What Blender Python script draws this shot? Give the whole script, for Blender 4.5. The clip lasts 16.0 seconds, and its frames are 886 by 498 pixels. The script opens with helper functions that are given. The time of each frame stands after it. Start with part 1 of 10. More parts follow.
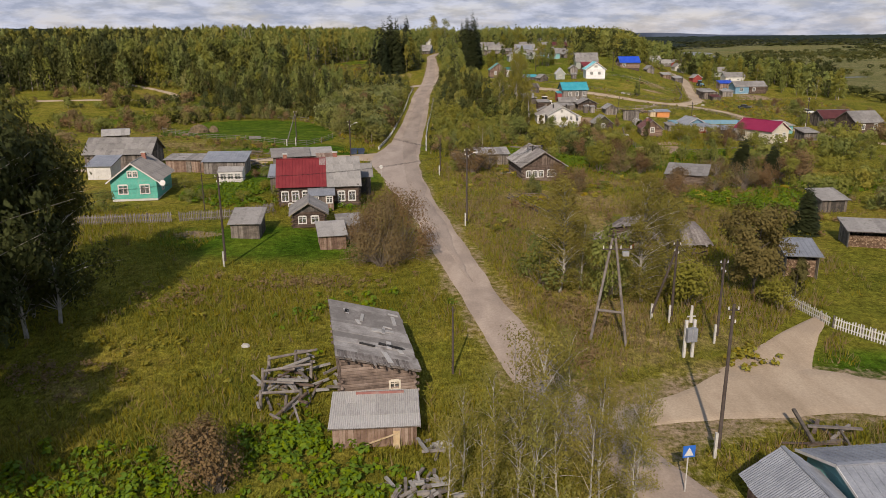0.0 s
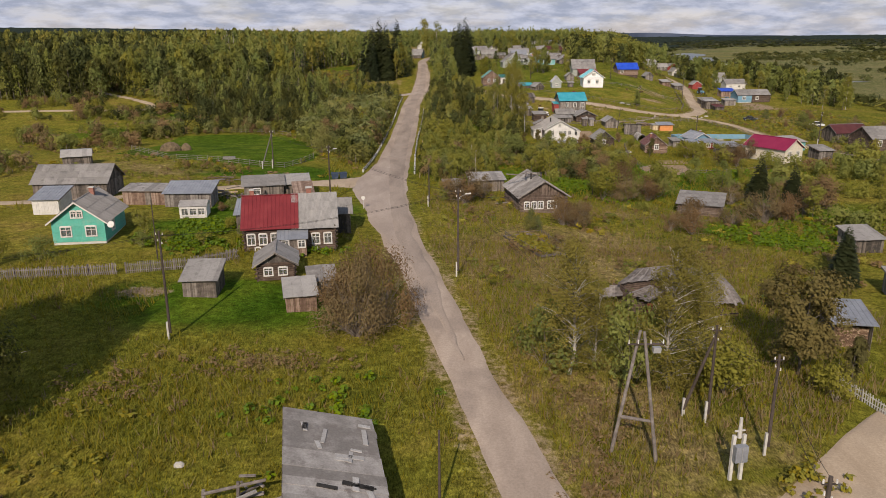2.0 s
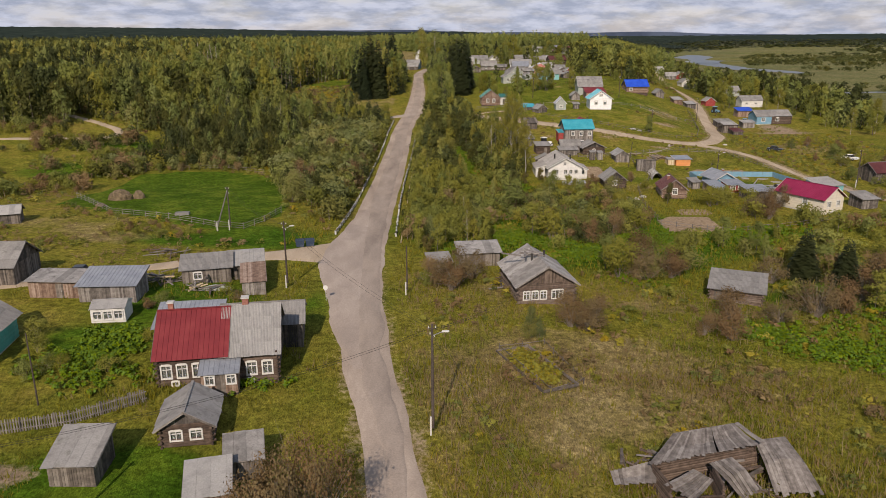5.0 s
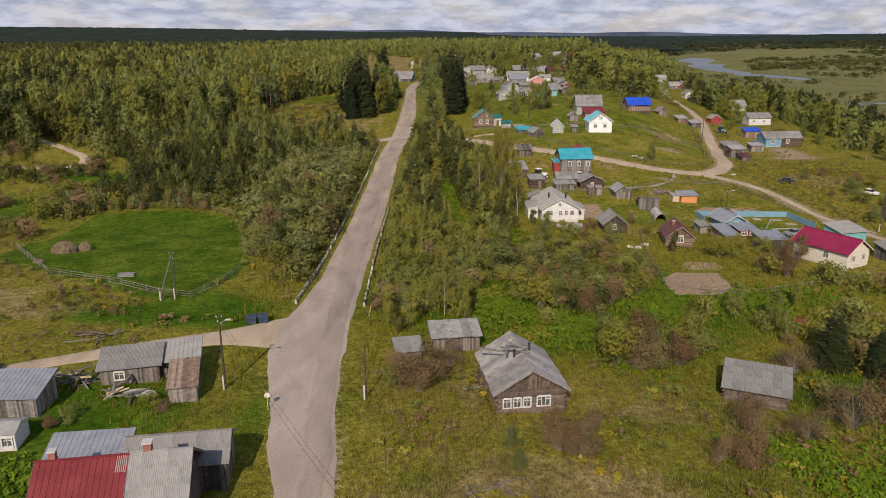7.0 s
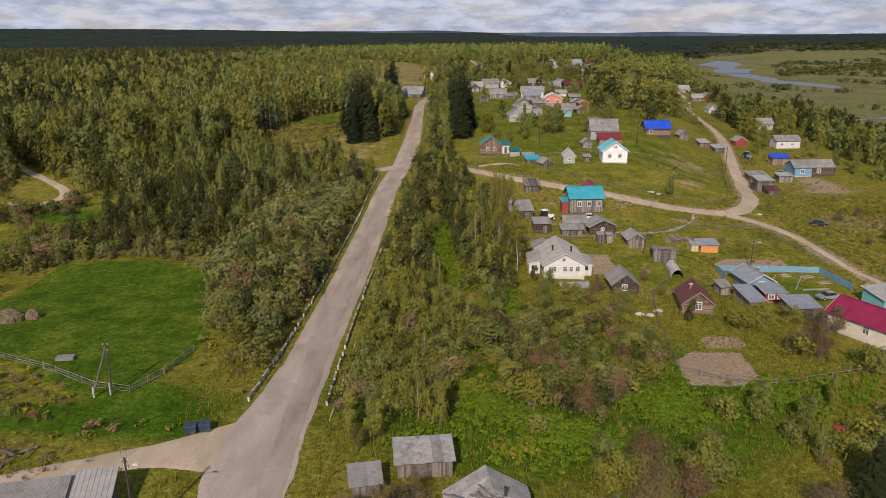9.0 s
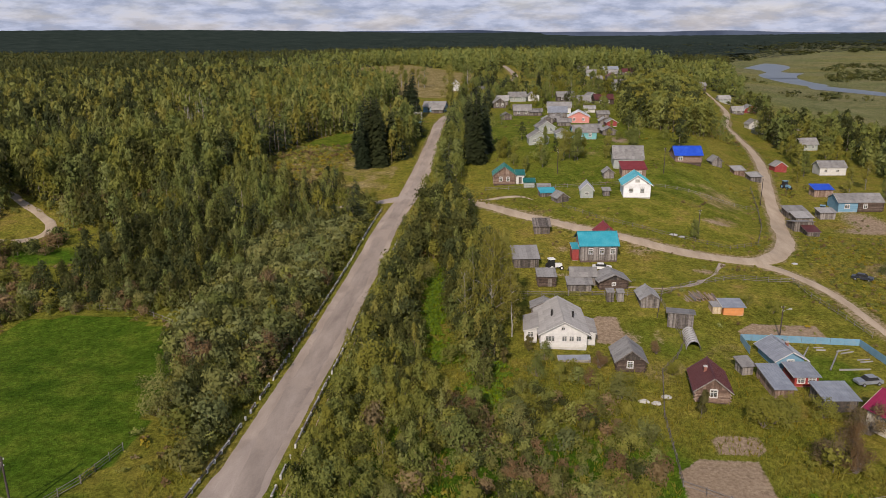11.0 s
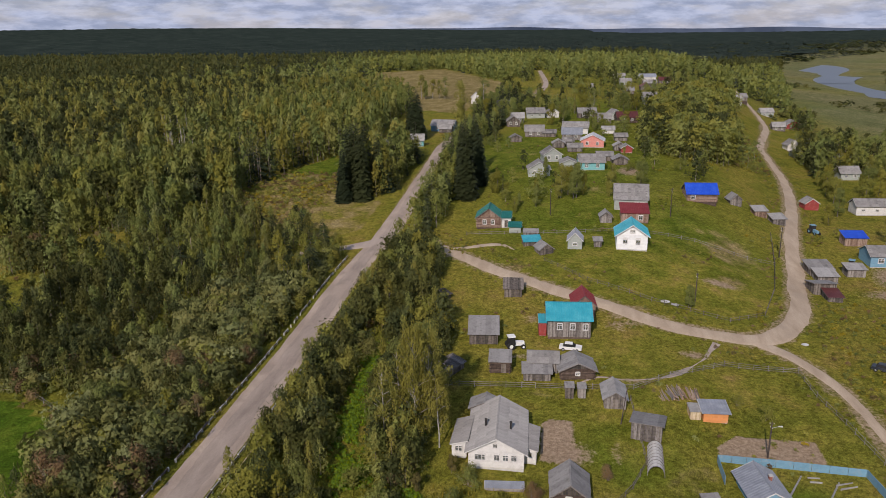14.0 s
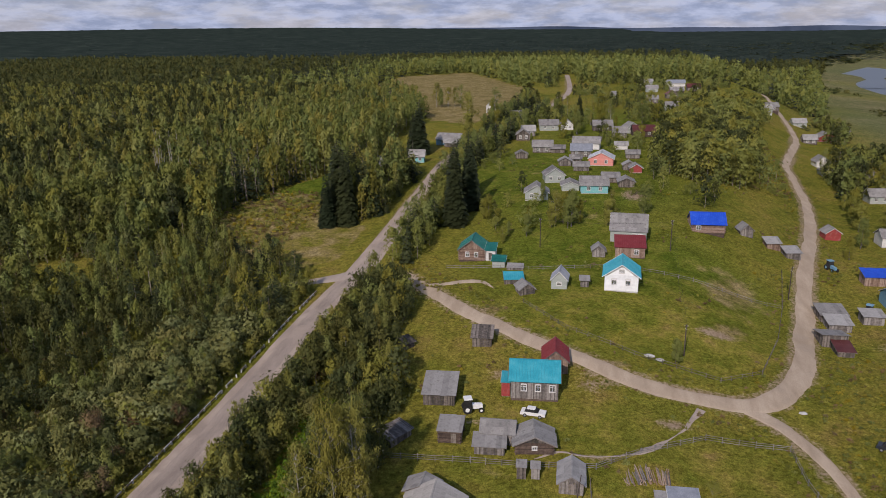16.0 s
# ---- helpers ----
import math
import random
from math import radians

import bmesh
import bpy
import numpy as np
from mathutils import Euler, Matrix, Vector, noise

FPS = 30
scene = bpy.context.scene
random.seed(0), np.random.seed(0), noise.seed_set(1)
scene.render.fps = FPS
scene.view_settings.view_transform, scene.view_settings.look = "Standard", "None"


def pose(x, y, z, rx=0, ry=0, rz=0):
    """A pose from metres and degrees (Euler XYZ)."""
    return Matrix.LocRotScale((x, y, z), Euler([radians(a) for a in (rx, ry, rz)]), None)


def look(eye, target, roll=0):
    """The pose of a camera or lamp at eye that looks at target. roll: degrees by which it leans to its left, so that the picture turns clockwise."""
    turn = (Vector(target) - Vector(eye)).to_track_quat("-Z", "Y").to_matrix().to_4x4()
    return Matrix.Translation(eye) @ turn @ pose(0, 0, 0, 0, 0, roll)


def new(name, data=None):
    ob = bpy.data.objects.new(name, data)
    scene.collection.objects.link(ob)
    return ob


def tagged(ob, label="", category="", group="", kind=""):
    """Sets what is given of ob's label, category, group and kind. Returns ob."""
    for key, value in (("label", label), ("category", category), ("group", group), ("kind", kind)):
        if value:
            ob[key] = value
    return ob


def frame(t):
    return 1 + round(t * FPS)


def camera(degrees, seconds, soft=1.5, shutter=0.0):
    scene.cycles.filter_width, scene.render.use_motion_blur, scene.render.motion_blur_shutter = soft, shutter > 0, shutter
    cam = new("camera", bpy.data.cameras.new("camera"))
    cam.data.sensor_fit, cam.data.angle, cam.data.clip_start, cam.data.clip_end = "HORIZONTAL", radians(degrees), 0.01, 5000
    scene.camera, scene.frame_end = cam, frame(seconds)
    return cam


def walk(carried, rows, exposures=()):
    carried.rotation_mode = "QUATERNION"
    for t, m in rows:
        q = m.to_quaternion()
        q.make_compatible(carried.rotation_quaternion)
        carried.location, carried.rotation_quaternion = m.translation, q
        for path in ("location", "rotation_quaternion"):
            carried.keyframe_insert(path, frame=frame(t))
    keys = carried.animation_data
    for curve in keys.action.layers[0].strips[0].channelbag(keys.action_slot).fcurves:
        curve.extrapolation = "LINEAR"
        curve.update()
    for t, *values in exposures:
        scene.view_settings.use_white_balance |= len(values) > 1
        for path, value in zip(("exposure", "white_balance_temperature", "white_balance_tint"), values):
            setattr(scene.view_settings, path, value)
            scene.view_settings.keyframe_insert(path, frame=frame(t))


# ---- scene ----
cam = camera(62.5, 16.0, 0.8)
METRES, EYE, TILT, LEAN, TURN = 150.0, 21.0, -16.0, 0.35, 0.0
ROWS = [
    (0.0, 0.0, 0.0, 0.0, 0.0, 0.0, 0.0),
    (0.5, 0.0009, 0.0205, 0.009, -0.2, 0.03, 0.03),
    (1.0, 0.0016, 0.0404, 0.018, -0.47, 0.01, 0.09),
    (1.5, 0.0025, 0.0602, 0.0289, -0.59, -0.03, 0.09),
    (2.0, 0.0036, 0.0806, 0.0409, -0.57, -0.05, 0.07),
    (2.5, 0.0054, 0.102, 0.0537, -0.53, -0.09, 0.07),
    (3.0, 0.0075, 0.1237, 0.0674, -0.5, -0.11, 0.05),
    (3.5, 0.0101, 0.1462, 0.0817, -0.47, -0.15, 0.03),
    (4.0, 0.0136, 0.1695, 0.0957, -0.44, -0.18, 0.02),
    (6.5, 0.0425, 0.2891, 0.1762, -0.24, -0.26, -0.03),
    (7.0, 0.0497, 0.3135, 0.1947, -0.22, -0.28, -0.04),
    (7.5, 0.0575, 0.3383, 0.2135, -0.12, -0.28, -0.05),
    (8.0, 0.0665, 0.3627, 0.2329, 0.32, -0.29, -0.13),
    (8.5, 0.0775, 0.3873, 0.2523, 0.95, -0.31, -0.26),
    (9.0, 0.0883, 0.4105, 0.2704, 1.49, -0.33, -0.38),
    (9.5, 0.1009, 0.4352, 0.2903, 2.14, -0.38, -0.54),
    (10.0, 0.1151, 0.4606, 0.3096, 2.92, -0.4, -0.69),
    (12.5, 0.2038, 0.5858, 0.3969, 6.99, -0.69, -1.67),
    (13.0, 0.2235, 0.6111, 0.413, 7.54, -0.76, -1.79),
    (13.5, 0.2434, 0.6365, 0.4288, 8.02, -0.82, -1.89),
    (14.0, 0.2633, 0.6616, 0.4444, 8.51, -0.88, -2.0),
    (14.5, 0.2829, 0.6876, 0.4597, 9.03, -0.93, -2.12),
    (15.0, 0.3026, 0.713, 0.4757, 9.61, -0.99, -2.25),
    (15.5, 0.3221, 0.7386, 0.4911, 10.38, -1.04, -2.45),
    (16.0, 0.342, 0.765, 0.5059, 11.4, -1.1, -2.69),
]
walk(cam, [(t, pose(0, 0, EYE, TILT, LEAN, TURN) @ pose(METRES * x, METRES * y, METRES * z, 90 + pitch, roll, yaw)) for t, x, y, z, yaw, pitch, roll in ROWS], [(0.0, 0.05, 6850, 18), (7.0, 0.06, 6750, 18), (10.0, 0.02, 6550, 19), (13.0, -0.06, 6350, 20), (16.0, -0.2, 6100, 22)])

# ---- world, sun, exposure ----
SUN_AZ, SUN_EL = radians(191.0), radians(35.0)     # clockwise from +y; behind the camera, a little to its left
scene.view_settings.exposure = 0.0
world = bpy.data.worlds.new("world")
scene.world = world
world.use_nodes = True
wn, wl = world.node_tree.nodes, world.node_tree.links
wn.clear()
w_out = wn.new("ShaderNodeOutputWorld")
w_bg = wn.new("ShaderNodeBackground")
w_bg.inputs[1].default_value = 0.085
w_sky = wn.new("ShaderNodeTexSky")
w_sky.sky_type, w_sky.sun_disc = "NISHITA", False
w_sky.sun_elevation, w_sky.sun_rotation = SUN_EL, SUN_AZ
w_sky.air_density, w_sky.dust_density = 1.4, 0.3
# broken cumulus deck, flattened towards the horizon
w_co = wn.new("ShaderNodeTexCoord")
w_map = wn.new("ShaderNodeMapping")
w_map.inputs["Scale"].default_value = (11.0, 11.0, 44.0)
w_n = wn.new("ShaderNodeTexNoise")
w_n.inputs["Scale"].default_value, w_n.inputs["Detail"].default_value, w_n.inputs["Roughness"].default_value = 1.0, 7.0, 0.55
w_r = wn.new("ShaderNodeValToRGB")
w_r.color_ramp.elements[0].position, w_r.color_ramp.elements[1].position = 0.36, 0.56
w_r.color_ramp.elements[0].color = (0.74, 0.74, 0.74, 1)
w_map2 = wn.new("ShaderNodeMapping")
w_map2.inputs["Scale"].default_value = (22.0, 22.0, 84.0)
w_map2.inputs["Location"].default_value = (3.0, 1.0, 0.0)
w_n2 = wn.new("ShaderNodeTexNoise")
w_n2.inputs["Scale"].default_value, w_n2.inputs["Detail"].default_value, w_n2.inputs["Roughness"].default_value = 1.0, 7.0, 0.6
w_cc = wn.new("ShaderNodeValToRGB")
w_cc.color_ramp.elements[0].position, w_cc.color_ramp.elements[0].color = 0.40, (3.9, 4.65, 6.0, 1)
w_cc.color_ramp.elements[1].position, w_cc.color_ramp.elements[1].color = 0.60, (6.3, 7.1, 8.5, 1)
w_mix = wn.new("ShaderNodeMixRGB")
for mp, nz in ((w_map, w_n), (w_map2, w_n2)):
    wl.new(w_co.outputs["Generated"], mp.inputs[0])
    wl.new(mp.outputs[0], nz.inputs["Vector"])
wl.new(w_n.outputs["Fac"], w_r.inputs[0])
wl.new(w_n2.outputs["Fac"], w_cc.inputs[0])
w_sep = wn.new("ShaderNodeSeparateXYZ")
wl.new(w_co.outputs["Generated"], w_sep.inputs[0])
w_up = wn.new("ShaderNodeMapRange")
w_up.inputs["From Min"].default_value, w_up.inputs["From Max"].default_value = 0.12, 0.45
w_up.inputs["To Min"].default_value, w_up.inputs["To Max"].default_value = 1.0, 0.3
wl.new(w_sep.outputs["Z"], w_up.inputs["Value"])
w_cov = wn.new("ShaderNodeMath"); w_cov.operation = "MULTIPLY"
wl.new(w_r.outputs[0], w_cov.inputs[0])
wl.new(w_up.outputs[0], w_cov.inputs[1])
wl.new(w_cov.outputs[0], w_mix.inputs[0])
wl.new(w_sky.outputs[0], w_mix.inputs[1])
wl.new(w_cc.outputs[0], w_mix.inputs[2])
wl.new(w_mix.outputs[0], w_bg.inputs[0])
wl.new(w_bg.outputs[0], w_out.inputs[0])

sun = new("sun", bpy.data.lights.new("sun", "SUN"))
sun.data.energy, sun.data.angle, sun.data.color = 3.95, radians(0.55), (1.0, 0.90, 0.74)
sun.matrix_world = look((math.sin(SUN_AZ) * math.cos(SUN_EL) * 100, math.cos(SUN_AZ) * math.cos(SUN_EL) * 100, math.sin(SUN_EL) * 100), (0, 0, 0))


# ---- materials ----
def nodes_of(name):
    m = bpy.data.materials.new(name)
    m.use_nodes = True
    n, l = m.node_tree.nodes, m.node_tree.links
    return m, n, l, n["Principled BSDF"]


def ramp(n, stops):
    r = n.new("ShaderNodeValToRGB")
    e = r.color_ramp.elements
    while len(e) < len(stops):
        e.new(0.5)
    for s, (p, c) in zip(e, stops):
        s.position, s.color = p, (*c, 1)
    return r


def noise_node(n, l, scale, detail=4.0, rough=0.55, space="Object", stretch=None):
    co = n.new("ShaderNodeTexCoord")
    t = n.new("ShaderNodeTexNoise")
    t.inputs["Scale"].default_value, t.inputs["Detail"].default_value, t.inputs["Roughness"].default_value = scale, detail, rough
    src = co.outputs[space]
    if stretch:
        mp = n.new("ShaderNodeMapping")
        mp.inputs["Scale"].default_value = stretch
        l.new(src, mp.inputs[0])
        src = mp.outputs[0]
    l.new(src, t.inputs["Vector"])
    return t


def mixed(n, l, fac, a, b, how="MIX"):
    m = n.new("ShaderNodeMixRGB")
    m.blend_type = how
    for sock, v in zip(m.inputs, (fac, a, b)):
        if isinstance(v, bpy.types.NodeSocket):
            l.new(v, sock)
        elif isinstance(v, tuple):
            sock.default_value = (*v, 1)
        else:
            sock.default_value = v
    return m.outputs[0]


def weathered(name, stops, scale=3.0, fine=25.0, stretch=None, rough=0.85, metal=0.0, island=0.35, bump=0.3, stain=None, spec=0.3):
    """A worn surface: broad patches and fine grain of one colour range, each piece a little different, with fine relief."""
    m, n, l, p = nodes_of(name)
    a = noise_node(n, l, scale, 5.0, 0.6, stretch=stretch)
    f = noise_node(n, l, fine, 3.0, 0.6, stretch=stretch)
    geo = n.new("ShaderNodeNewGeometry")
    inf = n.new("ShaderNodeObjectInfo")
    mm = n.new("ShaderNodeMath"); mm.operation = "MULTIPLY_ADD"
    l.new(geo.outputs["Random Per Island"], mm.inputs[0])
    mm.inputs[1].default_value = island
    l.new(a.outputs["Fac"], mm.inputs[2])
    m2 = n.new("ShaderNodeMath"); m2.operation = "MULTIPLY_ADD"
    l.new(inf.outputs["Random"], m2.inputs[0])
    m2.inputs[1].default_value = island * 0.7
    l.new(mm.outputs[0], m2.inputs[2])
    m3 = n.new("ShaderNodeMath"); m3.operation = "SUBTRACT"
    l.new(m2.outputs[0], m3.inputs[0])
    m3.inputs[1].default_value = island * 0.85
    r = ramp(n, stops)
    l.new(m3.outputs[0], r.inputs[0])
    col = mixed(n, l, 0.35, r.outputs[0], f.outputs["Fac"], "OVERLAY")
    if stain:
        s = noise_node(n, l, 0.9, 6.0, 0.7)
        sr = ramp(n, [(0.52, (0, 0, 0)), (0.66, (1, 1, 1))])
        l.new(s.outputs["Fac"], sr.inputs[0])
        col = mixed(n, l, sr.outputs[0], col, stain)
    l.new(col, p.inputs["Base Color"])
    p.inputs["Roughness"].default_value, p.inputs["Metallic"].default_value = rough, metal
    p.inputs["Specular IOR Level"].default_value = spec
    b = n.new("ShaderNodeBump")
    b.inputs["Strength"].default_value, b.inputs["Distance"].default_value = bump, 0.02
    l.new(f.outputs["Fac"], b.inputs["Height"])
    l.new(b.outputs[0], p.inputs["Normal"])
    return m


def foliage(name, dark, mid, light, through_light=0.2, ragged=True, shift=1.0, grain=7.0, gaps=0.44):
    """Leaves: every tree its own tint, patches within the crown, leaf edges ragged; light shines partly through."""
    m, n, l, p = nodes_of(name)
    geo = n.new("ShaderNodeNewGeometry")
    inf = n.new("ShaderNodeObjectInfo")
    tint = n.new("ShaderNodeAttribute")
    tint.attribute_name = "tint"
    patch = noise_node(n, l, 0.5, 3.0, 0.6)
    fine = noise_node(n, l, 5.0, 3.0, 0.65)
    total = None
    for src, k, off in ((tint.outputs["Fac"], 0.55, 0.02), (inf.outputs["Random"], 0.28, -0.02), (geo.outputs["Random Per Island"], 0.15, -0.075), (patch.outputs["Fac"], 0.4, -0.2), (fine.outputs["Fac"], 0.34, -0.15)):
        q = n.new("ShaderNodeMath"); q.operation = "MULTIPLY_ADD"
        l.new(src, q.inputs[0])
        q.inputs[1].default_value, q.inputs[2].default_value = k, off
        if total:
            s = n.new("ShaderNodeMath"); s.operation = "ADD"
            l.new(q.outputs[0], s.inputs[0]); l.new(total, s.inputs[1])
            total = s.outputs[0]
        else:
            total = q.outputs[0]
    r = ramp(n, [(0.02, dark), (0.45, mid), (0.95, light)])
    l.new(total, r.inputs[0])
    # each tree a little yellower, greener or greyer
    w = n.new("ShaderNodeMath"); w.operation = "MULTIPLY"
    l.new(tint.outputs["Fac"], w.inputs[0]); w.inputs[1].default_value = 7.31
    fr = n.new("ShaderNodeMath"); fr.operation = "FRACT"
    l.new(w.outputs[0], fr.inputs[0])
    hu = n.new("ShaderNodeMath"); hu.operation = "MULTIPLY_ADD"
    l.new(fr.outputs[0], hu.inputs[0])
    hu.inputs[1].default_value, hu.inputs[2].default_value = 0.042 * shift, 0.5 - 0.026 * shift
    sa = n.new("ShaderNodeMath"); sa.operation = "MULTIPLY_ADD"
    l.new(fr.outputs[0], sa.inputs[0])
    sa.inputs[1].default_value, sa.inputs[2].default_value = -0.18 * shift, 1.0 + 0.12 * shift
    hs = n.new("ShaderNodeHueSaturation")
    l.new(hu.outputs[0], hs.inputs["Hue"]); l.new(sa.outputs[0], hs.inputs["Saturation"]); l.new(r.outputs[0], hs.inputs["Color"])
    col = hs.outputs[0]
    l.new(col, p.inputs["Base Color"])
    p.inputs["Roughness"].default_value = 0.7
    p.inputs["Specular IOR Level"].default_value = 0.12
    tr = n.new("ShaderNodeBsdfTranslucent")
    l.new(col, tr.inputs[0])
    mx = n.new("ShaderNodeMixShader")
    mx.inputs[0].default_value = through_light
    l.new(p.outputs[0], mx.inputs[1])
    l.new(tr.outputs[0], mx.inputs[2])
    out = mx.outputs[0]
    if ragged:
        cut = noise_node(n, l, grain, 3.0, 0.7)
        th = n.new("ShaderNodeMath"); th.operation = "GREATER_THAN"
        l.new(cut.outputs["Fac"], th.inputs[0]); th.inputs[1].default_value = gaps
        gap = n.new("ShaderNodeBsdfTransparent")
        m2 = n.new("ShaderNodeMixShader")
        l.new(th.outputs[0], m2.inputs[0])
        l.new(gap.outputs[0], m2.inputs[1])
        l.new(out, m2.inputs[2])
        out = m2.outputs[0]
    l.new(out, n["Material Output"].inputs[0])
    return m


def painted(name, colour, worn=(0.35, 0.33, 0.3), rough=0.6, amount=0.3):
    d = tuple(c * 0.82 for c in colour)
    return weathered(name, [(0.25, d), (0.6, colour), (0.9, tuple(min(1, c * 1.07) for c in colour))], 1.2, 14.0, rough=rough, island=0.25, bump=0.15, stain=tuple(a * amount + b * (1 - amount) for a, b in zip(worn, colour)))


M = {}
M["log"] = weathered("old_log", [(0.2, (0.045, 0.034, 0.028)), (0.5, (0.12, 0.087, 0.069)), (0.85, (0.22, 0.175, 0.145))], 2.0, 18.0, bump=0.6)
M["log_pale"] = weathered("grey_brown_log", [(0.2, (0.085, 0.064, 0.053)), (0.5, (0.20, 0.152, 0.125)), (0.85, (0.33, 0.265, 0.225))], 2.0, 18.0, bump=0.6, island=0.5)
M["log_dark"] = weathered("dark_log", [(0.2, (0.035, 0.026, 0.022)), (0.5, (0.085, 0.06, 0.047)), (0.85, (0.17, 0.125, 0.10))], 2.0, 18.0, bump=0.6)
M["board_grey"] = weathered("grey_board", [(0.2, (0.075, 0.066, 0.06)), (0.5, (0.17, 0.15, 0.137)), (0.85, (0.31, 0.285, 0.265))], 2.2, 20.0, bump=0.5, island=0.5)
M["board_dark"] = weathered("dark_board", [(0.2, (0.05, 0.045, 0.04)), (0.5, (0.125, 0.105, 0.09)), (0.85, (0.24, 0.21, 0.185))], 2.2, 20.0, bump=0.5, island=0.5)
M["board_brown"] = weathered("brown_board", [(0.2, (0.12, 0.075, 0.056)), (0.5, (0.24, 0.165, 0.125)), (0.85, (0.36, 0.275, 0.225))], 2.2, 20.0, bump=0.5, island=0.5)
M["board_fresh"] = weathered("fresh_board", [(0.2, (0.32, 0.22, 0.13)), (0.5, (0.47, 0.36, 0.22)), (0.85, (0.6, 0.5, 0.35))], 2.2, 20.0, bump=0.4, island=0.5)
M["slate"] = weathered("asbestos_sheet", [(0.2, (0.13, 0.125, 0.12)), (0.5, (0.235, 0.225, 0.215)), (0.85, (0.36, 0.35, 0.335))], 0.9, 9.0, bump=0.25, island=0.22, stain=(0.16, 0.155, 0.14))
M["slate_light"] = weathered("pale_asbestos_sheet", [(0.2, (0.19, 0.184, 0.178)), (0.5, (0.285, 0.277, 0.266)), (0.85, (0.40, 0.39, 0.375))], 0.9, 9.0, bump=0.25, island=0.25, stain=(0.3, 0.29, 0.27))
M["slate_white"] = weathered("bleached_asbestos_sheet", [(0.2, (0.30, 0.29, 0.28)), (0.5, (0.42, 0.41, 0.395)), (0.85, (0.54, 0.53, 0.51))], 0.9, 9.0, bump=0.25, island=0.35, stain=(0.33, 0.32, 0.30))
M["felt"] = weathered("roofing_felt", [(0.2, (0.11, 0.105, 0.10)), (0.5, (0.215, 0.205, 0.195)), (0.85, (0.35, 0.335, 0.32))], 0.8, 7.0, bump=0.3, island=0.35, stain=(0.12, 0.11, 0.105))
M["felt_pale"] = weathered("bleached_felt", [(0.2, (0.20, 0.185, 0.17)), (0.5, (0.33, 0.31, 0.29)), (0.85, (0.46, 0.44, 0.415))], 0.8, 7.0, bump=0.35, island=0.4, stain=(0.19, 0.17, 0.155))
M["zinc"] = weathered("galvanised_sheet", [(0.2, (0.185, 0.20, 0.23)), (0.5, (0.27, 0.29, 0.325)), (0.85, (0.37, 0.39, 0.43))], 0.7, 8.0, rough=0.5, metal=0.25, island=0.3, bump=0.15)
M["roof_red"] = weathered("red_roof_paint", [(0.2, (0.13, 0.016, 0.02)), (0.5, (0.19, 0.026, 0.03)), (0.9, (0.25, 0.05, 0.05))], 0.6, 8.0, rough=0.55, island=0.2, bump=0.1)
M["roof_maroon"] = weathered("crimson_roof_paint", [(0.2, (0.17, 0.012, 0.045)), (0.5, (0.23, 0.018, 0.06)), (0.9, (0.28, 0.03, 0.08))], 0.6, 8.0, rough=0.45, island=0.15, bump=0.1)
M["roof_brown"] = weathered("brown_roof_paint", [(0.2, (0.06, 0.018, 0.018)), (0.5, (0.095, 0.028, 0.027)), (0.9, (0.13, 0.05, 0.045))], 0.6, 8.0, rough=0.5, island=0.2, bump=0.1)
M["roof_teal"] = weathered("turquoise_roof_paint", [(0.2, (0.022, 0.23, 0.30)), (0.5, (0.032, 0.30, 0.38)), (0.9, (0.10, 0.40, 0.47))], 0.6, 6.0, rough=0.4, island=0.15, bump=0.1)
M["roof_blue"] = weathered("blue_roof_paint", [(0.2, (0.012, 0.05, 0.38)), (0.5, (0.018, 0.075, 0.50)), (0.9, (0.05, 0.13, 0.58))], 0.6, 6.0, rough=0.4, island=0.15, bump=0.1)
M["roof_green"] = weathered("green_roof_paint", [(0.2, (0.006, 0.085, 0.075)), (0.5, (0.01, 0.13, 0.11)), (0.9, (0.03, 0.19, 0.16))], 0.6, 6.0, rough=0.45, island=0.15, bump=0.1)
M["white"] = painted("white_paint", (0.62, 0.61, 0.585), amount=0.4)
M["bright_white"] = painted("fresh_white_paint", (0.80, 0.81, 0.82), amount=0.1)
M["offwhite"] = painted("cream_siding", (0.64, 0.59, 0.49), amount=0.2)
M["green_wall"] = painted("sea_green_paint", (0.085, 0.40, 0.32), amount=0.3)
M["teal_wall"] = painted("pale_turquoise_paint", (0.17, 0.42, 0.43), amount=0.4)
M["blue_wall"] = painted("light_blue_paint", (0.16, 0.31, 0.42), amount=0.4)
M["pink_wall"] = painted("coral_paint", (0.62, 0.24, 0.20), amount=0.3)
M["faded_red"] = painted("faded_red_paint", (0.30, 0.13, 0.115), amount=0.4)
M["red_wall"] = painted("red_paint", (0.30, 0.05, 0.045), amount=0.3)
M["orange_wall"] = painted("orange_paint", (0.62, 0.26, 0.09), amount=0.3)
M["greygreen"] = painted("grey_green_paint", (0.33, 0.36, 0.33), amount=0.3)
M["brick"] = weathered("brick", [(0.2, (0.17, 0.07, 0.05)), (0.5, (0.28, 0.12, 0.09)), (0.85, (0.4, 0.22, 0.17))], 4.0, 30.0)
M["concrete"] = weathered("concrete", [(0.2, (0.33, 0.32, 0.3)), (0.5, (0.47, 0.46, 0.43)), (0.85, (0.6, 0.59, 0.56))], 1.5, 20.0)
M["black"] = weathered("tar", [(0.2, (0.015, 0.014, 0.013)), (0.5, (0.03, 0.028, 0.026)), (0.85, (0.06, 0.055, 0.05))], 2.0, 20.0)
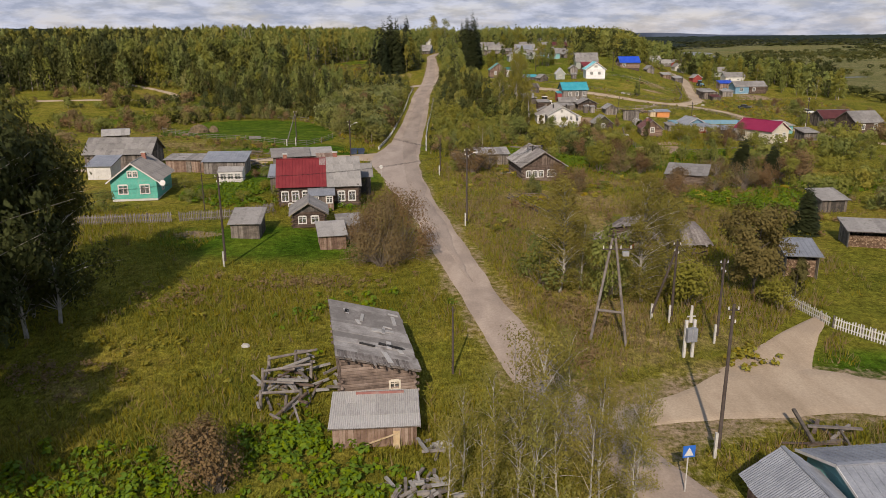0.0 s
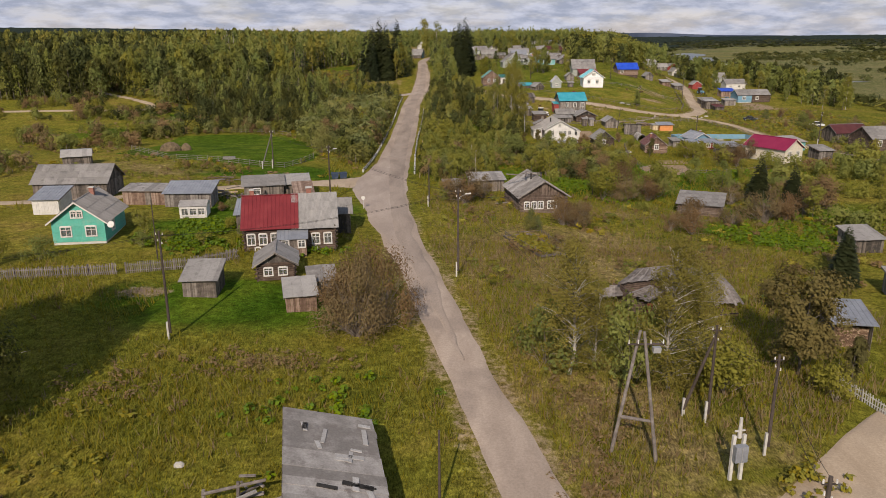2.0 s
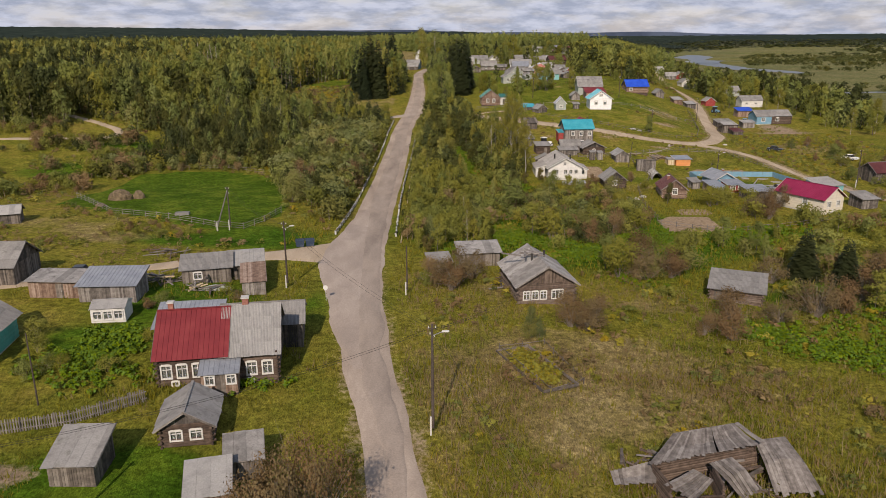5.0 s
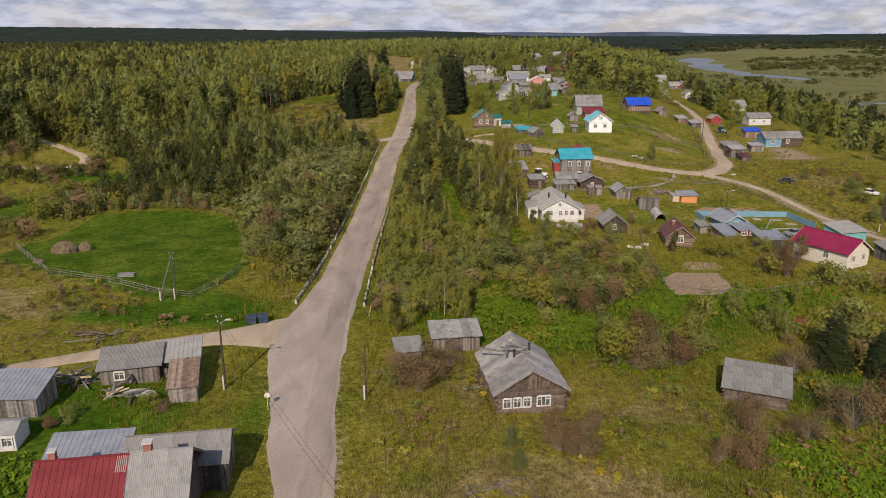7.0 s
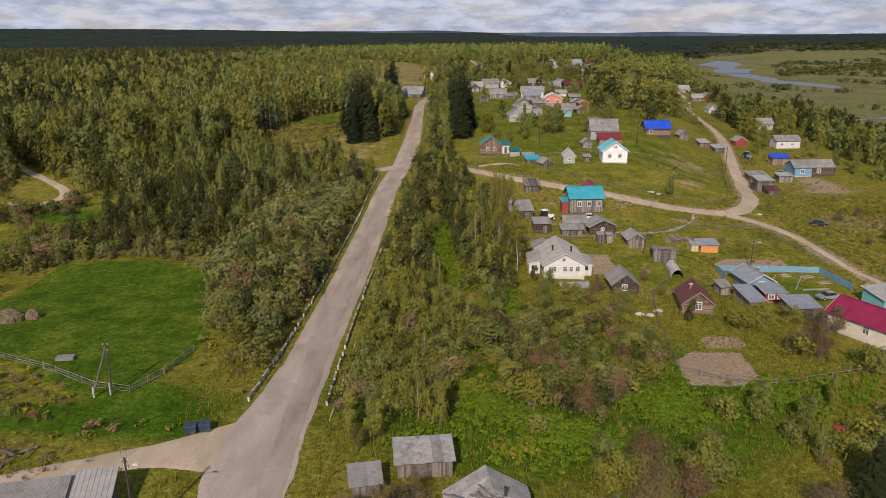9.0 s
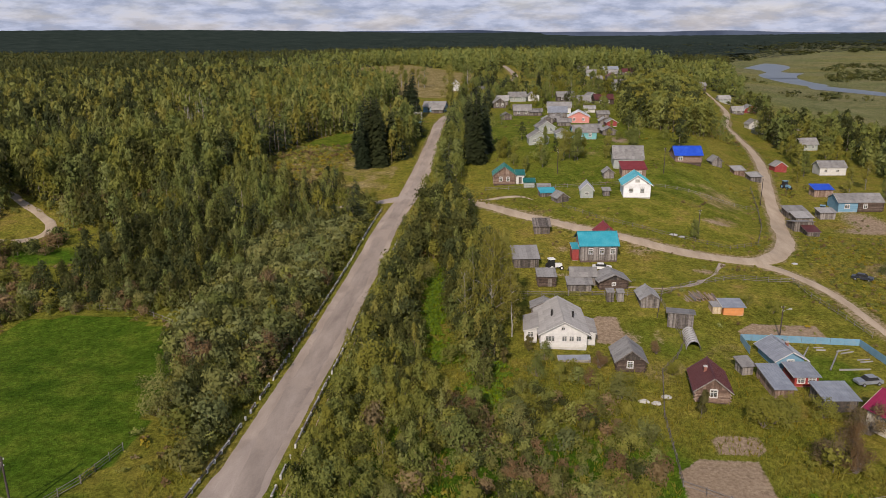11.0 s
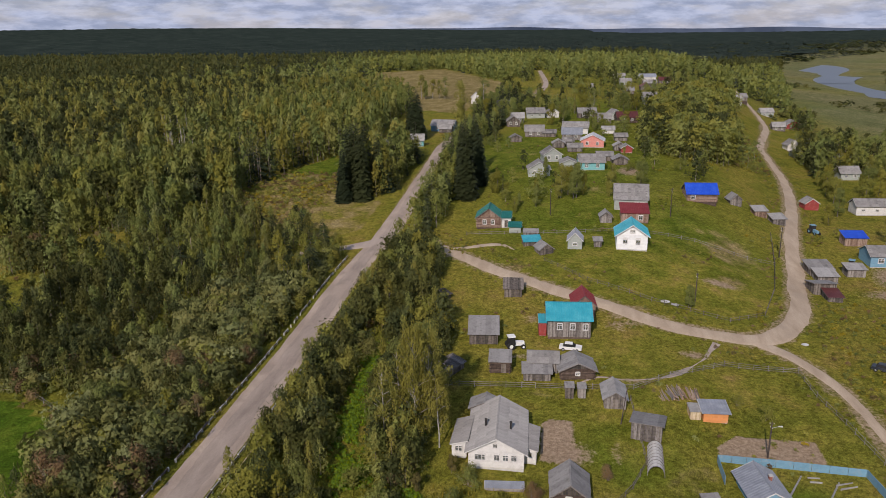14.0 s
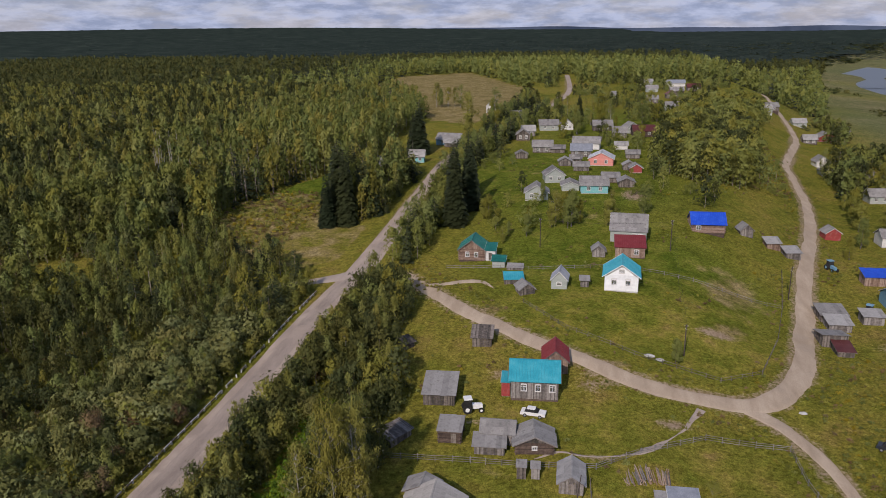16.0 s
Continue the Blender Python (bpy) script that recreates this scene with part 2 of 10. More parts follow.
M["pole_wood"] = weathered("tarred_pole", [(0.2, (0.028, 0.022, 0.019)), (0.5, (0.058, 0.045, 0.038)), (0.85, (0.11, 0.09, 0.08))], 1.5, 20.0)
M["rubber"] = weathered("rubber", [(0.2, (0.012, 0.012, 0.012)), (0.5, (0.022, 0.022, 0.022)), (0.85, (0.04, 0.04, 0.04))], 3.0, 20.0)
M["steel"] = weathered("grey_steel", [(0.2, (0.25, 0.26, 0.27)), (0.5, (0.36, 0.37, 0.38)), (0.85, (0.46, 0.47, 0.48))], 2.0, 20.0, rough=0.45, metal=0.4)
M["plastic_blue"] = painted("blue_grey_bin", (0.03, 0.05, 0.09), amount=0.2)
M["white_car"] = painted("white_car_paint", (0.8, 0.8, 0.78), rough=0.3, amount=0.1)
M["dark_car"] = painted("dark_car_paint", (0.03, 0.035, 0.045), rough=0.3, amount=0.1)
M["hay"] = weathered("old_hay", [(0.2, (0.10, 0.075, 0.045)), (0.5, (0.20, 0.15, 0.09)), (0.85, (0.3, 0.24, 0.15))], 2.0, 15.0, bump=0.8)
M["firewood"] = weathered("firewood", [(0.2, (0.16, 0.10, 0.065)), (0.5, (0.33, 0.23, 0.16)), (0.85, (0.5, 0.40, 0.30))], 2.0, 15.0, island=0.7)
M["bark"] = weathered("bark", [(0.2, (0.05, 0.042, 0.036)), (0.5, (0.11, 0.095, 0.08)), (0.85, (0.19, 0.17, 0.15))], 3.0, 14.0, bump=0.8)
M["birch_bark"] = weathered("birch_bark", [(0.30, (0.06, 0.055, 0.05)), (0.46, (0.30, 0.28, 0.25)), (0.85, (0.50, 0.48, 0.44))], 2.5, 14.0, stretch=(1, 1, 0.6))
M["twig"] = weathered("twig", [(0.2, (0.12, 0.098, 0.08)), (0.5, (0.22, 0.185, 0.155)), (0.85, (0.33, 0.29, 0.25))], 2.0, 14.0)

M["dead"] = weathered("dead_wood", [(0.2, (0.20, 0.18, 0.16)), (0.5, (0.34, 0.31, 0.28)), (0.85, (0.46, 0.43, 0.39))], 2.0, 14.0)
M["leaf_mix"] = foliage("mixed_leaves", (0.102, 0.116, 0.028), (0.190, 0.202, 0.047), (0.295, 0.293, 0.076))
# Leaves of darker trees; also laid where cloud shade is painted into the woods.
M["leaf_deep"] = foliage("deep_and_shaded_leaves", (0.030, 0.037, 0.012), (0.064, 0.073, 0.022), (0.120, 0.124, 0.038))
M["leaf_green"] = foliage("green_leaves", (0.092, 0.112, 0.029), (0.168, 0.192, 0.050), (0.262, 0.274, 0.080), shift=0.7)
M["leaf_birch"] = foliage("birch_leaves", (0.118, 0.128, 0.032), (0.208, 0.214, 0.054), (0.315, 0.302, 0.088), through_light=0.25)
M["leaf_olive"] = foliage("olive_birch_leaves", (0.140, 0.132, 0.032), (0.240, 0.222, 0.056), (0.36, 0.315, 0.09), through_light=0.3, shift=0.5)
M["leaf_willow"] = foliage("willow_leaves", (0.090, 0.101, 0.032), (0.164, 0.174, 0.058), (0.258, 0.260, 0.098))
M["leaf_brown"] = foliage("rusty_leaves", (0.110, 0.078, 0.037), (0.192, 0.136, 0.066), (0.29, 0.215, 0.108), shift=0.6)
M["leaf_rowan"] = foliage("rowan_leaves", (0.062, 0.061, 0.020), (0.120, 0.106, 0.036), (0.205, 0.163, 0.060), shift=0.6)
M["leaf_weed"] = foliage("broad_weed_leaves", (0.070, 0.124, 0.011), (0.122, 0.196, 0.017), (0.205, 0.280, 0.030), ragged=False)
M["leaf_yellow"] = foliage("yellowing_weed_leaves", (0.17, 0.165, 0.026), (0.26, 0.235, 0.038), (0.36, 0.31, 0.055), ragged=False)
M["needle"] = foliage("spruce_needles", (0.016, 0.024, 0.011), (0.036, 0.047, 0.020), (0.072, 0.082, 0.032), through_light=0.1)
# Far woods: haze blue and cloud shade are mixed into these two colours.
M["forest_far"] = foliage("far_wood_haze_leaves", (0.020, 0.028, 0.019), (0.037, 0.048, 0.030), (0.062, 0.074, 0.043), through_light=0.1, ragged=False)
M["canopy"] = weathered("spruce_canopy_haze", [(0.2, (0.017, 0.026, 0.022)), (0.5, (0.027, 0.038, 0.032)), (0.85, (0.042, 0.055, 0.045))], 0.02, 0.4, island=0.0, rough=1.0, spec=0.0)
M["grass_blade"] = foliage("grass_blades", (0.122, 0.138, 0.017), (0.225, 0.222, 0.031), (0.345, 0.295, 0.062), through_light=0.5, ragged=False)
M["straw_blade"] = foliage("dry_grass_blades", (0.165, 0.122, 0.062), (0.26, 0.200, 0.105), (0.37, 0.295, 0.17), through_light=0.3, ragged=False)


def ground_material():
    """Grass of several heights: broad drifts, patches and tufts; the sheet's own zones of mown meadow, dry sedge and
    bare soil; distance haze coloured into the flats.
    """
    m, n, l, p = nodes_of("grassland")
    big = noise_node(n, l, 0.022, 5.0, 0.6)
    mid = noise_node(n, l, 0.16, 6.0, 0.65)
    fine = noise_node(n, l, 1.7, 6.0, 0.7)
    hair = noise_node(n, l, 9.0, 3.0, 0.7, stretch=(1, 0.35, 1))
    rough_r = ramp(n, [(0.34, (0.088, 0.102, 0.013)), (0.46, (0.154, 0.152, 0.021)), (0.56, (0.200, 0.172, 0.030)), (0.66, (0.235, 0.165, 0.05))])
    l.new(mixed(n, l, 0.5, big.outputs["Fac"], mid.outputs["Fac"]), rough_r.inputs[0])
    lush_r = ramp(n, [(0.36, (0.034, 0.078, 0.005)), (0.5, (0.056, 0.110, 0.008)), (0.64, (0.094, 0.145, 0.012))])
    l.new(mid.outputs["Fac"], lush_r.inputs[0])
    lawn_r = ramp(n, [(0.36, (0.108, 0.122, 0.015)), (0.5, (0.170, 0.162, 0.023)), (0.62, (0.232, 0.192, 0.038)), (0.72, (0.26, 0.182, 0.06))])
    l.new(mid.outputs["Fac"], lawn_r.inputs[0])
    dry_r = ramp(n, [(0.34, (0.160, 0.128, 0.042)), (0.5, (0.225, 0.175, 0.068)), (0.66, (0.30, 0.235, 0.108))])
    l.new(mid.outputs["Fac"], dry_r.inputs[0])
    soil_r = ramp(n, [(0.3, (0.225, 0.160, 0.104)), (0.5, (0.315, 0.232, 0.155)), (0.7, (0.385, 0.296, 0.205))])
    l.new(fine.outputs["Fac"], soil_r.inputs[0])
    at = n.new("ShaderNodeAttribute")
    at.attribute_name = "zone"
    sep = n.new("ShaderNodeSeparateColor")
    l.new(at.outputs["Color"], sep.inputs[0])
    # ragged zone edges
    masks = []
    for k in range(3):
        a = n.new("ShaderNodeMath"); a.operation = "ADD"
        l.new(sep.outputs[k], a.inputs[0])
        s = n.new("ShaderNodeMath"); s.operation = "MULTIPLY_ADD"
        l.new(fine.outputs["Fac"] if k == 2 else mid.outputs["Fac"], s.inputs[0])
        s.inputs[1].default_value, s.inputs[2].default_value = 0.9, -0.45
        l.new(s.outputs[0], a.inputs[1])
        r = ramp(n, [(0.38, (0, 0, 0)), (0.62, (1, 1, 1))])
        l.new(a.outputs[0], r.inputs[0])
        masks.append(r.outputs[0])
    col = mixed(n, l, masks[0], rough_r.outputs[0], mixed(n, l, at.outputs["Alpha"], lush_r.outputs[0], lawn_r.outputs[0]))
    col = mixed(n, l, masks[1], col, dry_r.outputs[0])
    # river flats: a greyed grass tone puts the haze of distance into the colour
    wet = n.new("ShaderNodeAttribute")
    wet.attribute_name = "flats"
    haze_r = ramp(n, [(0.36, (0.098, 0.108, 0.044)), (0.5, (0.150, 0.150, 0.066)), (0.64, (0.205, 0.185, 0.094))])
    l.new(mixed(n, l, 0.5, big.outputs["Fac"], mid.outputs["Fac"]), haze_r.inputs[0])
    col = mixed(n, l, wet.outputs["Fac"], col, haze_r.outputs[0])
    col = mixed(n, l, masks[2], col, soil_r.outputs[0])
    tus = noise_node(n, l, 0.75, 5.0, 0.6)
    for src, lo, hi, k in ((tus, 0.34, 0.66, 0.34), (fine, 0.36, 0.64, 0.58), (hair, 0.34, 0.66, 0.7)):
        cr = ramp(n, [(lo, (0.16, 0.16, 0.16)), (hi, (0.84, 0.84, 0.84))])
        l.new(src.outputs["Fac"], cr.inputs[0])
        grassy = n.new("ShaderNodeMath"); grassy.operation = "MULTIPLY_ADD"
        l.new(masks[2], grassy.inputs[0])
        grassy.inputs[1].default_value, grassy.inputs[2].default_value = -0.75 * k, k
        smooth = n.new("ShaderNodeMath"); smooth.operation = "MULTIPLY_ADD"
        l.new(masks[0], smooth.inputs[0])
        smooth.inputs[1].default_value = -0.15 * k
        l.new(grassy.outputs[0], smooth.inputs[2])
        col = mixed(n, l, smooth.outputs[0], col, cr.outputs[0], "OVERLAY")
    l.new(col, p.inputs["Base Color"])
    p.inputs["Roughness"].default_value = 1.0
    p.inputs["Specular IOR Level"].default_value = 0.03
    b = n.new("ShaderNodeBump")
    b.inputs["Strength"].default_value, b.inputs["Distance"].default_value = 0.9, 0.35
    l.new(mixed(n, l, 0.4, fine.outputs["Fac"], hair.outputs["Fac"]), b.inputs["Height"])
    l.new(b.outputs[0], p.inputs["Normal"])
    return m


M["ground"] = ground_material()


def road_material(name, stops, patch):
    m, n, l, p = nodes_of(name)
    a = noise_node(n, l, 0.35, 6.0, 0.65, stretch=(1.0, 0.25, 1.0))
    f = noise_node(n, l, 6.0, 5.0, 0.7)
    g = noise_node(n, l, 0.12, 4.0, 0.6)
    r = ramp(n, stops)
    l.new(a.outputs["Fac"], r.inputs[0])
    pr = ramp(n, [(0.54, (0, 0, 0)), (0.64, (1, 1, 1))])
    l.new(g.outputs["Fac"], pr.inputs[0])
    col = mixed(n, l, pr.outputs[0], r.outputs[0], patch)
    col = mixed(n, l, 0.4, col, f.outputs["Fac"], "OVERLAY")
    l.new(col, p.inputs["Base Color"])
    p.inputs["Roughness"].default_value = 0.92
    p.inputs["Specular IOR Level"].default_value = 0.15
    b = n.new("ShaderNodeBump")
    b.inputs["Strength"].default_value, b.inputs["Distance"].default_value = 0.4, 0.03
    l.new(f.outputs["Fac"], b.inputs["Height"])
    l.new(b.outputs[0], p.inputs["Normal"])
    return m


M["asphalt"] = road_material("dusty_asphalt", [(0.3, (0.285, 0.230, 0.187)), (0.5, (0.372, 0.303, 0.248)), (0.7, (0.462, 0.380, 0.313))], (0.310, 0.254, 0.212))
M["tarmac"] = road_material("grey_tarmac", [(0.3, (0.238, 0.195, 0.164)), (0.5, (0.318, 0.262, 0.219)), (0.7, (0.40, 0.330, 0.275))], (0.358, 0.292, 0.240))
M["apron"] = road_material("gravelly_asphalt", [(0.3, (0.310, 0.254, 0.212)), (0.5, (0.374, 0.309, 0.260)), (0.7, (0.439, 0.366, 0.310))], (0.326, 0.270, 0.230))
M["dirt"] = road_material("sandy_dirt", [(0.3, (0.335, 0.262, 0.185)), (0.5, (0.42, 0.332, 0.240)), (0.7, (0.49, 0.398, 0.295))], (0.375, 0.300, 0.222))
m_, n_, l_, p_ = nodes_of("river_water")
p_.inputs["Base Color"].default_value = (0.03, 0.035, 0.035, 1)
p_.inputs["Roughness"].default_value = 0.28
p_.inputs["Specular IOR Level"].default_value = 0.35
M["water"] = m_
# Horizon hills: the blue of distance haze, put into a colour that glows.
m_, n_, l_, p_ = nodes_of("far_hills_haze_glow")
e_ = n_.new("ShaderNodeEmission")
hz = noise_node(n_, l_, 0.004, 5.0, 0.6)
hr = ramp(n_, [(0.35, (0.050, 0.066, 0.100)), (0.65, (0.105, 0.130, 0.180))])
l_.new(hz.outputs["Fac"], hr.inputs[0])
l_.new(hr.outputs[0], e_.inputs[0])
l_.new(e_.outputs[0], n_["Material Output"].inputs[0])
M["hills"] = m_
m_, n_, l_, p_ = nodes_of("window_glass")
p_.inputs["Base Color"].default_value = (0.8, 0.85, 0.86, 1)
p_.inputs["Roughness"].default_value = 0.05
p_.inputs["Transmission Weight"].default_value = 0.9
M["glass"] = m_


# ---- mesh helpers ----
class Geo:
    """Collects faces for one part."""

    def __init__(self):
        self.v, self.f = [], []

    def add(self, pts, faces):
        o = len(self.v)
        self.v.extend(tuple(p) for p in pts)
        self.f.extend(tuple(o + i for i in q) for q in faces)
        return self

    def hexa(self, p):
        """Eight corners: the lower four round, then the upper four."""
        return self.add(p, [(3, 2, 1, 0), (4, 5, 6, 7), (0, 1, 5, 4), (1, 2, 6, 5), (2, 3, 7, 6), (3, 0, 4, 7)])

    def box(self, x0, x1, y0, y1, z0, z1):
        return self.hexa([(x0, y0, z0), (x1, y0, z0), (x1, y1, z0), (x0, y1, z0), (x0, y0, z1), (x1, y0, z1), (x1, y1, z1), (x0, y1, z1)])

    def beam(self, a, b, w, h=None):
        """A straight bar of rectangular section from a to b."""
        a, b = Vector(a), Vector(b)
        d = (b - a).normalized()
        s = d.cross(Vector((0, 0, 1)))
        s = s.normalized() if s.length > 1e-3 else Vector((1, 0, 0))
        u = s.cross(d).normalized()
        s, u = s * w / 2, u * (h or w) / 2
        return self.hexa([a - s - u, a + s - u, a + s + u, a - s + u, b - s - u, b + s - u, b + s + u, b - s + u])

    def tube(self, a, b, r0, r1=None, n=6, cap=True):
        a, b = Vector(a), Vector(b)
        r1 = r0 if r1 is None else r1
        d = (b - a).normalized()
        s = d.orthogonal().normalized()
        u = d.cross(s)
        ring = [(s * math.cos(2 * math.pi * i / n) + u * math.sin(2 * math.pi * i / n)) for i in range(n)]
        faces = [(i, (i + 1) % n, n + (i + 1) % n, n + i) for i in range(n)]
        if cap:
            faces += [tuple(range(n - 1, -1, -1)), tuple(range(n, 2 * n))]
        return self.add([a + q * r0 for q in ring] + [b + q * r1 for q in ring], faces)

    def path(self, pts, radii, n=6):
        """One unbroken tube through the points."""
        pts = [Vector(p) for p in pts]
        vs, k = [], len(pts)
        for i, p in enumerate(pts):
            d = (pts[min(i + 1, k - 1)] - pts[max(i - 1, 0)]).normalized()
            s = d.cross(Vector((0.31, 0.95, 0.07))).normalized()
            u = d.cross(s)
            vs += [p + (s * math.cos(2 * math.pi * j / n) + u * math.sin(2 * math.pi * j / n)) * radii[i] for j in range(n)]
        return self.add(vs, [(i * n + j, i * n + (j + 1) % n, (i + 1) * n + (j + 1) % n, (i + 1) * n + j) for i in range(k - 1) for j in range(n)])

    def mesh(self, name, mat):
        me = bpy.data.meshes.new(name)
        me.from_pydata(self.v, [], self.f)
        me.materials.append(mat)
        me.update()
        return me


def part(name, geo, mat, parent, label="", kind=""):
    """Links what geo holds as one mesh object under a thing or a part."""
    ob = new(name, geo.mesh(name, mat) if isinstance(geo, Geo) else geo)
    ob.parent = parent
    return tagged(ob, label, kind=kind)


def thing(name, x, y, rot, label, category, group="", z=None, kind=""):
    ob = new(name)
    ob.matrix_world = pose(x, y, float(terrain(x, y)) if z is None else z, 0, 0, rot)
    return tagged(ob, label, category, group, kind)


def big_mesh(name, verts, faces, mat, smooth=False):
    """A mesh from numpy arrays of equal-sided faces."""
    k = faces.shape[1]
    me = bpy.data.meshes.new(name)
    me.vertices.add(len(verts))
    me.vertices.foreach_set("co", verts.astype(np.float32).ravel())
    me.loops.add(faces.size)
    me.loops.foreach_set("vertex_index", faces.astype(np.int32).ravel())
    me.polygons.add(len(faces))
    me.polygons.foreach_set("loop_start", np.arange(0, faces.size, k, dtype=np.int32))
    me.polygons.foreach_set("use_smooth", np.full(len(faces), smooth))
    me.materials.append(mat)
    me.update(calc_edges=True)
    return me


# ---- the lie of the land ----
def sstep(a, b, v):
    u = np.clip((v - a) / (b - a), 0, 1)
    return u * u * (3 - 2 * u)


def terrain(x, y):
    """Height of the ground: along the road, the village terrace, the hollow, the river flats and the wooded slope."""
    x, y = np.asarray(x, float), np.asarray(y, float)
    z = np.interp(y, [-400, 0, 50, 90, 120, 195, 245, 300, 350, 395, 460, 600, 850, 1600], [-6, -4.3, -3.3, -1.9, -1.1, -1.1, 0.4, 3.6, 8.5, 11.5, 13.5, 15.5, 16.5, 14])
    z = z + 3.0 * np.exp(-((x - 50) / 42) ** 2) * sstep(225, 290, y) * (1 - sstep(330, 420, y))
    z = z - 1.6 * np.exp(-((x - 45) / 35) ** 2) * np.exp(-((y - 140) / 55) ** 2)
    k = sstep(67, 112, x - 0.22 * np.clip(y - 300, -60, 400)) * sstep(215, 290, y)
    z = z * (1 - k) + (-0.3) * k
    k = sstep(135, 230, x - 0.18 * np.clip(y - 300, 0, 900))
    z = z * (1 - k) + (-7.0) * k
    z = z + 0.0061 * np.clip(x, -500, 500)
    # a bank west of the road, a fall towards the river in the east
    z = z + 1.6 * sstep(2, 42, -x) * sstep(40, 75, y) * (1 - sstep(165, 205, y))
    z = z - 0.036 * np.clip(x - 5, 0, 65) * sstep(35, 55, y) * (1 - sstep(205, 235, y))
    z = z - 2.1 * sstep(48, 80, x) * sstep(205, 235, y) * (1 - sstep(262, 290, y) * (1 - sstep(72, 90, x))) * (1 - sstep(285, 330, y))
    return z + 3.0 * sstep(40, 120, -x) * sstep(200, 280, y) * (1 - sstep(380, 500, y))


def far_rise(x, y):
    """The land climbs slowly to low wooded ridges, higher in the west."""
    far = sstep(1300, 4600, np.hypot(x, y))
    return far * (28 + 26 * sstep(600, -2600, x) + 8 * np.sin(x / 900.0 + 1.3) * np.sin(y / 1300.0 + 0.4))


def axis(lo, f0, f1, hi, fine, grow):
    out = list(np.arange(f0, f1 + 0.01, fine))
    s, v = fine, f1
    while v < hi:
        s = min(s * grow, 160)
        v += s
        out.append(v)
    s, v = fine, f0
    while v > lo:
        s = min(s * grow, 160)
        v -= s
        out.insert(0, v)
    return np.array(out)


def inside(px, py, poly):
    px, py = np.asarray(px, float), np.asarray(py, float)
    r = np.zeros(px.shape, bool)
    j = len(poly) - 1
    for i in range(len(poly)):
        (xi, yi), (xj, yj) = poly[i], poly[j]
        r ^= ((yi > py) != (yj > py)) & (px < (xj - xi) * (py - yi) / (yj - yi + 1e-9) + xi)
        j = i
    return r


def away(px, py, line):
    """Distance to a broken line."""
    px, py = np.asarray(px, float), np.asarray(py, float)
    best = np.full(px.shape, 1e9)
    for (ax, ay), (bx, by) in zip(line[:-1], line[1:]):
        dx, dy = bx - ax, by - ay
        u = np.clip(((px - ax) * dx + (py - ay) * dy) / (dx * dx + dy * dy), 0, 1)
        best = np.minimum(best, np.hypot(px - ax - u * dx, py - ay - u * dy))
    return best


MAIN = [(78, -96), (50, -40), (26, 8), (15, 31), (9.3, 43.1), (7, 49.1), (5.2, 58), (3.1, 68), (0.9, 80), (-1.2, 92), (-3.8, 104), (-5.4, 115.9), (-7.2, 129.8), (-8.3, 149.7), (-8.4, 169.7), (-8.2, 195), (-8.0, 225), (-7.9, 250), (-7.6, 272), (-6.3, 290), (-5.4, 302), (-4.8, 330), (-5.2, 360), (-6.0, 390), (-6.5, 412), (-4, 438), (0.3, 459), (7.7, 505), (20, 570), (30, 700), (20, 900)]
MAIN_W = [5, 5, 5, 5, 5, 5, 4.8, 4.6, 5.2, 5.4, 6.0, 6.6, 7.6, 8.2, 8.3, 8.2, 8.0, 7.8, 7.6, 7.4, 8.4, 7.6, 6, 5.5, 5, 5, 5, 5, 5, 5, 5]
SIDE = [(6.5, 296), (22.3, 278.7), (36.2, 266.8), (47.7, 259.6), (58.2, 253.8), (68, 251.6), (77.5, 251.2), (83.7, 254), (90.9, 265.6), (97.1, 288.3), (104.4, 319.4), (116.3, 362.3), (124.1, 399), (129, 441), (131, 462), (145, 510), (157, 557), (165, 630), (172, 760)]
SOUTH = [(77.4, 251.9), (85, 243.3), (89, 230.5), (90.7, 211.9), (92.5, 203), (99.7, 176), (116.7, 135.3)]
WEST = [(-8.5, 142), (-14, 141.2), (-20.5, 139), (-29.5, 134.7), (-39.5, 129.4), (-55, 123), (-90, 119), (-150, 116)]
SPUR = [(-25, 286.5), (-19.4, 288.6), (-13, 291.6), (-5.5, 296)]
YARD = [(8.5, 43.3), (13.9, 44.4), (18.2, 46), (22.9, 47.9), (28.7, 48.4), (34.9, 47.1), (61.6, 43), (130, 33)]
APRON = [(-4.2, 103), (-6.1, 111), (-7.3, 120.5), (-8.3, 128), (-9.2, 136), (-9.6, 142), (-9.2, 150), (-8.6, 160), (-8.3, 170)]
GATE = [(24, 49.5), (27.5, 54.5), (31, 59), (35, 63.5)]
LTRACK = [(-160, 250), (-106, 251), (-94, 253.5), (-96, 264), (-116, 282), (-131, 294), (-170, 310)]
PASTURE = [(-69.1, 172.2), (-66, 209), (-52, 212), (-38, 205), (-30.8, 194.5), (-26.2, 175.8), (-25.1, 163.4), (-29.7, 153.8), (-38, 154), (-47.6, 159.8)]
CLEARING = [(-64, 332), (-56, 361), (-46, 388), (-39, 384), (-33, 360), (-26, 338), (-12, 330), (-13, 306), (-22, 297), (-36, 302), (-52, 313)]
VERGE = [(-11, 298), (-20, 295.5), (-18, 318), (-15, 338), (-11, 340)]
BIGFIELD = [(-150, 740), (-150, 900), (-90, 960), (-38, 820), (4, 706), (-6, 600), (-12, 515), (-38, 525), (-70, 610), (-110, 690)]


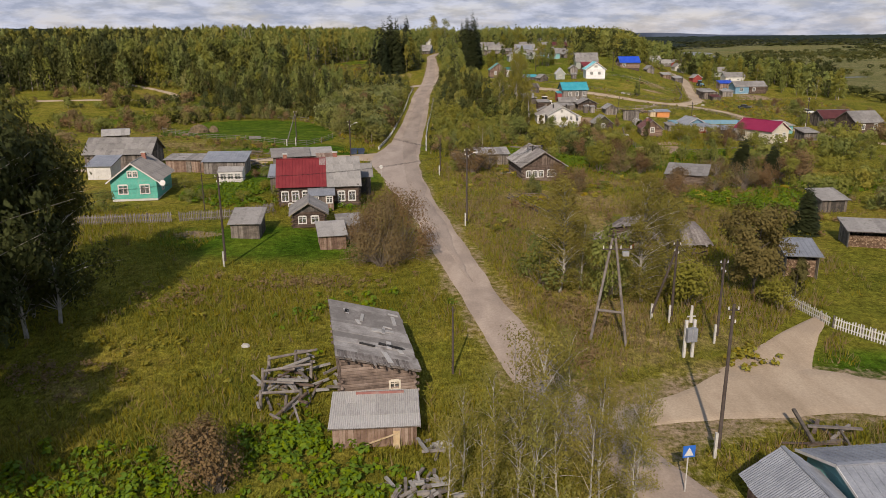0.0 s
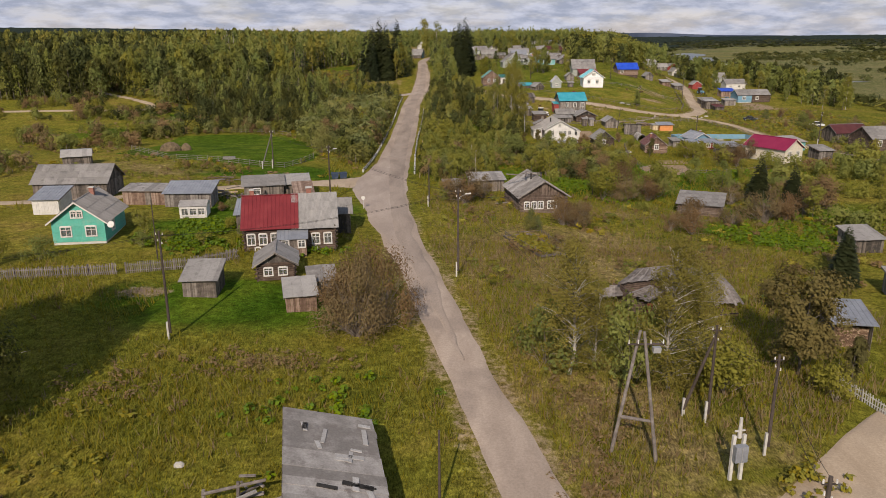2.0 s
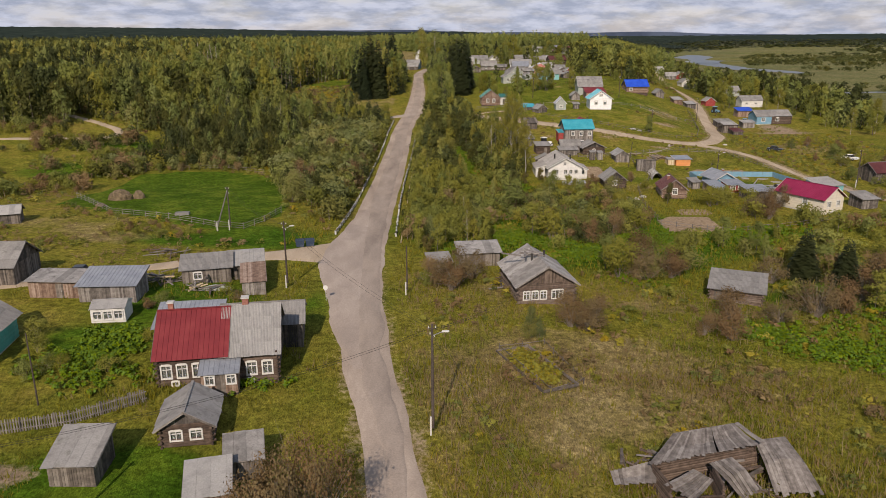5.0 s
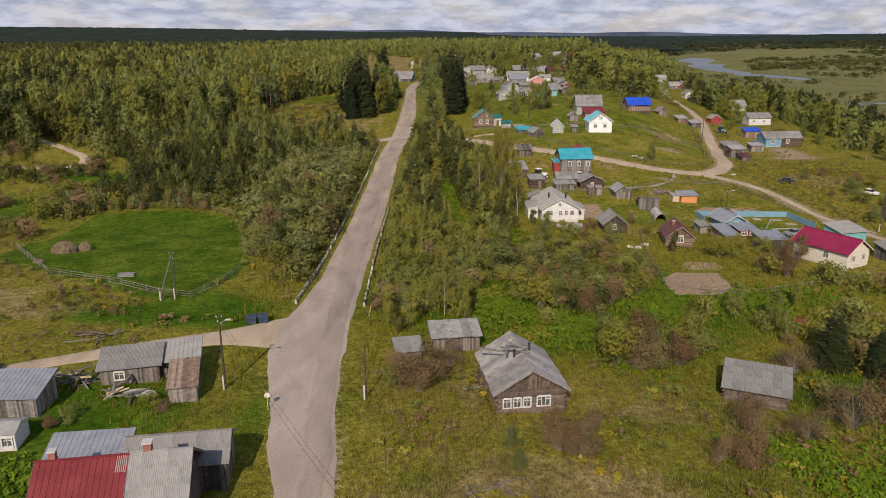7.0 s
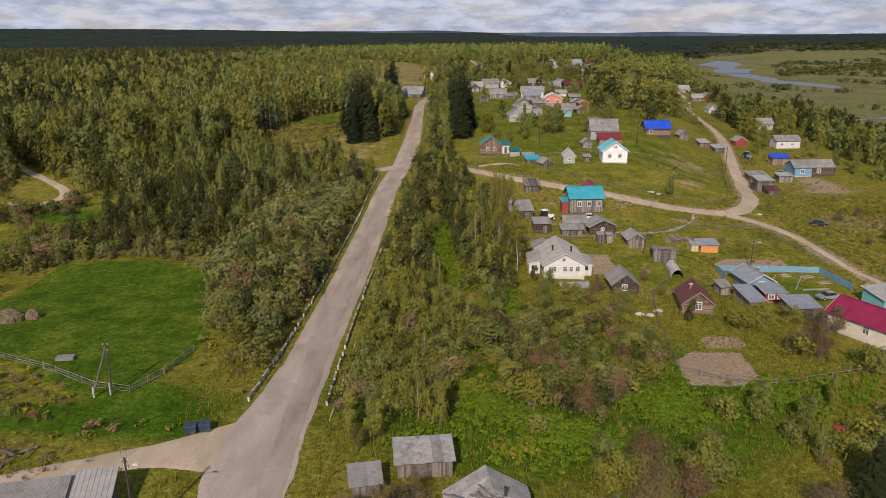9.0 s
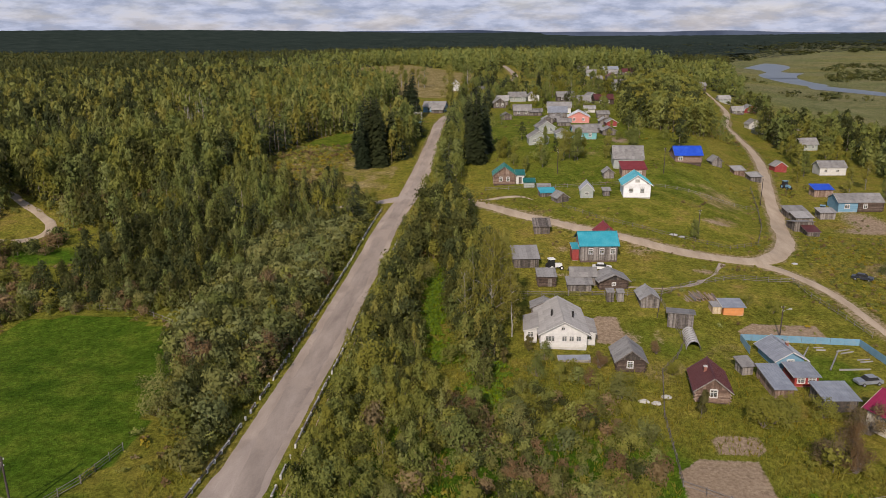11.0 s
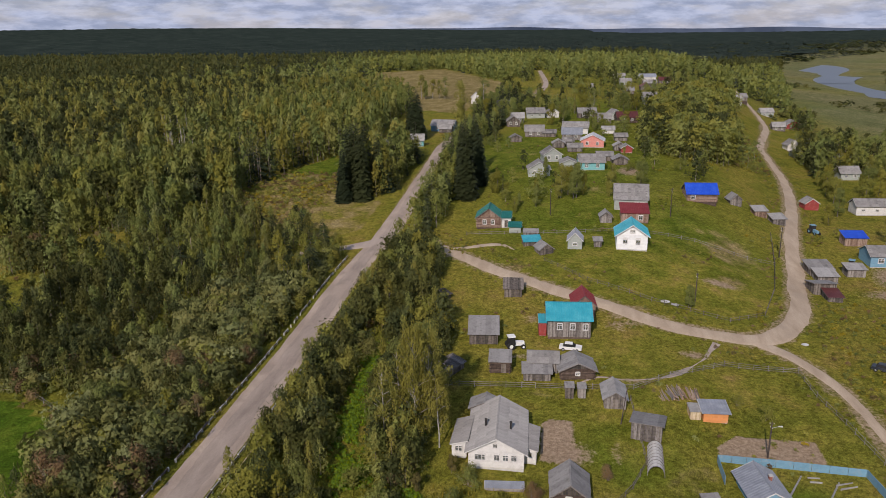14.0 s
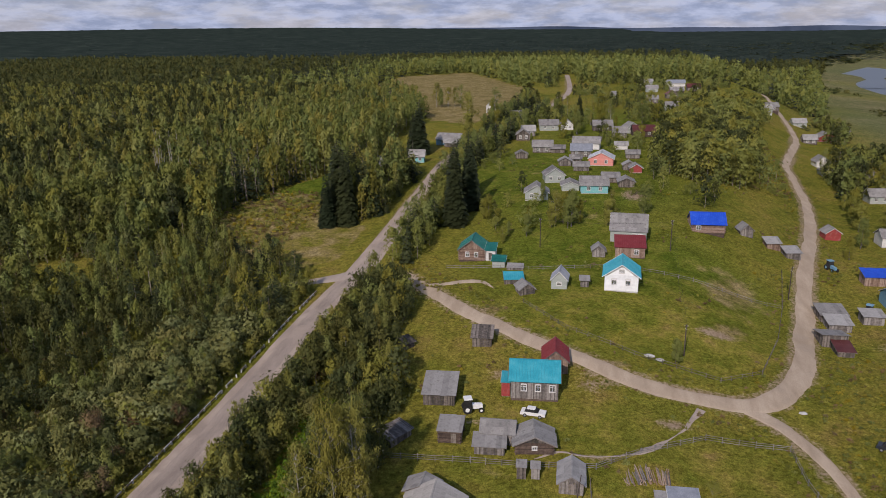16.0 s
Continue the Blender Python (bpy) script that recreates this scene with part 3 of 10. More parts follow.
def smooth_line(line, step=1.5, extra=None):
    """Points every step along a Catmull-Rom curve, with their left-hand normals and any extra value."""
    p = np.array(line, float)
    e = np.array(extra if extra is not None else [1.0] * len(line), float)
    q = np.vstack([2 * p[0] - p[1], p, 2 * p[-1] - p[-2]])
    out, ex = [], []
    for i in range(len(p) - 1):
        a, b, c, d = q[i:i + 4]
        k = max(2, int(np.hypot(*(c - b)) / step))
        for u in np.arange(k) / k:
            out.append(0.5 * (2 * b + (c - a) * u + (2 * a - 5 * b + 4 * c - d) * u * u + (3 * b - a - 3 * c + d) * u ** 3))
            ex.append(e[i] * (1 - u) + e[i + 1] * u)
    out.append(p[-1]); ex.append(e[-1])
    out = np.array(out)
    t = np.gradient(out, axis=0)
    t /= np.linalg.norm(t, axis=1)[:, None]
    return out, np.stack([-t[:, 1], t[:, 0]], 1), np.array(ex)


def ribbon(name, line, width, mat, lift, label, category, seed, ragged=0.35, across=8):
    """A road laid on the ground, slightly crowned, with ragged edges that dip under the grass."""
    rng = np.random.default_rng(seed)
    c, nrm, w = smooth_line(line, 1.2, width if isinstance(width, list) else [width] * len(line))
    k = len(c)
    def rag():
        r = np.convolve(rng.normal(0, 1, k + 8), np.ones(5) / 5, "same")[4:k + 4]
        return r * ragged
    left, right = w / 2 + rag(), w / 2 + rag()
    us = np.linspace(-1, 1, across + 1)
    v = []
    for u in us:
        half = np.where(u < 0, right, left)
        xy = c + nrm * (u * half)[:, None]
        edge = 1 - u * u
        z = terrain(xy[:, 0], xy[:, 1]) + lift * (0.35 + 0.65 * edge) - (0.25 if abs(u) == 1 else 0)
        v.append(np.column_stack([xy, z]))
    v = np.concatenate(v)
    f = []
    for a in range(across):
        i = np.arange(k - 1)
        f.append(np.column_stack([a * k + i, a * k + i + 1, (a + 1) * k + i + 1, (a + 1) * k + i])[:, ::-1])
    me = big_mesh(name, v, np.concatenate(f), mat, True)
    ob = new(name, me)
    return tagged(ob, label, category, kind="structure")


def build_ground():
    xs = axis(-4200, -90, 130, 4200, 2.0, 1.045)
    ys = axis(-600, 16, 320, 4700, 2.0, 1.035)
    X, Y = np.meshgrid(xs, ys)
    Z = terrain(X, Y)
    # far low ridges
    Z = Z + far_rise(X, Y)
    nx, ny = len(xs), len(ys)
    i, j = np.meshgrid(np.arange(nx - 1), np.arange(ny - 1))
    a = (j * nx + i).ravel()
    me = big_mesh("ground", np.column_stack([X.ravel(), Y.ravel(), Z.ravel()]), np.column_stack([a, a + 1, a + nx + 1, a + nx]), M["ground"], True)
    zone = np.zeros((nx * ny, 4), np.float32)
    zone[:, 3] = 1
    x, y = X.ravel(), Y.ravel()
    g = lambda cx, cy, rx, ry: np.exp(-((x - cx) / rx) ** 2 - ((y - cy) / ry) ** 2)
    lush = inside(x, y, PASTURE) * 1.0
    lush = np.maximum(lush, 0.75 * g(-25, 150, 14, 9))
    lush = np.maximum(lush, 0.9 * g(-20, 82, 16, 9) + 0.8 * g(-32, 108, 9, 7) + 0.6 * g(-12, 118, 4, 12))
    lush = np.maximum(lush, 0.5 * g(-25, 62, 9, 10) + 0.7 * g(-16, 40, 9, 9) + 0.3 * g(-5, 62, 10, 14))
    lush = np.maximum(lush, 0.75 * g(48, 238, 18, 8) + 0.7 * g(66, 228, 14, 7) + 0.75 * g(52, 212, 12, 14))
    lush = np.maximum(lush, 0.85 * g(62, 270, 30, 16) + 0.8 * g(60, 300, 44, 26) + 1.0 * g(40, 385, 46, 60) + 0.7 * g(60, 520, 60, 80))
    lush = np.maximum(lush, 0.8 * g(74, 200, 9, 9) + 0.7 * g(34, 52, 10, 7) + 0.5 * g(13, 34, 8, 6))
    lush = np.maximum(lush, 0.75 * g(58, 130, 26, 10) + 0.7 * g(34, 165, 20, 5) + 1.0 * inside(x, y, CLEARING) * (y > 352))
    lush = np.maximum(lush, 0.95 * g(26, 158, 38, 26))
    lush = np.maximum(lush, 0.8 * g(-28, 120, 15, 12) + 0.85 * g(-34, 146, 15, 5) + 0.6 * g(-20, 146, 6, 4))
    lush = np.maximum(lush, 0.75 * g(-85, 215, 22, 14) + 0.75 * g(-85, 243, 20, 8))
    dry = 0.62 * g(17, 60, 15, 14) + 0.8 * g(12, 100, 14, 16) + 0.6 * g(28, 104, 16, 10) + 0.5 * g(-60, 155, 26, 12) + 0.35 * g(-45, 146, 10, 4) + 0.5 * g(-12, 70, 9, 3) + 0.55 * g(-28, 48, 7, 4)
    dry = np.maximum(dry, 0.8 * inside(x, y, BIGFIELD) + 0.5 * inside(x, y, CLEARING) * (y < 360))
    dry = np.maximum(dry, 0.75 * g(78, 277, 6, 2.4) + 0.7 * g(30, 276, 9, 3) + 0.65 * g(54, 258, 9, 2.2) + 0.5 * g(48, 196, 9, 8) + 0.5 * g(60, 205, 6, 9) + 0.45 * g(36, 224, 12, 4) + 0.5 * g(100, 236, 10, 12) + 0.4 * g(50, 336, 18, 8) + 0.45 * g(34, 395, 14, 10))
    dry = np.maximum(dry, 0.6 * g(30, 123, 11, 5) + 0.55 * g(10, 127, 5, 7) + 0.55 * g(48, 132, 8, 6))
    dry = np.maximum(dry, 0.7 * g(81, 280, 5, 3) + 0.5 * g(112, 480, 14, 60))
    dry = np.maximum(dry, 0.75 * g(110, 245, 14, 10) + 0.6 * g(84, 300, 10, 16) + 0.5 * g(10, 64, 4, 9))
    dry = np.maximum(dry, 0.5 * sstep(190, 280, x) * (0.8 + 0.6 * np.sin(x / 140.0) * np.cos(y / 60.0)))
    soil = 1.5 * ((x > 45.4 + 0.06 * (y - 162)) & (x < 53.6 + 0.16 * (y - 162)) & (y > 162.2) & (y < 172.2)) + 1.3 * ((np.abs(x - 54.4) < 2.4) & (np.abs(y - 176.4) < 1.8)) + 1.5 * inside(x, y, [(64.6, 215.8), (78, 217.2), (79.2, 211.8), (65.2, 211.4)])
    soil = np.maximum(soil, 0.9 * g(-29.5, 84, 3.2, 2.0) + 0.8 * g(120, 283, 12, 5) + 0.75 * g(64, 362, 5, 9))
    soil = np.maximum(soil, 0.8 * g(77, 276, 5, 2.2) + 0.7 * g(43.5, 209, 4.0, 4.0) + 0.55 * g(53, 250, 5, 4) + 0.75 * g(66, 242, 4, 2.0))
    soil = np.maximum(soil, 1.2 * inside(x, y, [(38.4, 217), (42.8, 217.6), (42.6, 207), (38.4, 206.4)]) + 0.62 * g(54, 230, 4.5, 1.4) + 0.8 * g(122, 292, 7, 14) + 0.6 * g(49.6, 210, 0.9, 6) + 0.55 * g(36, 251, 3, 3) + 0.6 * g(35, 236.5, 5, 1.6))
    for ya in (207.5, 209.5, 211.5, 213.5, 215.5):
        soil = np.maximum(soil, 0.9 * g(44.2, ya, 1.0, 0.5))
    for line, half in ((SIDE, 3.0), (SOUTH, 2.4), (YARD, 4.5)):
        soil = np.maximum(soil, 0.55 * (1 - sstep(half * 0.8, half * 1.6, away(x, y, line))))
    soil = np.maximum(soil, 0.50 * (1 - sstep(2.6, 5.0, away(x, y, MAIN))))
    zone[:, 3] = np.maximum(sstep(190, 225, y) * (x > 0) * (1 - sstep(150, 185, x)) * (1 - 0.5 * sstep(262, 312, y)), np.maximum(0.75 * (1 - sstep(56, 84, y)) * (x < 5), np.maximum(0.12 * inside(x, y, PASTURE), 0.35 * inside(x, y, CLEARING) * (y > 350))))
    lush = np.maximum(lush, 0.42 * sstep(165, 230, x) * (0.8 + 0.6 * np.sin(x / 50.0) * np.cos(y / 70.0)))
    zone[:, 0], zone[:, 1], zone[:, 2] = np.clip(lush, 0, 1), np.clip(dry, 0, 1), np.clip(soil, 0, 1.6)
    at = me.color_attributes.new("zone", "FLOAT_COLOR", "POINT")
    at.data.foreach_set("color", zone.ravel())
    # how much of the haze-grey tone the river flats take
    flats = 0.85 * sstep(165, 230, x) * (1 - 0.4 * sstep(0.2, 0.9, np.sin(x / 61.0 + y / 90.0) * np.cos(y / 47.0)))
    me.attributes.new("flats", "FLOAT", "POINT").data.foreach_set("value", flats.astype(np.float32))
    tagged(new("ground", me), "rough grassland with mown meadows and bare soil patches", "ground", kind="structure")


build_ground()
ribbon("road", MAIN, MAIN_W, M["asphalt"], 0.10, "worn dusty asphalt road with broken gravel edges", "road", 1, 0.28)
ribbon("road_side", SIDE, [4.6, 4.6, 4.8, 5, 5, 5.2, 5.6, 6, 5.4, 4.8, 4.6, 4.4, 4, 4, 4, 4, 4, 4, 4], M["dirt"], 0.09, "pale sandy village road curving through grass", "road", 2, 0.5)
ribbon("road_south", SOUTH, [4.4, 3.0, 2.2, 2.0, 2.0, 2.0, 2.0], M["dirt"], 0.07, "narrow sandy track between grass banks", "road", 3, 0.4)
ribbon("road_west", WEST, [19, 12.5, 5.2, 4.4, 3.6, 3.2, 3.2, 3.2], M["dirt"], 0.07, "narrow sandy lane leaving the asphalt road", "road", 4, 0.4)
ribbon("road_apron", APRON, [2.6, 4.9, 6.4, 8.8, 11.5, 11.5, 9.4, 8.9, 6.5], M["apron"], 0.115, "sandy apron where the lane meets the asphalt", "road", 9, 0.4)
LANE = [(2.9, 70), (0.9, 80), (-1.0, 92), (-3.4, 104), (-4.7, 116), (-6, 129.9), (-7.2, 149.8), (-7.9, 169.8), (-8.0, 195), (-7.9, 225), (-7.9, 250), (-7.6, 272), (-6.3, 290), (-5.2, 302), (-4.8, 330), (-5.2, 360), (-6.0, 390)]
ribbon("road_lane", LANE, [0.3, 1.6, 2.8, 3.4, 3.6, 3.8, 4.4, 4.8, 4.8, 4.8, 4.6, 4.4, 4.0, 3.6, 3.6, 3.2, 2.6], M["tarmac"], 0.145, "grey worn tarmac lane of the dusty road", "road", 10, 0.45)
ribbon("road_spur", SPUR, [2.6, 3.4, 4.8, 7.5], M["apron"], 0.17, "short asphalt spur into the wood", "road", 5, 0.3)
ribbon("road_yard", YARD, [4, 3.4, 6.0, 9.4, 9.6, 8.5, 8, 6], M["dirt"], 0.07, "wide sandy turning place beside the road", "road", 6, 0.6)
ribbon("road_gate", GATE, [9.5, 5.8, 3.4, 1.6], M["dirt"], 0.06, "sandy drive leading to a picket fence", "road", 7, 0.4)
ribbon("road_track", LTRACK, 3.2, M["dirt"], 0.07, "sandy forest track", "road", 8, 0.4)


def water(name, line, width, label):
    c, nrm, w = smooth_line(line, 12, width)
    lift = 0.08
    a, b = c + nrm * (w / 2)[:, None], c - nrm * (w / 2)[:, None]
    k = len(c)
    z = terrain(c[:, 0], c[:, 1]) + lift
    v = np.concatenate([np.column_stack([a, z]), np.column_stack([b, z])])
    i = np.arange(k - 1)
    tagged(new(name, big_mesh(name, v, np.column_stack([i, k + i, k + i + 1, i + 1]), M["water"], True)), label, "river", kind="structure")


water("water", [(322, 985), (338, 1055), (372, 1130), (430, 1250), (530, 1420), (625, 1540), (720, 1650), (900, 1800), (1300, 2150), (1900, 2600)], [70, 88, 92, 96, 110, 120, 130, 150, 200, 250], "calm grey river winding through the flats")
water("water_arm", [(326, 1010), (322, 930), (334, 858), (347, 795), (349, 735)], [70, 58, 50, 36, 6], "calm river arm behind a grassy spit")
water("water_pool", [(200, 468), (222, 484), (240, 493)], [4, 11, 6], "small oxbow pool in the meadow")
water("water_pool", [(246, 502), (262, 508), (290, 512)], [5, 12, 8], "small pool in the wet meadow")

ribbon("path_meadow", [(71.1, 248), (69.5, 244.8), (66.3, 239.5), (61.4, 234), (56.9, 231.3), (52.6, 230.1), (48.1, 230.5), (44.6, 227.9)], [2.2, 1.3, 0.6, 0.45, 0.45, 0.45, 0.45, 0.3], M["apron"], 0.05, "trodden sandy footpath through the meadow", "path", 21, 0.7)
ribbon("path_spur", [(13.5, 288.5), (17.9, 289.6), (22.8, 291.0), (27.2, 290.4), (30.5, 287.0)], [2.6, 2.2, 2.0, 1.6, 0.8], M["dirt"], 0.05, "short sandy drive to a small house", "path", 22, 0.6)


# ---- buildings ----
def spans(lo, hi, cuts):
    """What is left of lo..hi without the cuts."""
    out, at = [], lo
    for a, b in sorted(cuts):
        if a > at:
            out.append((at, min(a, hi)))
        at = max(at, b)
    if at < hi:
        out.append((at, hi))
    return [(a, b) for a, b in out if b - a > 0.02]


def wall_pieces(g, m, length, z0, z1, style, holes, rng, top=None, thick=0.16):
    """One wall in the plane of m (x along, -y outward): log courses, boards on end, or plain siding with openings cut through.
    top: for gables, the height of the wall over u."""
    if style == "log":
        zc, h = z0, 0.24
        while zc < z1 - 0.03:
            ze = min(zc + h, z1)
            cut = [(a, b) for a, b, c, d in holes if c < (zc + ze) / 2 < d]
            for a, b in spans(0, length, cut):
                if top:
                    ok = [u for u in np.linspace(a, b, 40) if top(u) >= ze]
                    if not ok:
                        continue
                    a, b = ok[0], ok[-1]
                j = rng.uniform(-0.015, 0.015)
                prof = [(-0.015 + j, zc), (-0.075 + j, zc + 0.05), (-0.075 + j, ze - 0.05), (-0.015 + j, ze - 0.005), (thick, ze - 0.005), (thick, zc)]
                g.add([m @ Vector((a, q, z)) for q, z in prof] + [m @ Vector((b, q, z)) for q, z in prof],
                      [(i, (i + 1) % 6, 6 + (i + 1) % 6, 6 + i)[::-1] for i in range(6)] + [(0, 1, 2, 3, 4, 5), (11, 10, 9, 8, 7, 6)])
            zc = ze
        return
    if style == "board":
        u = 0.0
        while u < length - 0.02:
            w = min(rng.uniform(0.14, 0.24), length - u)
            zt = z1 if not top else max(z0 + 0.02, top(u + w / 2))
            cut = [(c, d) for a, b, c, d in holes if a < u + w / 2 < b]
            j = rng.uniform(0, 0.03)
            for a, b in spans(z0 + rng.uniform(-0.03, 0.03), zt, cut):
                g.hexa([m @ Vector(p) for p in ((u, -j, a), (u + w - 0.012, -j, a), (u + w - 0.012, 0.03 - j, a), (u, 0.03 - j, a),
                                                (u, -j, b), (u + w - 0.012, -j, b), (u + w - 0.012, 0.03 - j, b), (u, 0.03 - j, b))])
            u += w
        return
    # siding: lapped horizontal boards
    zc, h = z0, 0.22 if style == "siding" else 0.6
    while zc < z1 - 0.02:
        ze = min(zc + h, z1)
        cut = [(a, b) for a, b, c, d in holes if c < (zc + ze) / 2 < d]
        for a, b in spans(0, length, cut):
            if top:
                ok = [u for u in np.linspace(a, b, 60) if top(u) >= ze]
                if not ok:
                    continue
                a, b = ok[0], ok[-1]
            g.hexa([m @ Vector(p) for p in ((a, -0.03, zc), (b, -0.03, zc), (b, thick, zc), (a, thick, zc), (a, -0.005, ze), (b, -0.005, ze), (b, thick, ze), (a, thick, ze))])
        zc = ze


def add_window(root, m, u, z, w, h, casing, rng, bars=1):
    """A window in the wall plane m: casing, sash bars, sill, panes."""
    fr = Geo()
    c = 0.13
    P = lambda a, b, y0, y1, c0, c1: fr.hexa([m @ Vector(p) for p in ((a, y0, c0), (b, y0, c0), (b, y1, c0), (a, y1, c0), (a, y0, c1), (b, y0, c1), (b, y1, c1), (a, y1, c1))])
    P(u - w / 2 - c, u - w / 2, -0.12, 0.06, z - c, z + h + c)
    P(u + w / 2, u + w / 2 + c, -0.12, 0.06, z - c, z + h + c)
    P(u - w / 2, u + w / 2, -0.118, 0.06, z + h, z + h + c * 1.5)
    P(u - w / 2, u + w / 2, -0.118, 0.06, z - c, z)
    win = part("window", fr, casing, root, "window with painted wooden casing")
    sash = Geo()
    Q = lambda a, b, c0, c1: sash.hexa([m @ Vector(p) for p in ((a, -0.04, c0), (b, -0.04, c0), (b, 0.03, c0), (a, 0.03, c0), (a, -0.04, c1), (b, -0.04, c1), (b, 0.03, c1), (a, 0.03, c1))])
    for k in range(1, bars + 1):
        uu = u - w / 2 + w * k / (bars + 1)
        Q(uu - 0.03, uu + 0.03, z, z + h)
    Q(u - w / 2, u - 0.031 if bars == 1 else u - w / 2 + w / (bars + 1) - 0.031, z + h * 0.66, z + h * 0.66 + 0.05)
    Q(u + 0.031 if bars == 1 else u + w / 2 - w / (bars + 1) + 0.031, u + w / 2, z + h * 0.66, z + h * 0.66 + 0.05)
    part("sash", sash, casing, win)
    pane = Geo()
    pane.hexa([m @ Vector(p) for p in ((u - w / 2, 0.035, z), (u + w / 2, 0.035, z), (u + w / 2, 0.045, z), (u - w / 2, 0.045, z),
                                       (u - w / 2, 0.035, z + h), (u + w / 2, 0.035, z + h), (u + w / 2, 0.045, z + h), (u - w / 2, 0.045, z + h))])
    part("pane", pane, M["glass"], win)


SHEETS = {}


def sheet_mesh(mat, length, wide=1.05):
    """One corrugated roofing sheet: x across the waves, y up the slope."""
    key = (mat.name, round(length, 2), wide)
    if key not in SHEETS:
        g, n = Geo(), 14
        pts = []
        for k in range(n + 1):
            z = 0.035 if k % 2 else 0.0
            pts += [(wide * k / n - wide / 2, 0, z + 0.012), (wide * k / n - wide / 2, length, z)]
        g.add(pts, [(2 * k, 2 * k + 2, 2 * k + 3, 2 * k + 1) for k in range(n)])
        o = len(pts)
        g.add([(-wide / 2, 0, -0.01), (wide / 2, 0, -0.01)], [])
        SHEETS[key] = g.mesh("roof_sheet", mat)
    return SHEETS[key]


def slope(root, name, p0, along, up, length, run, mat, style, rng, parts):
    """One roof slope: p0 its lower left corner, along the eave, up the slope."""
    along, up = Vector(along).normalized(), Vector(up).normalized()
    nrm = along.cross(up).normalized()
    p0 = Vector(p0)
    g = Geo()
    P = lambda a, b, c: p0 + along * a + up * b + nrm * c
    t = 0.05
    base = M["board_grey"] if style in ("sheets", "felt", "planks") else mat
    if style == "metal":
        k = max(2, int(length / 0.45))
        prof = []
        for i in range(k):
            a = i * length / k
            prof += [(a, 0.0), (a + length / k - 0.07, 0.0), (a + length / k - 0.055, 0.04), (a + length / k - 0.015, 0.04)]
        prof += [(length, 0.0), (length, -t), (0.0, -t)]
        n = len(prof)
        g.add([P(a, 0, c) for a, c in prof] + [P(a, run, c) for a, c in prof], [(i, (i + 1) % n, n + (i + 1) % n, n + i) for i in range(n)])
        g.add([P(0, 0, -t), P(length, 0, -t), P(length, 0, 0), P(0, 0, 0)], [(0, 1, 2, 3)])
    else:
        g.hexa([P(0, 0, -t), P(length, 0, -t), P(length, run, -t), P(0, run, -t), P(0, 0, 0), P(length, 0, 0), P(length, run, 0), P(0, run, 0)])
    rf = part(name, g, base, root)
    if style == "sheets":
        n, rows = max(1, round(length / 1.0)), max(1, round(run / 1.55))
        wide, ln = length / n, run / rows
        rot = Matrix((along, up, nrm)).transposed().to_4x4()
        if parts:
            me = sheet_mesh(mat, ln + 0.12, round(wide + 0.05, 2))
            for r in range(rows):
                for i in range(n):
                    ob = new("roof_sheet", me)
                    ob.parent = rf
                    ob.matrix_local = Matrix.Translation(P((i + 0.5) * wide, r * ln - 0.05 + rng.uniform(-0.03, 0.03), 0.02 + 0.02 * r)) @ rot @ pose(0, 0, 0, rng.uniform(-0.3, 0.3), 0, rng.uniform(-0.6, 0.6))
        else:
            sg = Geo()
            for r in range(rows):
                for i in range(n):
                    a0, a1, b0, b1, c = i * wide, (i + 1) * wide + 0.02, r * ln - 0.05, (r + 1) * ln + 0.05, 0.012 + rng.uniform(0, 0.012)
                    sg.hexa([P(a0, b0, c), P(a1, b0, c), P(a1, b1, c - 0.008), P(a0, b1, c - 0.008), P(a0, b0, c + 0.03), P(a1, b0, c + 0.03), P(a1, b1, c + 0.01), P(a0, b1, c + 0.01)])
            part("sheeting", sg, mat, rf, kind="stuff")
    elif style in ("planks", "felt"):
        sg, a = Geo(), 0.0
        w0 = 0.2 if style == "planks" else 0.95
        while a < length - 0.05:
            w = min(length - a, w0 * rng.uniform(0.8, 1.2))
            c, lo, hi = rng.uniform(0.005, 0.03), rng.uniform(-0.1, 0.06), run + rng.uniform(-0.06, 0.02)
            sg.hexa([P(a, lo, c), P(a + w - 0.01, lo, c + rng.uniform(-.004, .01)), P(a + w - 0.01, hi, c), P(a, hi, c), P(a, lo, c + 0.025), P(a + w - 0.01, lo, c + 0.03), P(a + w - 0.01, hi, c + 0.025), P(a, hi, c + 0.025)])
            a += w
        part("sheeting", sg, mat, rf, kind="stuff")
    return rf


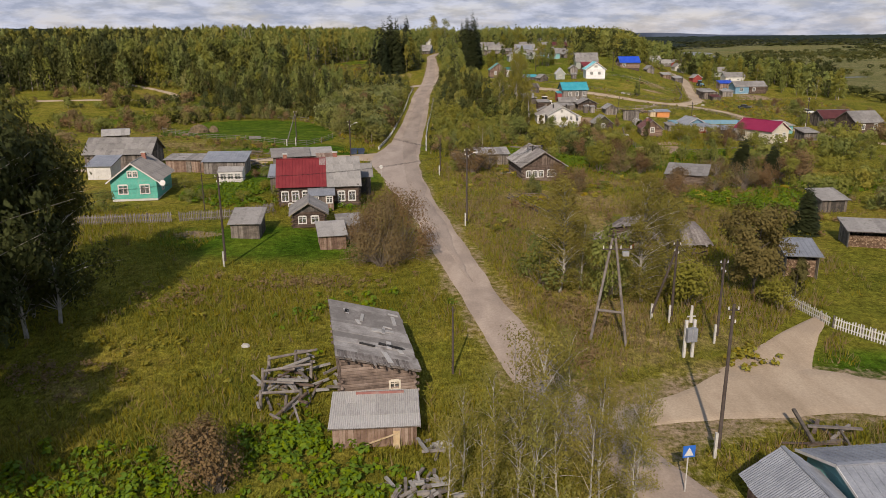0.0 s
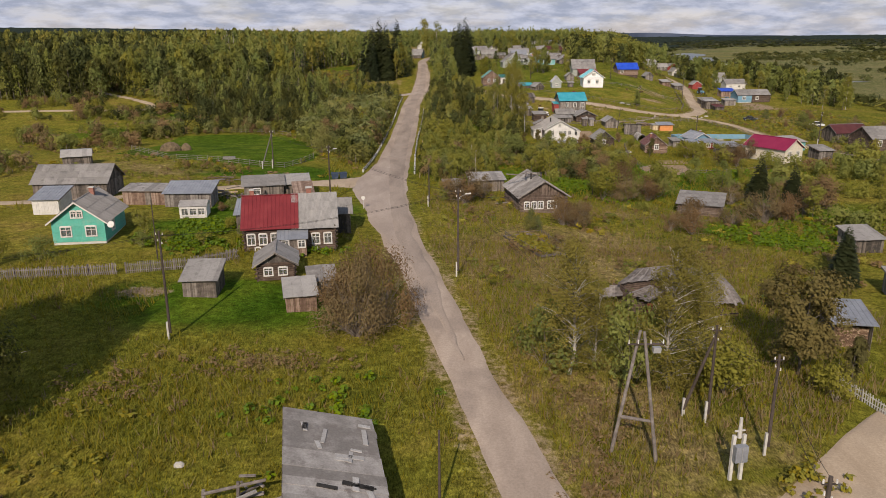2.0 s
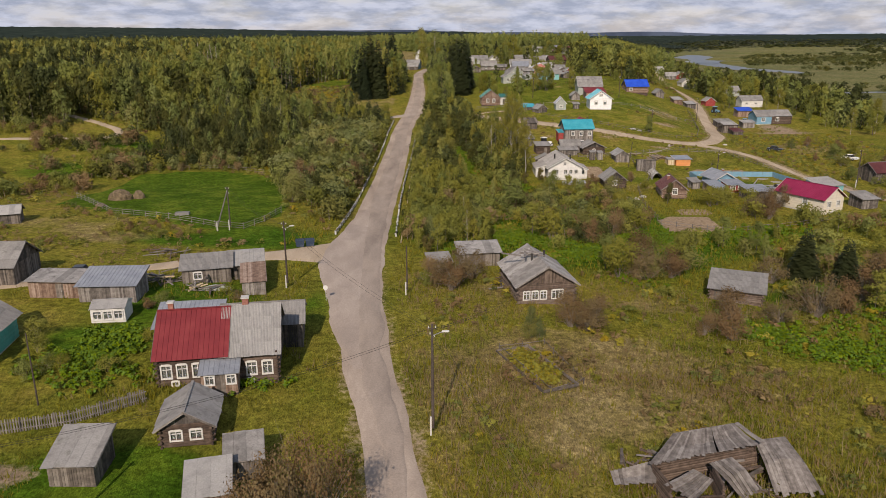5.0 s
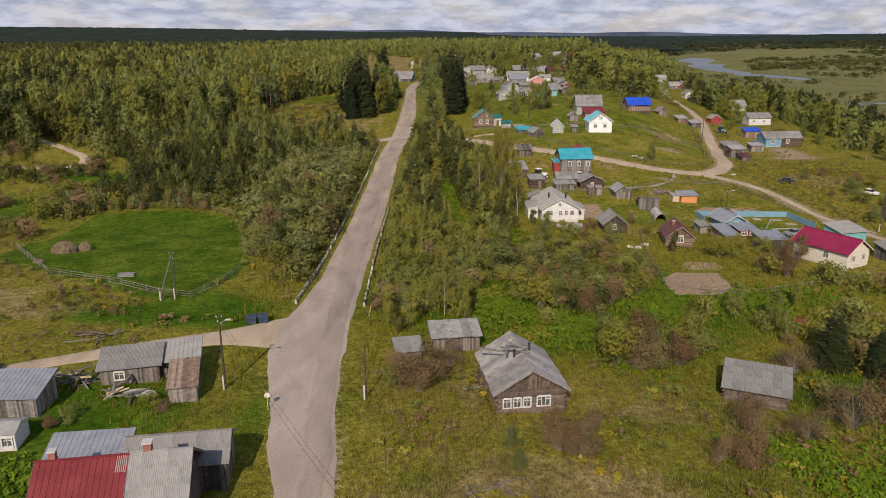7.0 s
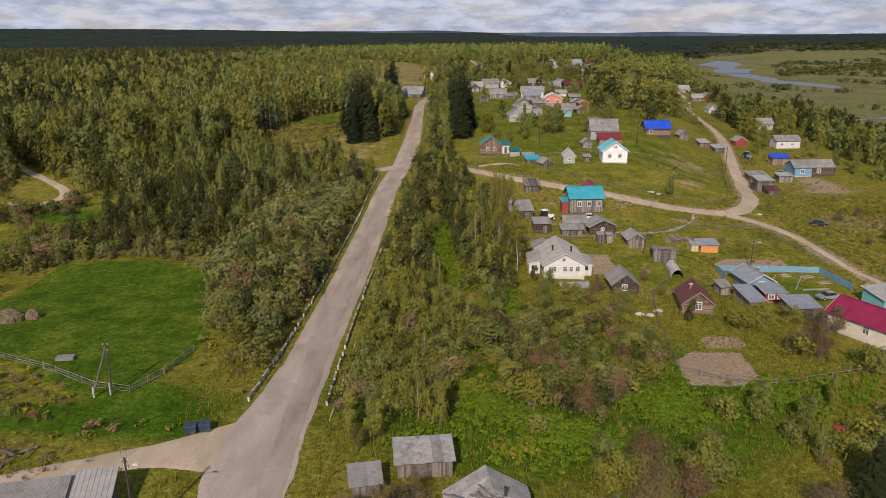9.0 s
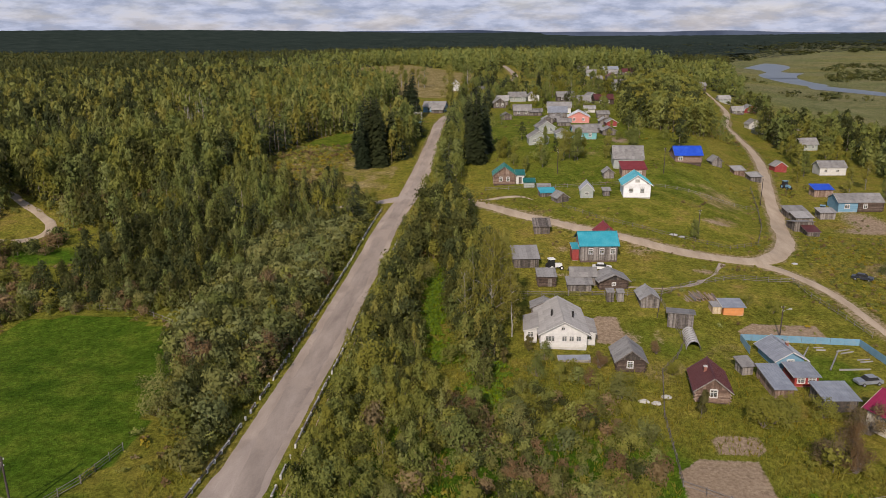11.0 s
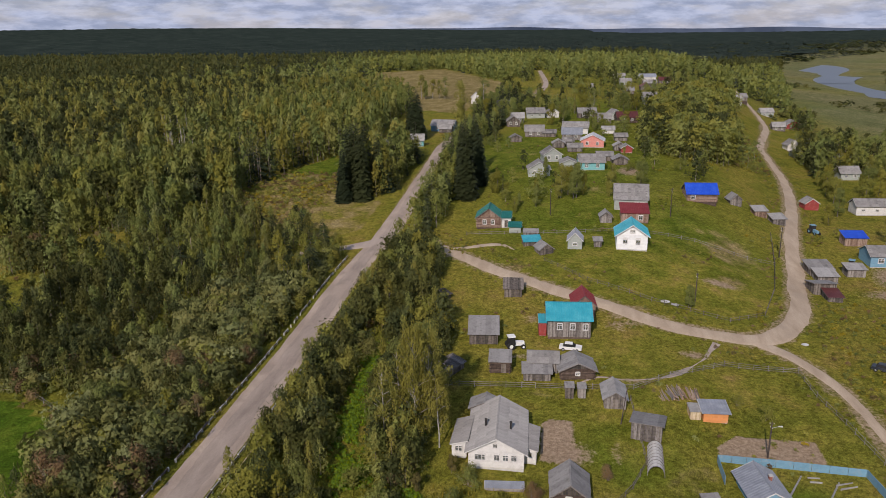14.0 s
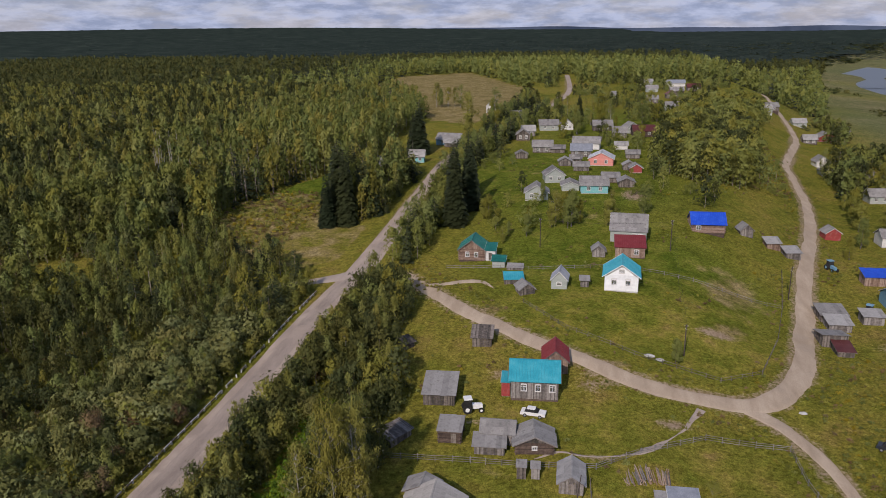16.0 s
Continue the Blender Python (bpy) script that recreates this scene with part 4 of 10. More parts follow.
def building(name, label, category, x, y, rot, w, d, h, rh, ridge="x", wall="board", wallmat="board_grey", roof="sheets", roofmat="slate", gablemat=None, over=0.35,
             plinth=0.25, wins=(), doors=(), chimneys=(), casing="white", parts=False, seed=1, split=0.5, group="", barge=None, backwall=True, frontopen=False):
    """A house or shed; x, y the middle of its front. ridge: x along the front, y front to back, up or down for a single slope towards the back.
    wins: (side f/r/l/b, along, sill, width, height); doors: (side, along, width, height); chimneys: (x, y, size, height)."""
    rng = random.Random(seed * 977 + int(x * 7))
    r = radians(rot)
    cs, sn = math.cos(r), math.sin(r)
    corners = [(x + cs * a - sn * b, y + sn * a + cs * b) for a, b in ((-w / 2, 0), (w / 2, 0), (w / 2, d), (-w / 2, d))]
    zc = [float(terrain(*c)) for c in corners]
    z = max(min(zc), sum(zc) / 4 - 0.35)
    root = thing(name, x, y, rot, label, category, group, z)
    low = z - min(zc) + 0.15
    sides = {"f": (pose(-w / 2, 0, 0), w), "b": (pose(w / 2, d, 0, 0, 0, 180), w), "r": (pose(w / 2, 0, 0, 0, 0, 90), d), "l": (pose(-w / 2, d, 0, 0, 0, 270), d)}
    if plinth > 0:
        g = Geo()
        g.box(-w / 2 + 0.03, w / 2 - 0.03, 0.03, d - 0.03, -low, plinth)
        part("plinth", g, M["concrete"] if wall in ("siding", "plain") else M["log_dark"], root)
    height = {"f": (h, h), "b": (h, h), "r": (h, h), "l": (h, h)}
    if ridge == "up":
        height = {"f": (h, h), "b": (h + rh, h + rh), "r": (h, h + rh), "l": (h + rh, h)}
    elif ridge == "down":
        height = {"f": (h + rh, h + rh), "b": (h, h), "r": (h + rh, h), "l": (h, h + rh)}
    for s, (m, ln) in sides.items():
        if s == "b" and not backwall or s == "f" and frontopen:
            continue
        holes = [(u - ww / 2, u + ww / 2, zz, zz + hh) for q, u, zz, ww, hh in wins if q == s] + [(u - ww / 2, u + ww / 2, plinth, plinth + hh) for q, u, ww, hh in doors if q == s]
        a, b = height[s]
        g = Geo()
        if a == b:
            wall_pieces(g, m, ln, plinth - (0 if plinth else low), a, wall, holes, rng)
        else:
            wall_pieces(g, m, ln, plinth - (0 if plinth else low), max(a, b), wall, holes, rng, top=lambda u, a=a, b=b, ln=ln: a + (b - a) * u / ln)
        part("wall", g, M[wallmat], root, kind="stuff")
        gable = (ridge == "x" and s in "lr") or (ridge == "y" and s in "fb")
        if gable:
            sp = split if s in "fr" else 1 - split
            g = Geo()
            gh = [(u - ww / 2, u + ww / 2, zz, zz + hh) for q, u, zz, ww, hh in wins if q == s and zz > h]
            wall_pieces(g, m, ln, a + 0.003, a + rh, "board" if wall == "log" else wall, gh, rng, top=lambda u, ln=ln, a=a, sp=sp: a + rh * (u / (ln * sp) if u < ln * sp else (ln - u) / (ln * (1 - sp))), thick=0.06)
            part("gable", g, M[gablemat or wallmat], root, kind="stuff")
    if wall == "log":
        g = Geo()
        for cx, cy in ((-w / 2, 0), (w / 2, 0), (w / 2, d), (-w / 2, d)):
            zz, k = plinth, 0
            while zz < h - 0.1:
                if k % 2:
                    g.tube((cx - (0.3 if cx < 0 else -0.02), cy, zz + 0.12), (cx + (0.3 if cx > 0 else -0.02), cy, zz + 0.12), 0.11, n=6)
                else:
                    g.tube((cx, cy - (0.3 if cy == 0 else -0.02), zz + 0.12), (cx, cy + (0.3 if cy > 0 else -0.02), zz + 0.12), 0.11, n=6)
                zz += 0.24
                k += 1
        part("corner_notching", g, M[wallmat], root, kind="stuff")
    for q, u, zz, ww, hh in wins:
        add_window(root, sides[q][0], u, zz, ww, hh, M[casing], rng, 2 if ww > 1.25 else 1)
    for q, u, ww, hh in doors:
        m = sides[q][0]
        g = Geo()
        k = max(2, int(ww / 0.2))
        for i in range(k):
            a, b = u - ww / 2 + ww * i / k, u - ww / 2 + ww * (i + 1) / k - 0.01
            g.hexa([m @ Vector(p) for p in ((a, -0.01, plinth), (b, -0.01, plinth), (b, 0.05, plinth), (a, 0.05, plinth), (a, -0.01, plinth + hh), (b, -0.01, plinth + hh), (b, 0.05, plinth + hh), (a, 0.05, plinth + hh))])
        dr = part("door", g, M["board_dark" if wallmat != "board_dark" else "board_grey"], root, "plank door")
        g = Geo()
        g.beam(m @ Vector((u + ww * 0.32, -0.05, plinth + hh * 0.45)), m @ Vector((u + ww * 0.32, -0.05, plinth + hh * 0.55)), 0.04)
        part("handle", g, M["steel"], dr)
    mat = M[roofmat]
    o = over
    if ridge == "x":
        for side, dep in ((0, d * split), (1, d * (1 - split))):
            sl = rh / dep
            up = Vector((0, 1, sl)) if side == 0 else Vector((0, -1, sl))
            run = (dep + o) * math.hypot(1, sl)
            p0 = Vector((-w / 2 - o, -o, h - o * sl)) if side == 0 else Vector((w / 2 + o, d + o, h - o * sl))
            slope(root, "roof", p0 + Vector((0, 0, 0.06)), (1, 0, 0) if side == 0 else (-1, 0, 0), up, w + 2 * o, run, mat, roof, rng, parts)
        g = Geo()
        g.beam((-w / 2 - o, d * split, h + rh + 0.10), (w / 2 + o, d * split, h + rh + 0.10), 0.24, 0.07)
        part("ridge_cap", g, mat if roof == "metal" else M["zinc"] if roof == "felt" else mat, root)
        edges = [((sx * (w / 2 + o), -o, h - o * rh / (d * split)), (sx * (w / 2 + o), d * split, h + rh)) for sx in (-1, 1)] + [((sx * (w / 2 + o), d + o, h - o * rh / (d * (1 - split))), (sx * (w / 2 + o), d * split, h + rh)) for sx in (-1, 1)]
    elif ridge == "y":
        for side, dep in ((0, w * split), (1, w * (1 - split))):
            sl = rh / dep
            up = Vector((1, 0, sl)) if side == 0 else Vector((-1, 0, sl))
            run = (dep + o) * math.hypot(1, sl)
            p0 = Vector((-w / 2 - o, d + o, h - o * sl)) if side == 0 else Vector((w / 2 + o, -o, h - o * sl))
            slope(root, "roof", p0 + Vector((0, 0, 0.06)), (0, -1, 0) if side == 0 else (0, 1, 0), up, d + 2 * o, run, mat, roof, rng, parts)
        xr = -w / 2 + w * split
        g = Geo()
        g.beam((xr, -o, h + rh + 0.10), (xr, d + o, h + rh + 0.10), 0.24, 0.07)
        part("ridge_cap", g, mat, root)
        edges = [((-w / 2 - o, yy, h - o * rh / (w * split)), (xr, yy, h + rh)) for yy in (-o, d + o)] + [((w / 2 + o, yy, h - o * rh / (w * (1 - split))), (xr, yy, h + rh)) for yy in (-o, d + o)]
    else:
        sl = rh / d * (1 if ridge == "up" else -1)
        z0 = h if ridge == "up" else h + rh
        slope(root, "roof", Vector((-w / 2 - o, -o, z0 - o * sl + 0.06)), (1, 0, 0), (0, 1, sl), w + 2 * o, (d + 2 * o) * math.hypot(1, sl), mat, roof, rng, parts)
        edges = [((sx * (w / 2 + o), -o, z0 - o * sl), (sx * (w / 2 + o), d + o, z0 + (d + o) * sl)) for sx in (-1, 1)]
    for a, b in edges:
        g = Geo()
        g.beam((a[0], a[1], a[2]), (b[0], b[1], b[2]), 0.04, 0.16)
        part("bargeboard", g, M[barge or ("board_grey" if wall in ("log", "board") else "white")], root)
    for cx, cy, sz, ch in chimneys:
        zr = h + rh * (1 - abs(cy - d * split) / (d * 0.5)) if ridge == "x" else h + rh * (1 - abs(cx - (-w / 2 + w * split)) / (w * 0.5))
        zr = max(zr, h)
        g = Geo()
        g.box(cx - sz / 2, cx + sz / 2, cy - sz / 2, cy + sz / 2, zr - 0.4, zr + ch)
        stack = part("chimney", g, M["brick"] if sz > 0.3 else M["black"], root)
        g = Geo()
        g.box(cx - sz * 0.65, cx + sz * 0.65, cy - sz * 0.65, cy + sz * 0.65, zr + ch, zr + ch + 0.12)
        part("cap", g, M["concrete"] if sz > 0.3 else M["black"], stack)
    return root


# ---- houses and sheds: near the start ----
building("house", "sea-green painted wooden house with grey corrugated roof", "house", -42.9, 99.5, 7, 6.1, 8.4, 3.0, 2.3, "y", "siding", "green_wall", "sheets", "slate", plinth=0.35, over=0.5, parts=True,
         wins=(("f", 1.6, 1.1, 1.1, 1.1), ("f", 4.5, 1.1, 1.1, 1.1), ("f", 2.7, 3.4, 0.5, 0.7), ("f", 3.4, 3.4, 0.5, 0.7), ("r", 3, 1.1, 1.0, 1.1)), chimneys=((0.3, 5.5, 0.55, 0.9),), seed=1)
building("house", "dark log house half with red metal roof", "house", -19.55, 98.6, 9, 6.0, 8.6, 3.3, 2.9, "x", "log", "log_dark", "metal", "roof_red", plinth=0.35, over=0.45,
         wins=(("f", 0.75, 1.15, 0.8, 1.2), ("f", 2.15, 1.15, 0.8, 1.2), ("f", 3.55, 1.15, 0.8, 1.2), ("f", 1.45, 0.4, 0.5, 0.3)), chimneys=((-2.2, 4.6, 0.5, 0.9),), seed=2)
building("house", "dark log house half with grey corrugated roof", "house", -14.25, 99.5, 9, 4.75, 8.8, 3.4, 3.0, "x", "log", "log_dark", "sheets", "slate_light", plinth=0.35, over=0.45, parts=True,
         wins=(("f", 2.4, 1.15, 0.8, 1.2), ("f", 3.85, 1.15, 0.8, 1.2), ("f", 2.2, 0.38, 0.5, 0.3)), chimneys=((-0.6, 4.6, 0.6, 0.9),), seed=3)
building("porch", "glazed wooden porch with galvanised roof on the log house", "porch", -16.6, 97.1, 9, 3.2, 2.2, 2.3, 0.7, "up", "board", "board_brown", "metal", "zinc", plinth=0.2, over=0.25,
         wins=(("f", 0.75, 1.25, 0.7, 0.8), ("f", 2.65, 1.25, 0.7, 0.8)), doors=(("f", 1.7, 0.85, 1.95),), seed=4)
building("annex", "grey corrugated roofed yard building behind the log house", "shed", -15, 107.3, 8, 8.2, 5.0, 2.9, 1.4, "x", "board", "board_dark", "sheets", "slate", plinth=0.0, parts=True, seed=5)
building("annex", "yard building with bluish galvanised roof", "shed", -22.3, 105.8, 7, 6.2, 4.2, 2.9, 1.0, "up", "board", "board_dark", "metal", "zinc", plinth=0.0, seed=6)
building("bathhouse", "small log bathhouse with pale felt roof", "bathhouse", -16.9, 88.8, 10, 3.9, 4.6, 2.1, 1.2, "y", "log", "log_dark", "felt", "slate", gablemat="board_grey", plinth=0.1, over=0.5,
         wins=(("f", 1.15, 0.75, 0.8, 0.75), ("f", 2.7, 0.75, 0.8, 0.75)), seed=7)
building("shed", "old plank shed with a single grey slope roof", "shed", -23.4, 83.1, 3, 3.3, 3.8, 1.9, 0.9, "up", "board", "board_dark", "felt", "slate", plinth=0.0, over=0.3, seed=8)
building("shed", "small plank shed with patched grey roof under bushes", "shed", -12.7, 80.5, 14, 2.9, 3.2, 1.7, 0.8, "up", "board", "board_brown", "felt", "slate_light", plinth=0.0, over=0.25, seed=9)
building("shed", "small plank shed with grey felt roof", "shed", -11.2, 84.6, 14, 2.6, 2.6, 1.8, 0.7, "up", "board", "board_grey", "felt", "felt", plinth=0.0, over=0.25, seed=10)
building("shed", "low brownish plank shed with a pale door", "shed", -42.6, 119.2, -4, 6.3, 3.2, 2.1, 0.4, "up", "board", "board_brown", "felt", "felt", plinth=0.0, doors=(("f", 3.8, 1.0, 1.8),), seed=11)
building("shed", "plank shed with bluish galvanised roof", "shed", -35.7, 117.9, 2, 6.6, 4.2, 2.2, 0.9, "up", "board", "board_grey", "metal", "zinc", plinth=0.0, seed=12)
building("greenhouse", "small glazed greenhouse with white wooden frame", "greenhouse", -33.1, 112, 8, 3.6, 3.0, 1.7, 0.5, "x", "siding", "white", "sheets", "slate_light", plinth=0.1, over=0.1,
         wins=(("f", 0.7, 0.5, 0.8, 0.9), ("f", 1.8, 0.5, 0.8, 0.9), ("f", 2.9, 0.5, 0.8, 0.9)), seed=13)
building("shed", "long low whitewashed shed with corrugated roof", "shed", -26.4, 125.8, 14, 6.0, 3.6, 2.1, 0.8, "up", "board", "board_dark", "sheets", "slate", plinth=0.0, parts=True, wins=(("f", 1.9, 0.8, 0.9, 0.8),), seed=14)
building("shed", "low shed with pale galvanised roof", "shed", -21.8, 127.8, 14, 4.2, 3.8, 2.2, 0.8, "up", "board", "board_dark", "metal", "slate_light", plinth=0.0, seed=15)
building("lean_to", "lean-to with brownish corrugated roof beside the lane", "shed", -19.5, 122.2, 14, 2.8, 5.0, 1.8, 0.9, "up", "board", "board_grey", "planks", "board_brown", plinth=0.0, over=0.2, seed=16)
building("barn", "long grey plank barn with corrugated roof", "barn", -55.5, 123.7, 3, 11, 7, 2.6, 2.2, "x", "board", "board_dark", "sheets", "slate", plinth=0.0, seed=17)
building("shed", "white plank shed with galvanised roof", "shed", -54.4, 114.1, 3, 3.6, 4.5, 2.2, 0.9, "up", "board", "white", "metal", "zinc", plinth=0.0, seed=18)
building("shed", "weathered plank shed with white patched roof in tall grass", "shed", -69.7, 155.9, 20, 5.0, 3.6, 1.9, 1.0, "x", "board", "board_dark", "felt", "slate_light", plinth=0.0, seed=19)
building("house", "old log house with grey felt hip-crossed roof", "house", 16.9, 122.5, 8, 7.2, 9.6, 3.0, 2.2, "y", "log", "log", "felt", "felt_pale", gablemat="log", plinth=0.1, over=0.55,
         wins=(("f", 1.0, 1.0, 0.7, 0.95), ("f", 2.1, 1.0, 0.7, 0.95), ("f", 3.15, 1.0, 0.7, 0.95), ("f", 4.95, 1.0, 1.3, 1.0)), casing="white", chimneys=((-0.9, 4.2, 0.22, 0.9), (1.3, 6.2, 0.22, 0.9)), seed=20)
building("shed", "low plank shed with grey felt roof", "shed", 9.4, 137.4, 8, 5.8, 3.4, 2.1, 0.7, "up", "board", "board_dark", "felt", "felt", plinth=0.0, seed=21)
building("shed", "small collapsed shed with felt roof among bushes", "shed", 3.7, 133.5, 12, 2.8, 2.6, 1.5, 0.5, "up", "board", "board_dark", "felt", "slate", plinth=0.0, seed=22)
building("log_shed", "low log shed with grey single roof, open at one corner", "shed", 42.4, 126.5, -24, 6.4, 5.0, 1.9, 0.9, "up", "log", "log", "sheets", "slate", plinth=0.05, over=0.45, parts=True, doors=(("f", 1.0, 1.1, 1.6),), seed=23)
building("woodshed", "open woodshed with galvanised roof and stacked firewood", "woodshed", 38.1, 74.2, -10, 3.2, 4.2, 2.6, 0.7, "up", "board", "board_grey", "metal", "zinc", plinth=0.0, frontopen=True, seed=26)
building("woodshed", "wide open woodshed with grey roof", "woodshed", 53.4, 85.8, -12, 7.5, 4.0, 2.3, 0.6, "up", "board", "board_grey", "felt", "slate", plinth=0.0, frontopen=True, seed=27)
building("shed", "small dark plank shed with grey roof", "shed", 57.8, 105.6, 6, 3.9, 4.0, 1.9, 0.8, "up", "board", "board_dark", "felt", "slate", plinth=0.0, seed=28)
building("shed", "plank shed with large corrugated roof by the sandy yard", "shed", 18.8, 28.4, 4, 3.7, 6.4, 1.9, 1.3, "y", "board", "board_brown", "sheets", "zinc", plinth=0.0, over=0.4, parts=True, seed=29)
building("house", "pale turquoise house with bluish galvanised roof", "house", 25.0, 31.2, 6, 7.4, 6.0, 1.9, 1.0, "x", "siding", "teal_wall", "metal", "zinc", plinth=0.1, over=0.5, seed=30)

# ---- the lower village ----
building("house", "white boarded house with long grey gable roof", "house", 32.7, 203.5, 2, 7.8, 11.8, 3.0, 2.1, "y", "siding", "white", "sheets", "slate_light", plinth=0.4, over=0.5, parts=True,
         wins=(("f", 1.6, 1.4, 1.4, 1.0), ("f", 4.0, 1.4, 0.7, 1.0), ("f", 5.2, 1.4, 0.7, 1.0), ("f", 6.4, 1.4, 0.7, 1.0), ("f", 3.75, 3.5, 0.5, 0.7)), chimneys=((-1.7, 4.6, 0.29, 1.1), (1.9, 4.2, 0.29, 1.1)), seed=31)
building("annex", "white boarded side room with lean-to grey roof", "shed", 26.2, 208.9, -91, 6.8, 2.1, 2.3, 0.6, "up", "siding", "white", "sheets", "slate", plinth=0.3, over=0.25, parts=True,
         wins=(("r", 1.0, 1.1, 0.9, 0.9),), seed=32)
building("annex", "white boarded side wing with lean-to grey roof", "shed", 38.3, 208.9, 89, 6.4, 2.1, 2.3, 0.6, "up", "siding", "white", "sheets", "slate", plinth=0.3, over=0.25, parts=True,
         wins=(("l", 1.1, 1.1, 0.7, 0.9),), seed=132)
building("annex", "grey yard building behind the white house", "shed", 29.9, 215.5, -1, 4.4, 3.0, 2.2, 1.0, "y", "board", "board_grey", "sheets", "slate", plinth=0.0, seed=33)
building("cold_frame", "long low glazed cold frame with white boards", "cold frame", 34.2, 199.1, 5, 5.3, 1.2, 0.5, 0.3, "up", "siding", "board_grey", "metal", "zinc", plinth=0.0, over=0.05, seed=34)
building("hut", "dark log hut with grey felt roof and one white window", "hut", 42.9, 196.9, 1, 4.4, 5.2, 2.2, 1.7, "y", "log", "log_dark", "felt", "slate", gablemat="board_dark", plinth=0.1, over=0.5, wins=(("f", 2.05, 0.85, 0.8, 1.0),), seed=35)
building("cabin", "brown log cabin with dark maroon metal roof", "cabin", 53.4, 188.2, -6, 4.8, 6.8, 2.3, 1.9, "y", "log", "board_brown", "metal", "roof_brown", gablemat="board_brown", plinth=0.2, over=0.5, wins=(("f", 2.5, 1.1, 0.9, 1.1),), chimneys=((-0.8, 3.4, 0.45, 0.8),), seed=36)
building("shed", "grey plank barn with pale patched roof", "shed", 54.3, 213.7, -12, 4.4, 5.0, 2.0, 1.0, "down", "board", "board_grey", "felt", "slate", plinth=0.0, seed=37)
building("shed", "small grey shed with corrugated roof", "shed", 50.3, 221.3, 2, 3.4, 5.0, 1.9, 1.1, "y", "board", "board_grey", "sheets", "slate_light", plinth=0.0, doors=(("f", 1.7, 0.9, 1.7),), seed=38)
building("toilet", "narrow dark plank toilet hut", "toilet", 43.1, 223.3, 4, 1.3, 1.3, 2.0, 0.3, "up", "board", "board_dark", "felt", "felt", plinth=0.0, over=0.15, seed=39)
building("toilet", "narrow grey plank toilet hut", "toilet", 45.1, 223.6, 4, 1.2, 1.2, 1.8, 0.3, "up", "board", "board_grey", "felt", "slate", plinth=0.0, over=0.15, seed=40)
building("garage", "orange painted shed with bluish galvanised roof", "shed", 65.6, 220.4, 3, 3.7, 3.2, 1.8, 0.4, "up", "siding", "orange_wall", "metal", "zinc", plinth=0.1, seed=41)
building("shed", "low pale brick lean-to", "shed", 62.6, 220.6, 3, 1.6, 2.4, 1.4, 0.2, "up", "board", "board_fresh", "felt", "slate_light", plinth=0.0, over=0.1, seed=42)
building("house", "small blue gabled house with bright galvanised roof", "house", 68.8, 200.4, 8, 4.6, 6.2, 1.9, 1.3, "y", "siding", "blue_wall", "metal", "zinc", gablemat="blue_wall", plinth=0.2, over=0.6, wins=(("f", 2.3, 0.7, 1.0, 0.9),), chimneys=((0.8, 3.0, 0.4, 0.7),), seed=43)
building("veranda", "red painted veranda with galvanised roof", "veranda", 69.2, 194.6, 4, 3.6, 4.0, 1.8, 0.4, "up", "siding", "red_wall", "metal", "zinc", plinth=0.1, over=0.35, wins=(("f", 0.95, 0.75, 1.0, 0.8), ("f", 2.65, 0.75, 1.0, 0.8)), seed=44)
building("shed", "grey shed with galvanised roof beside the blue house", "shed", 64.4, 190.2, 3, 2.7, 7.4, 1.8, 0.5, "up", "board", "board_brown", "metal", "zinc", plinth=0.0, seed=45)
building("shed", "small plank shed with open door", "shed", 61.4, 197.8, 14, 1.8, 2.2, 1.6, 0.5, "up", "board", "board_grey", "felt", "slate", plinth=0.0, seed=46)
building("shed", "grey shed with galvanised single roof", "shed", 71.2, 187.0, 4, 4.7, 4.6, 2.0, 0.5, "up", "board", "board_dark", "metal", "zinc", plinth=0.0, seed=47)
building("house", "cream sided house with crimson metal roof", "house", 80.3, 175.0, 28, 6.0, 10.5, 3.3, 1.9, "y", "siding", "offwhite", "metal", "roof_maroon", plinth=0.35, over=0.55, barge="offwhite",
         wins=(("f", 1.6, 1.35, 1.0, 1.1), ("f", 4.4, 1.35, 1.0, 1.1), ("l", 2.5, 1.35, 1.0, 1.2), ("l", 6.5, 1.35, 1.0, 1.2), ("f", 3.0, 0.45, 0.6, 0.3)), seed=48)
building("shed", "turquoise shed with pale roof", "shed", 88, 190.1, 14, 5.5, 5.0, 2.2, 0.8, "up", "siding", "teal_wall", "metal", "slate_light", plinth=0.0, seed=49)
building("shed", "small grey shed beside the cream house", "shed", 89, 177.4, 10, 3.4, 4.0, 2.0, 0.7, "up", "board", "board_grey", "sheets", "slate", plinth=0.0, seed=50)
building("house", "dark log house with grey roof on the far yard", "house", 108.7, 187.8, 8, 7.5, 8, 3.0, 2.4, "x", "log", "log_dark", "sheets", "slate", plinth=0.2, wins=(("f", 2, 1.2, 0.9, 1.2), ("f", 5.5, 1.2, 0.9, 1.2)), seed=51)
building("shed", "dark roofed barn on the far yard", "barn", 107.8, 201.1, 8, 9, 6, 2.6, 1.8, "x", "board", "board_dark", "felt", "roof_brown", plinth=0.0, seed=52)

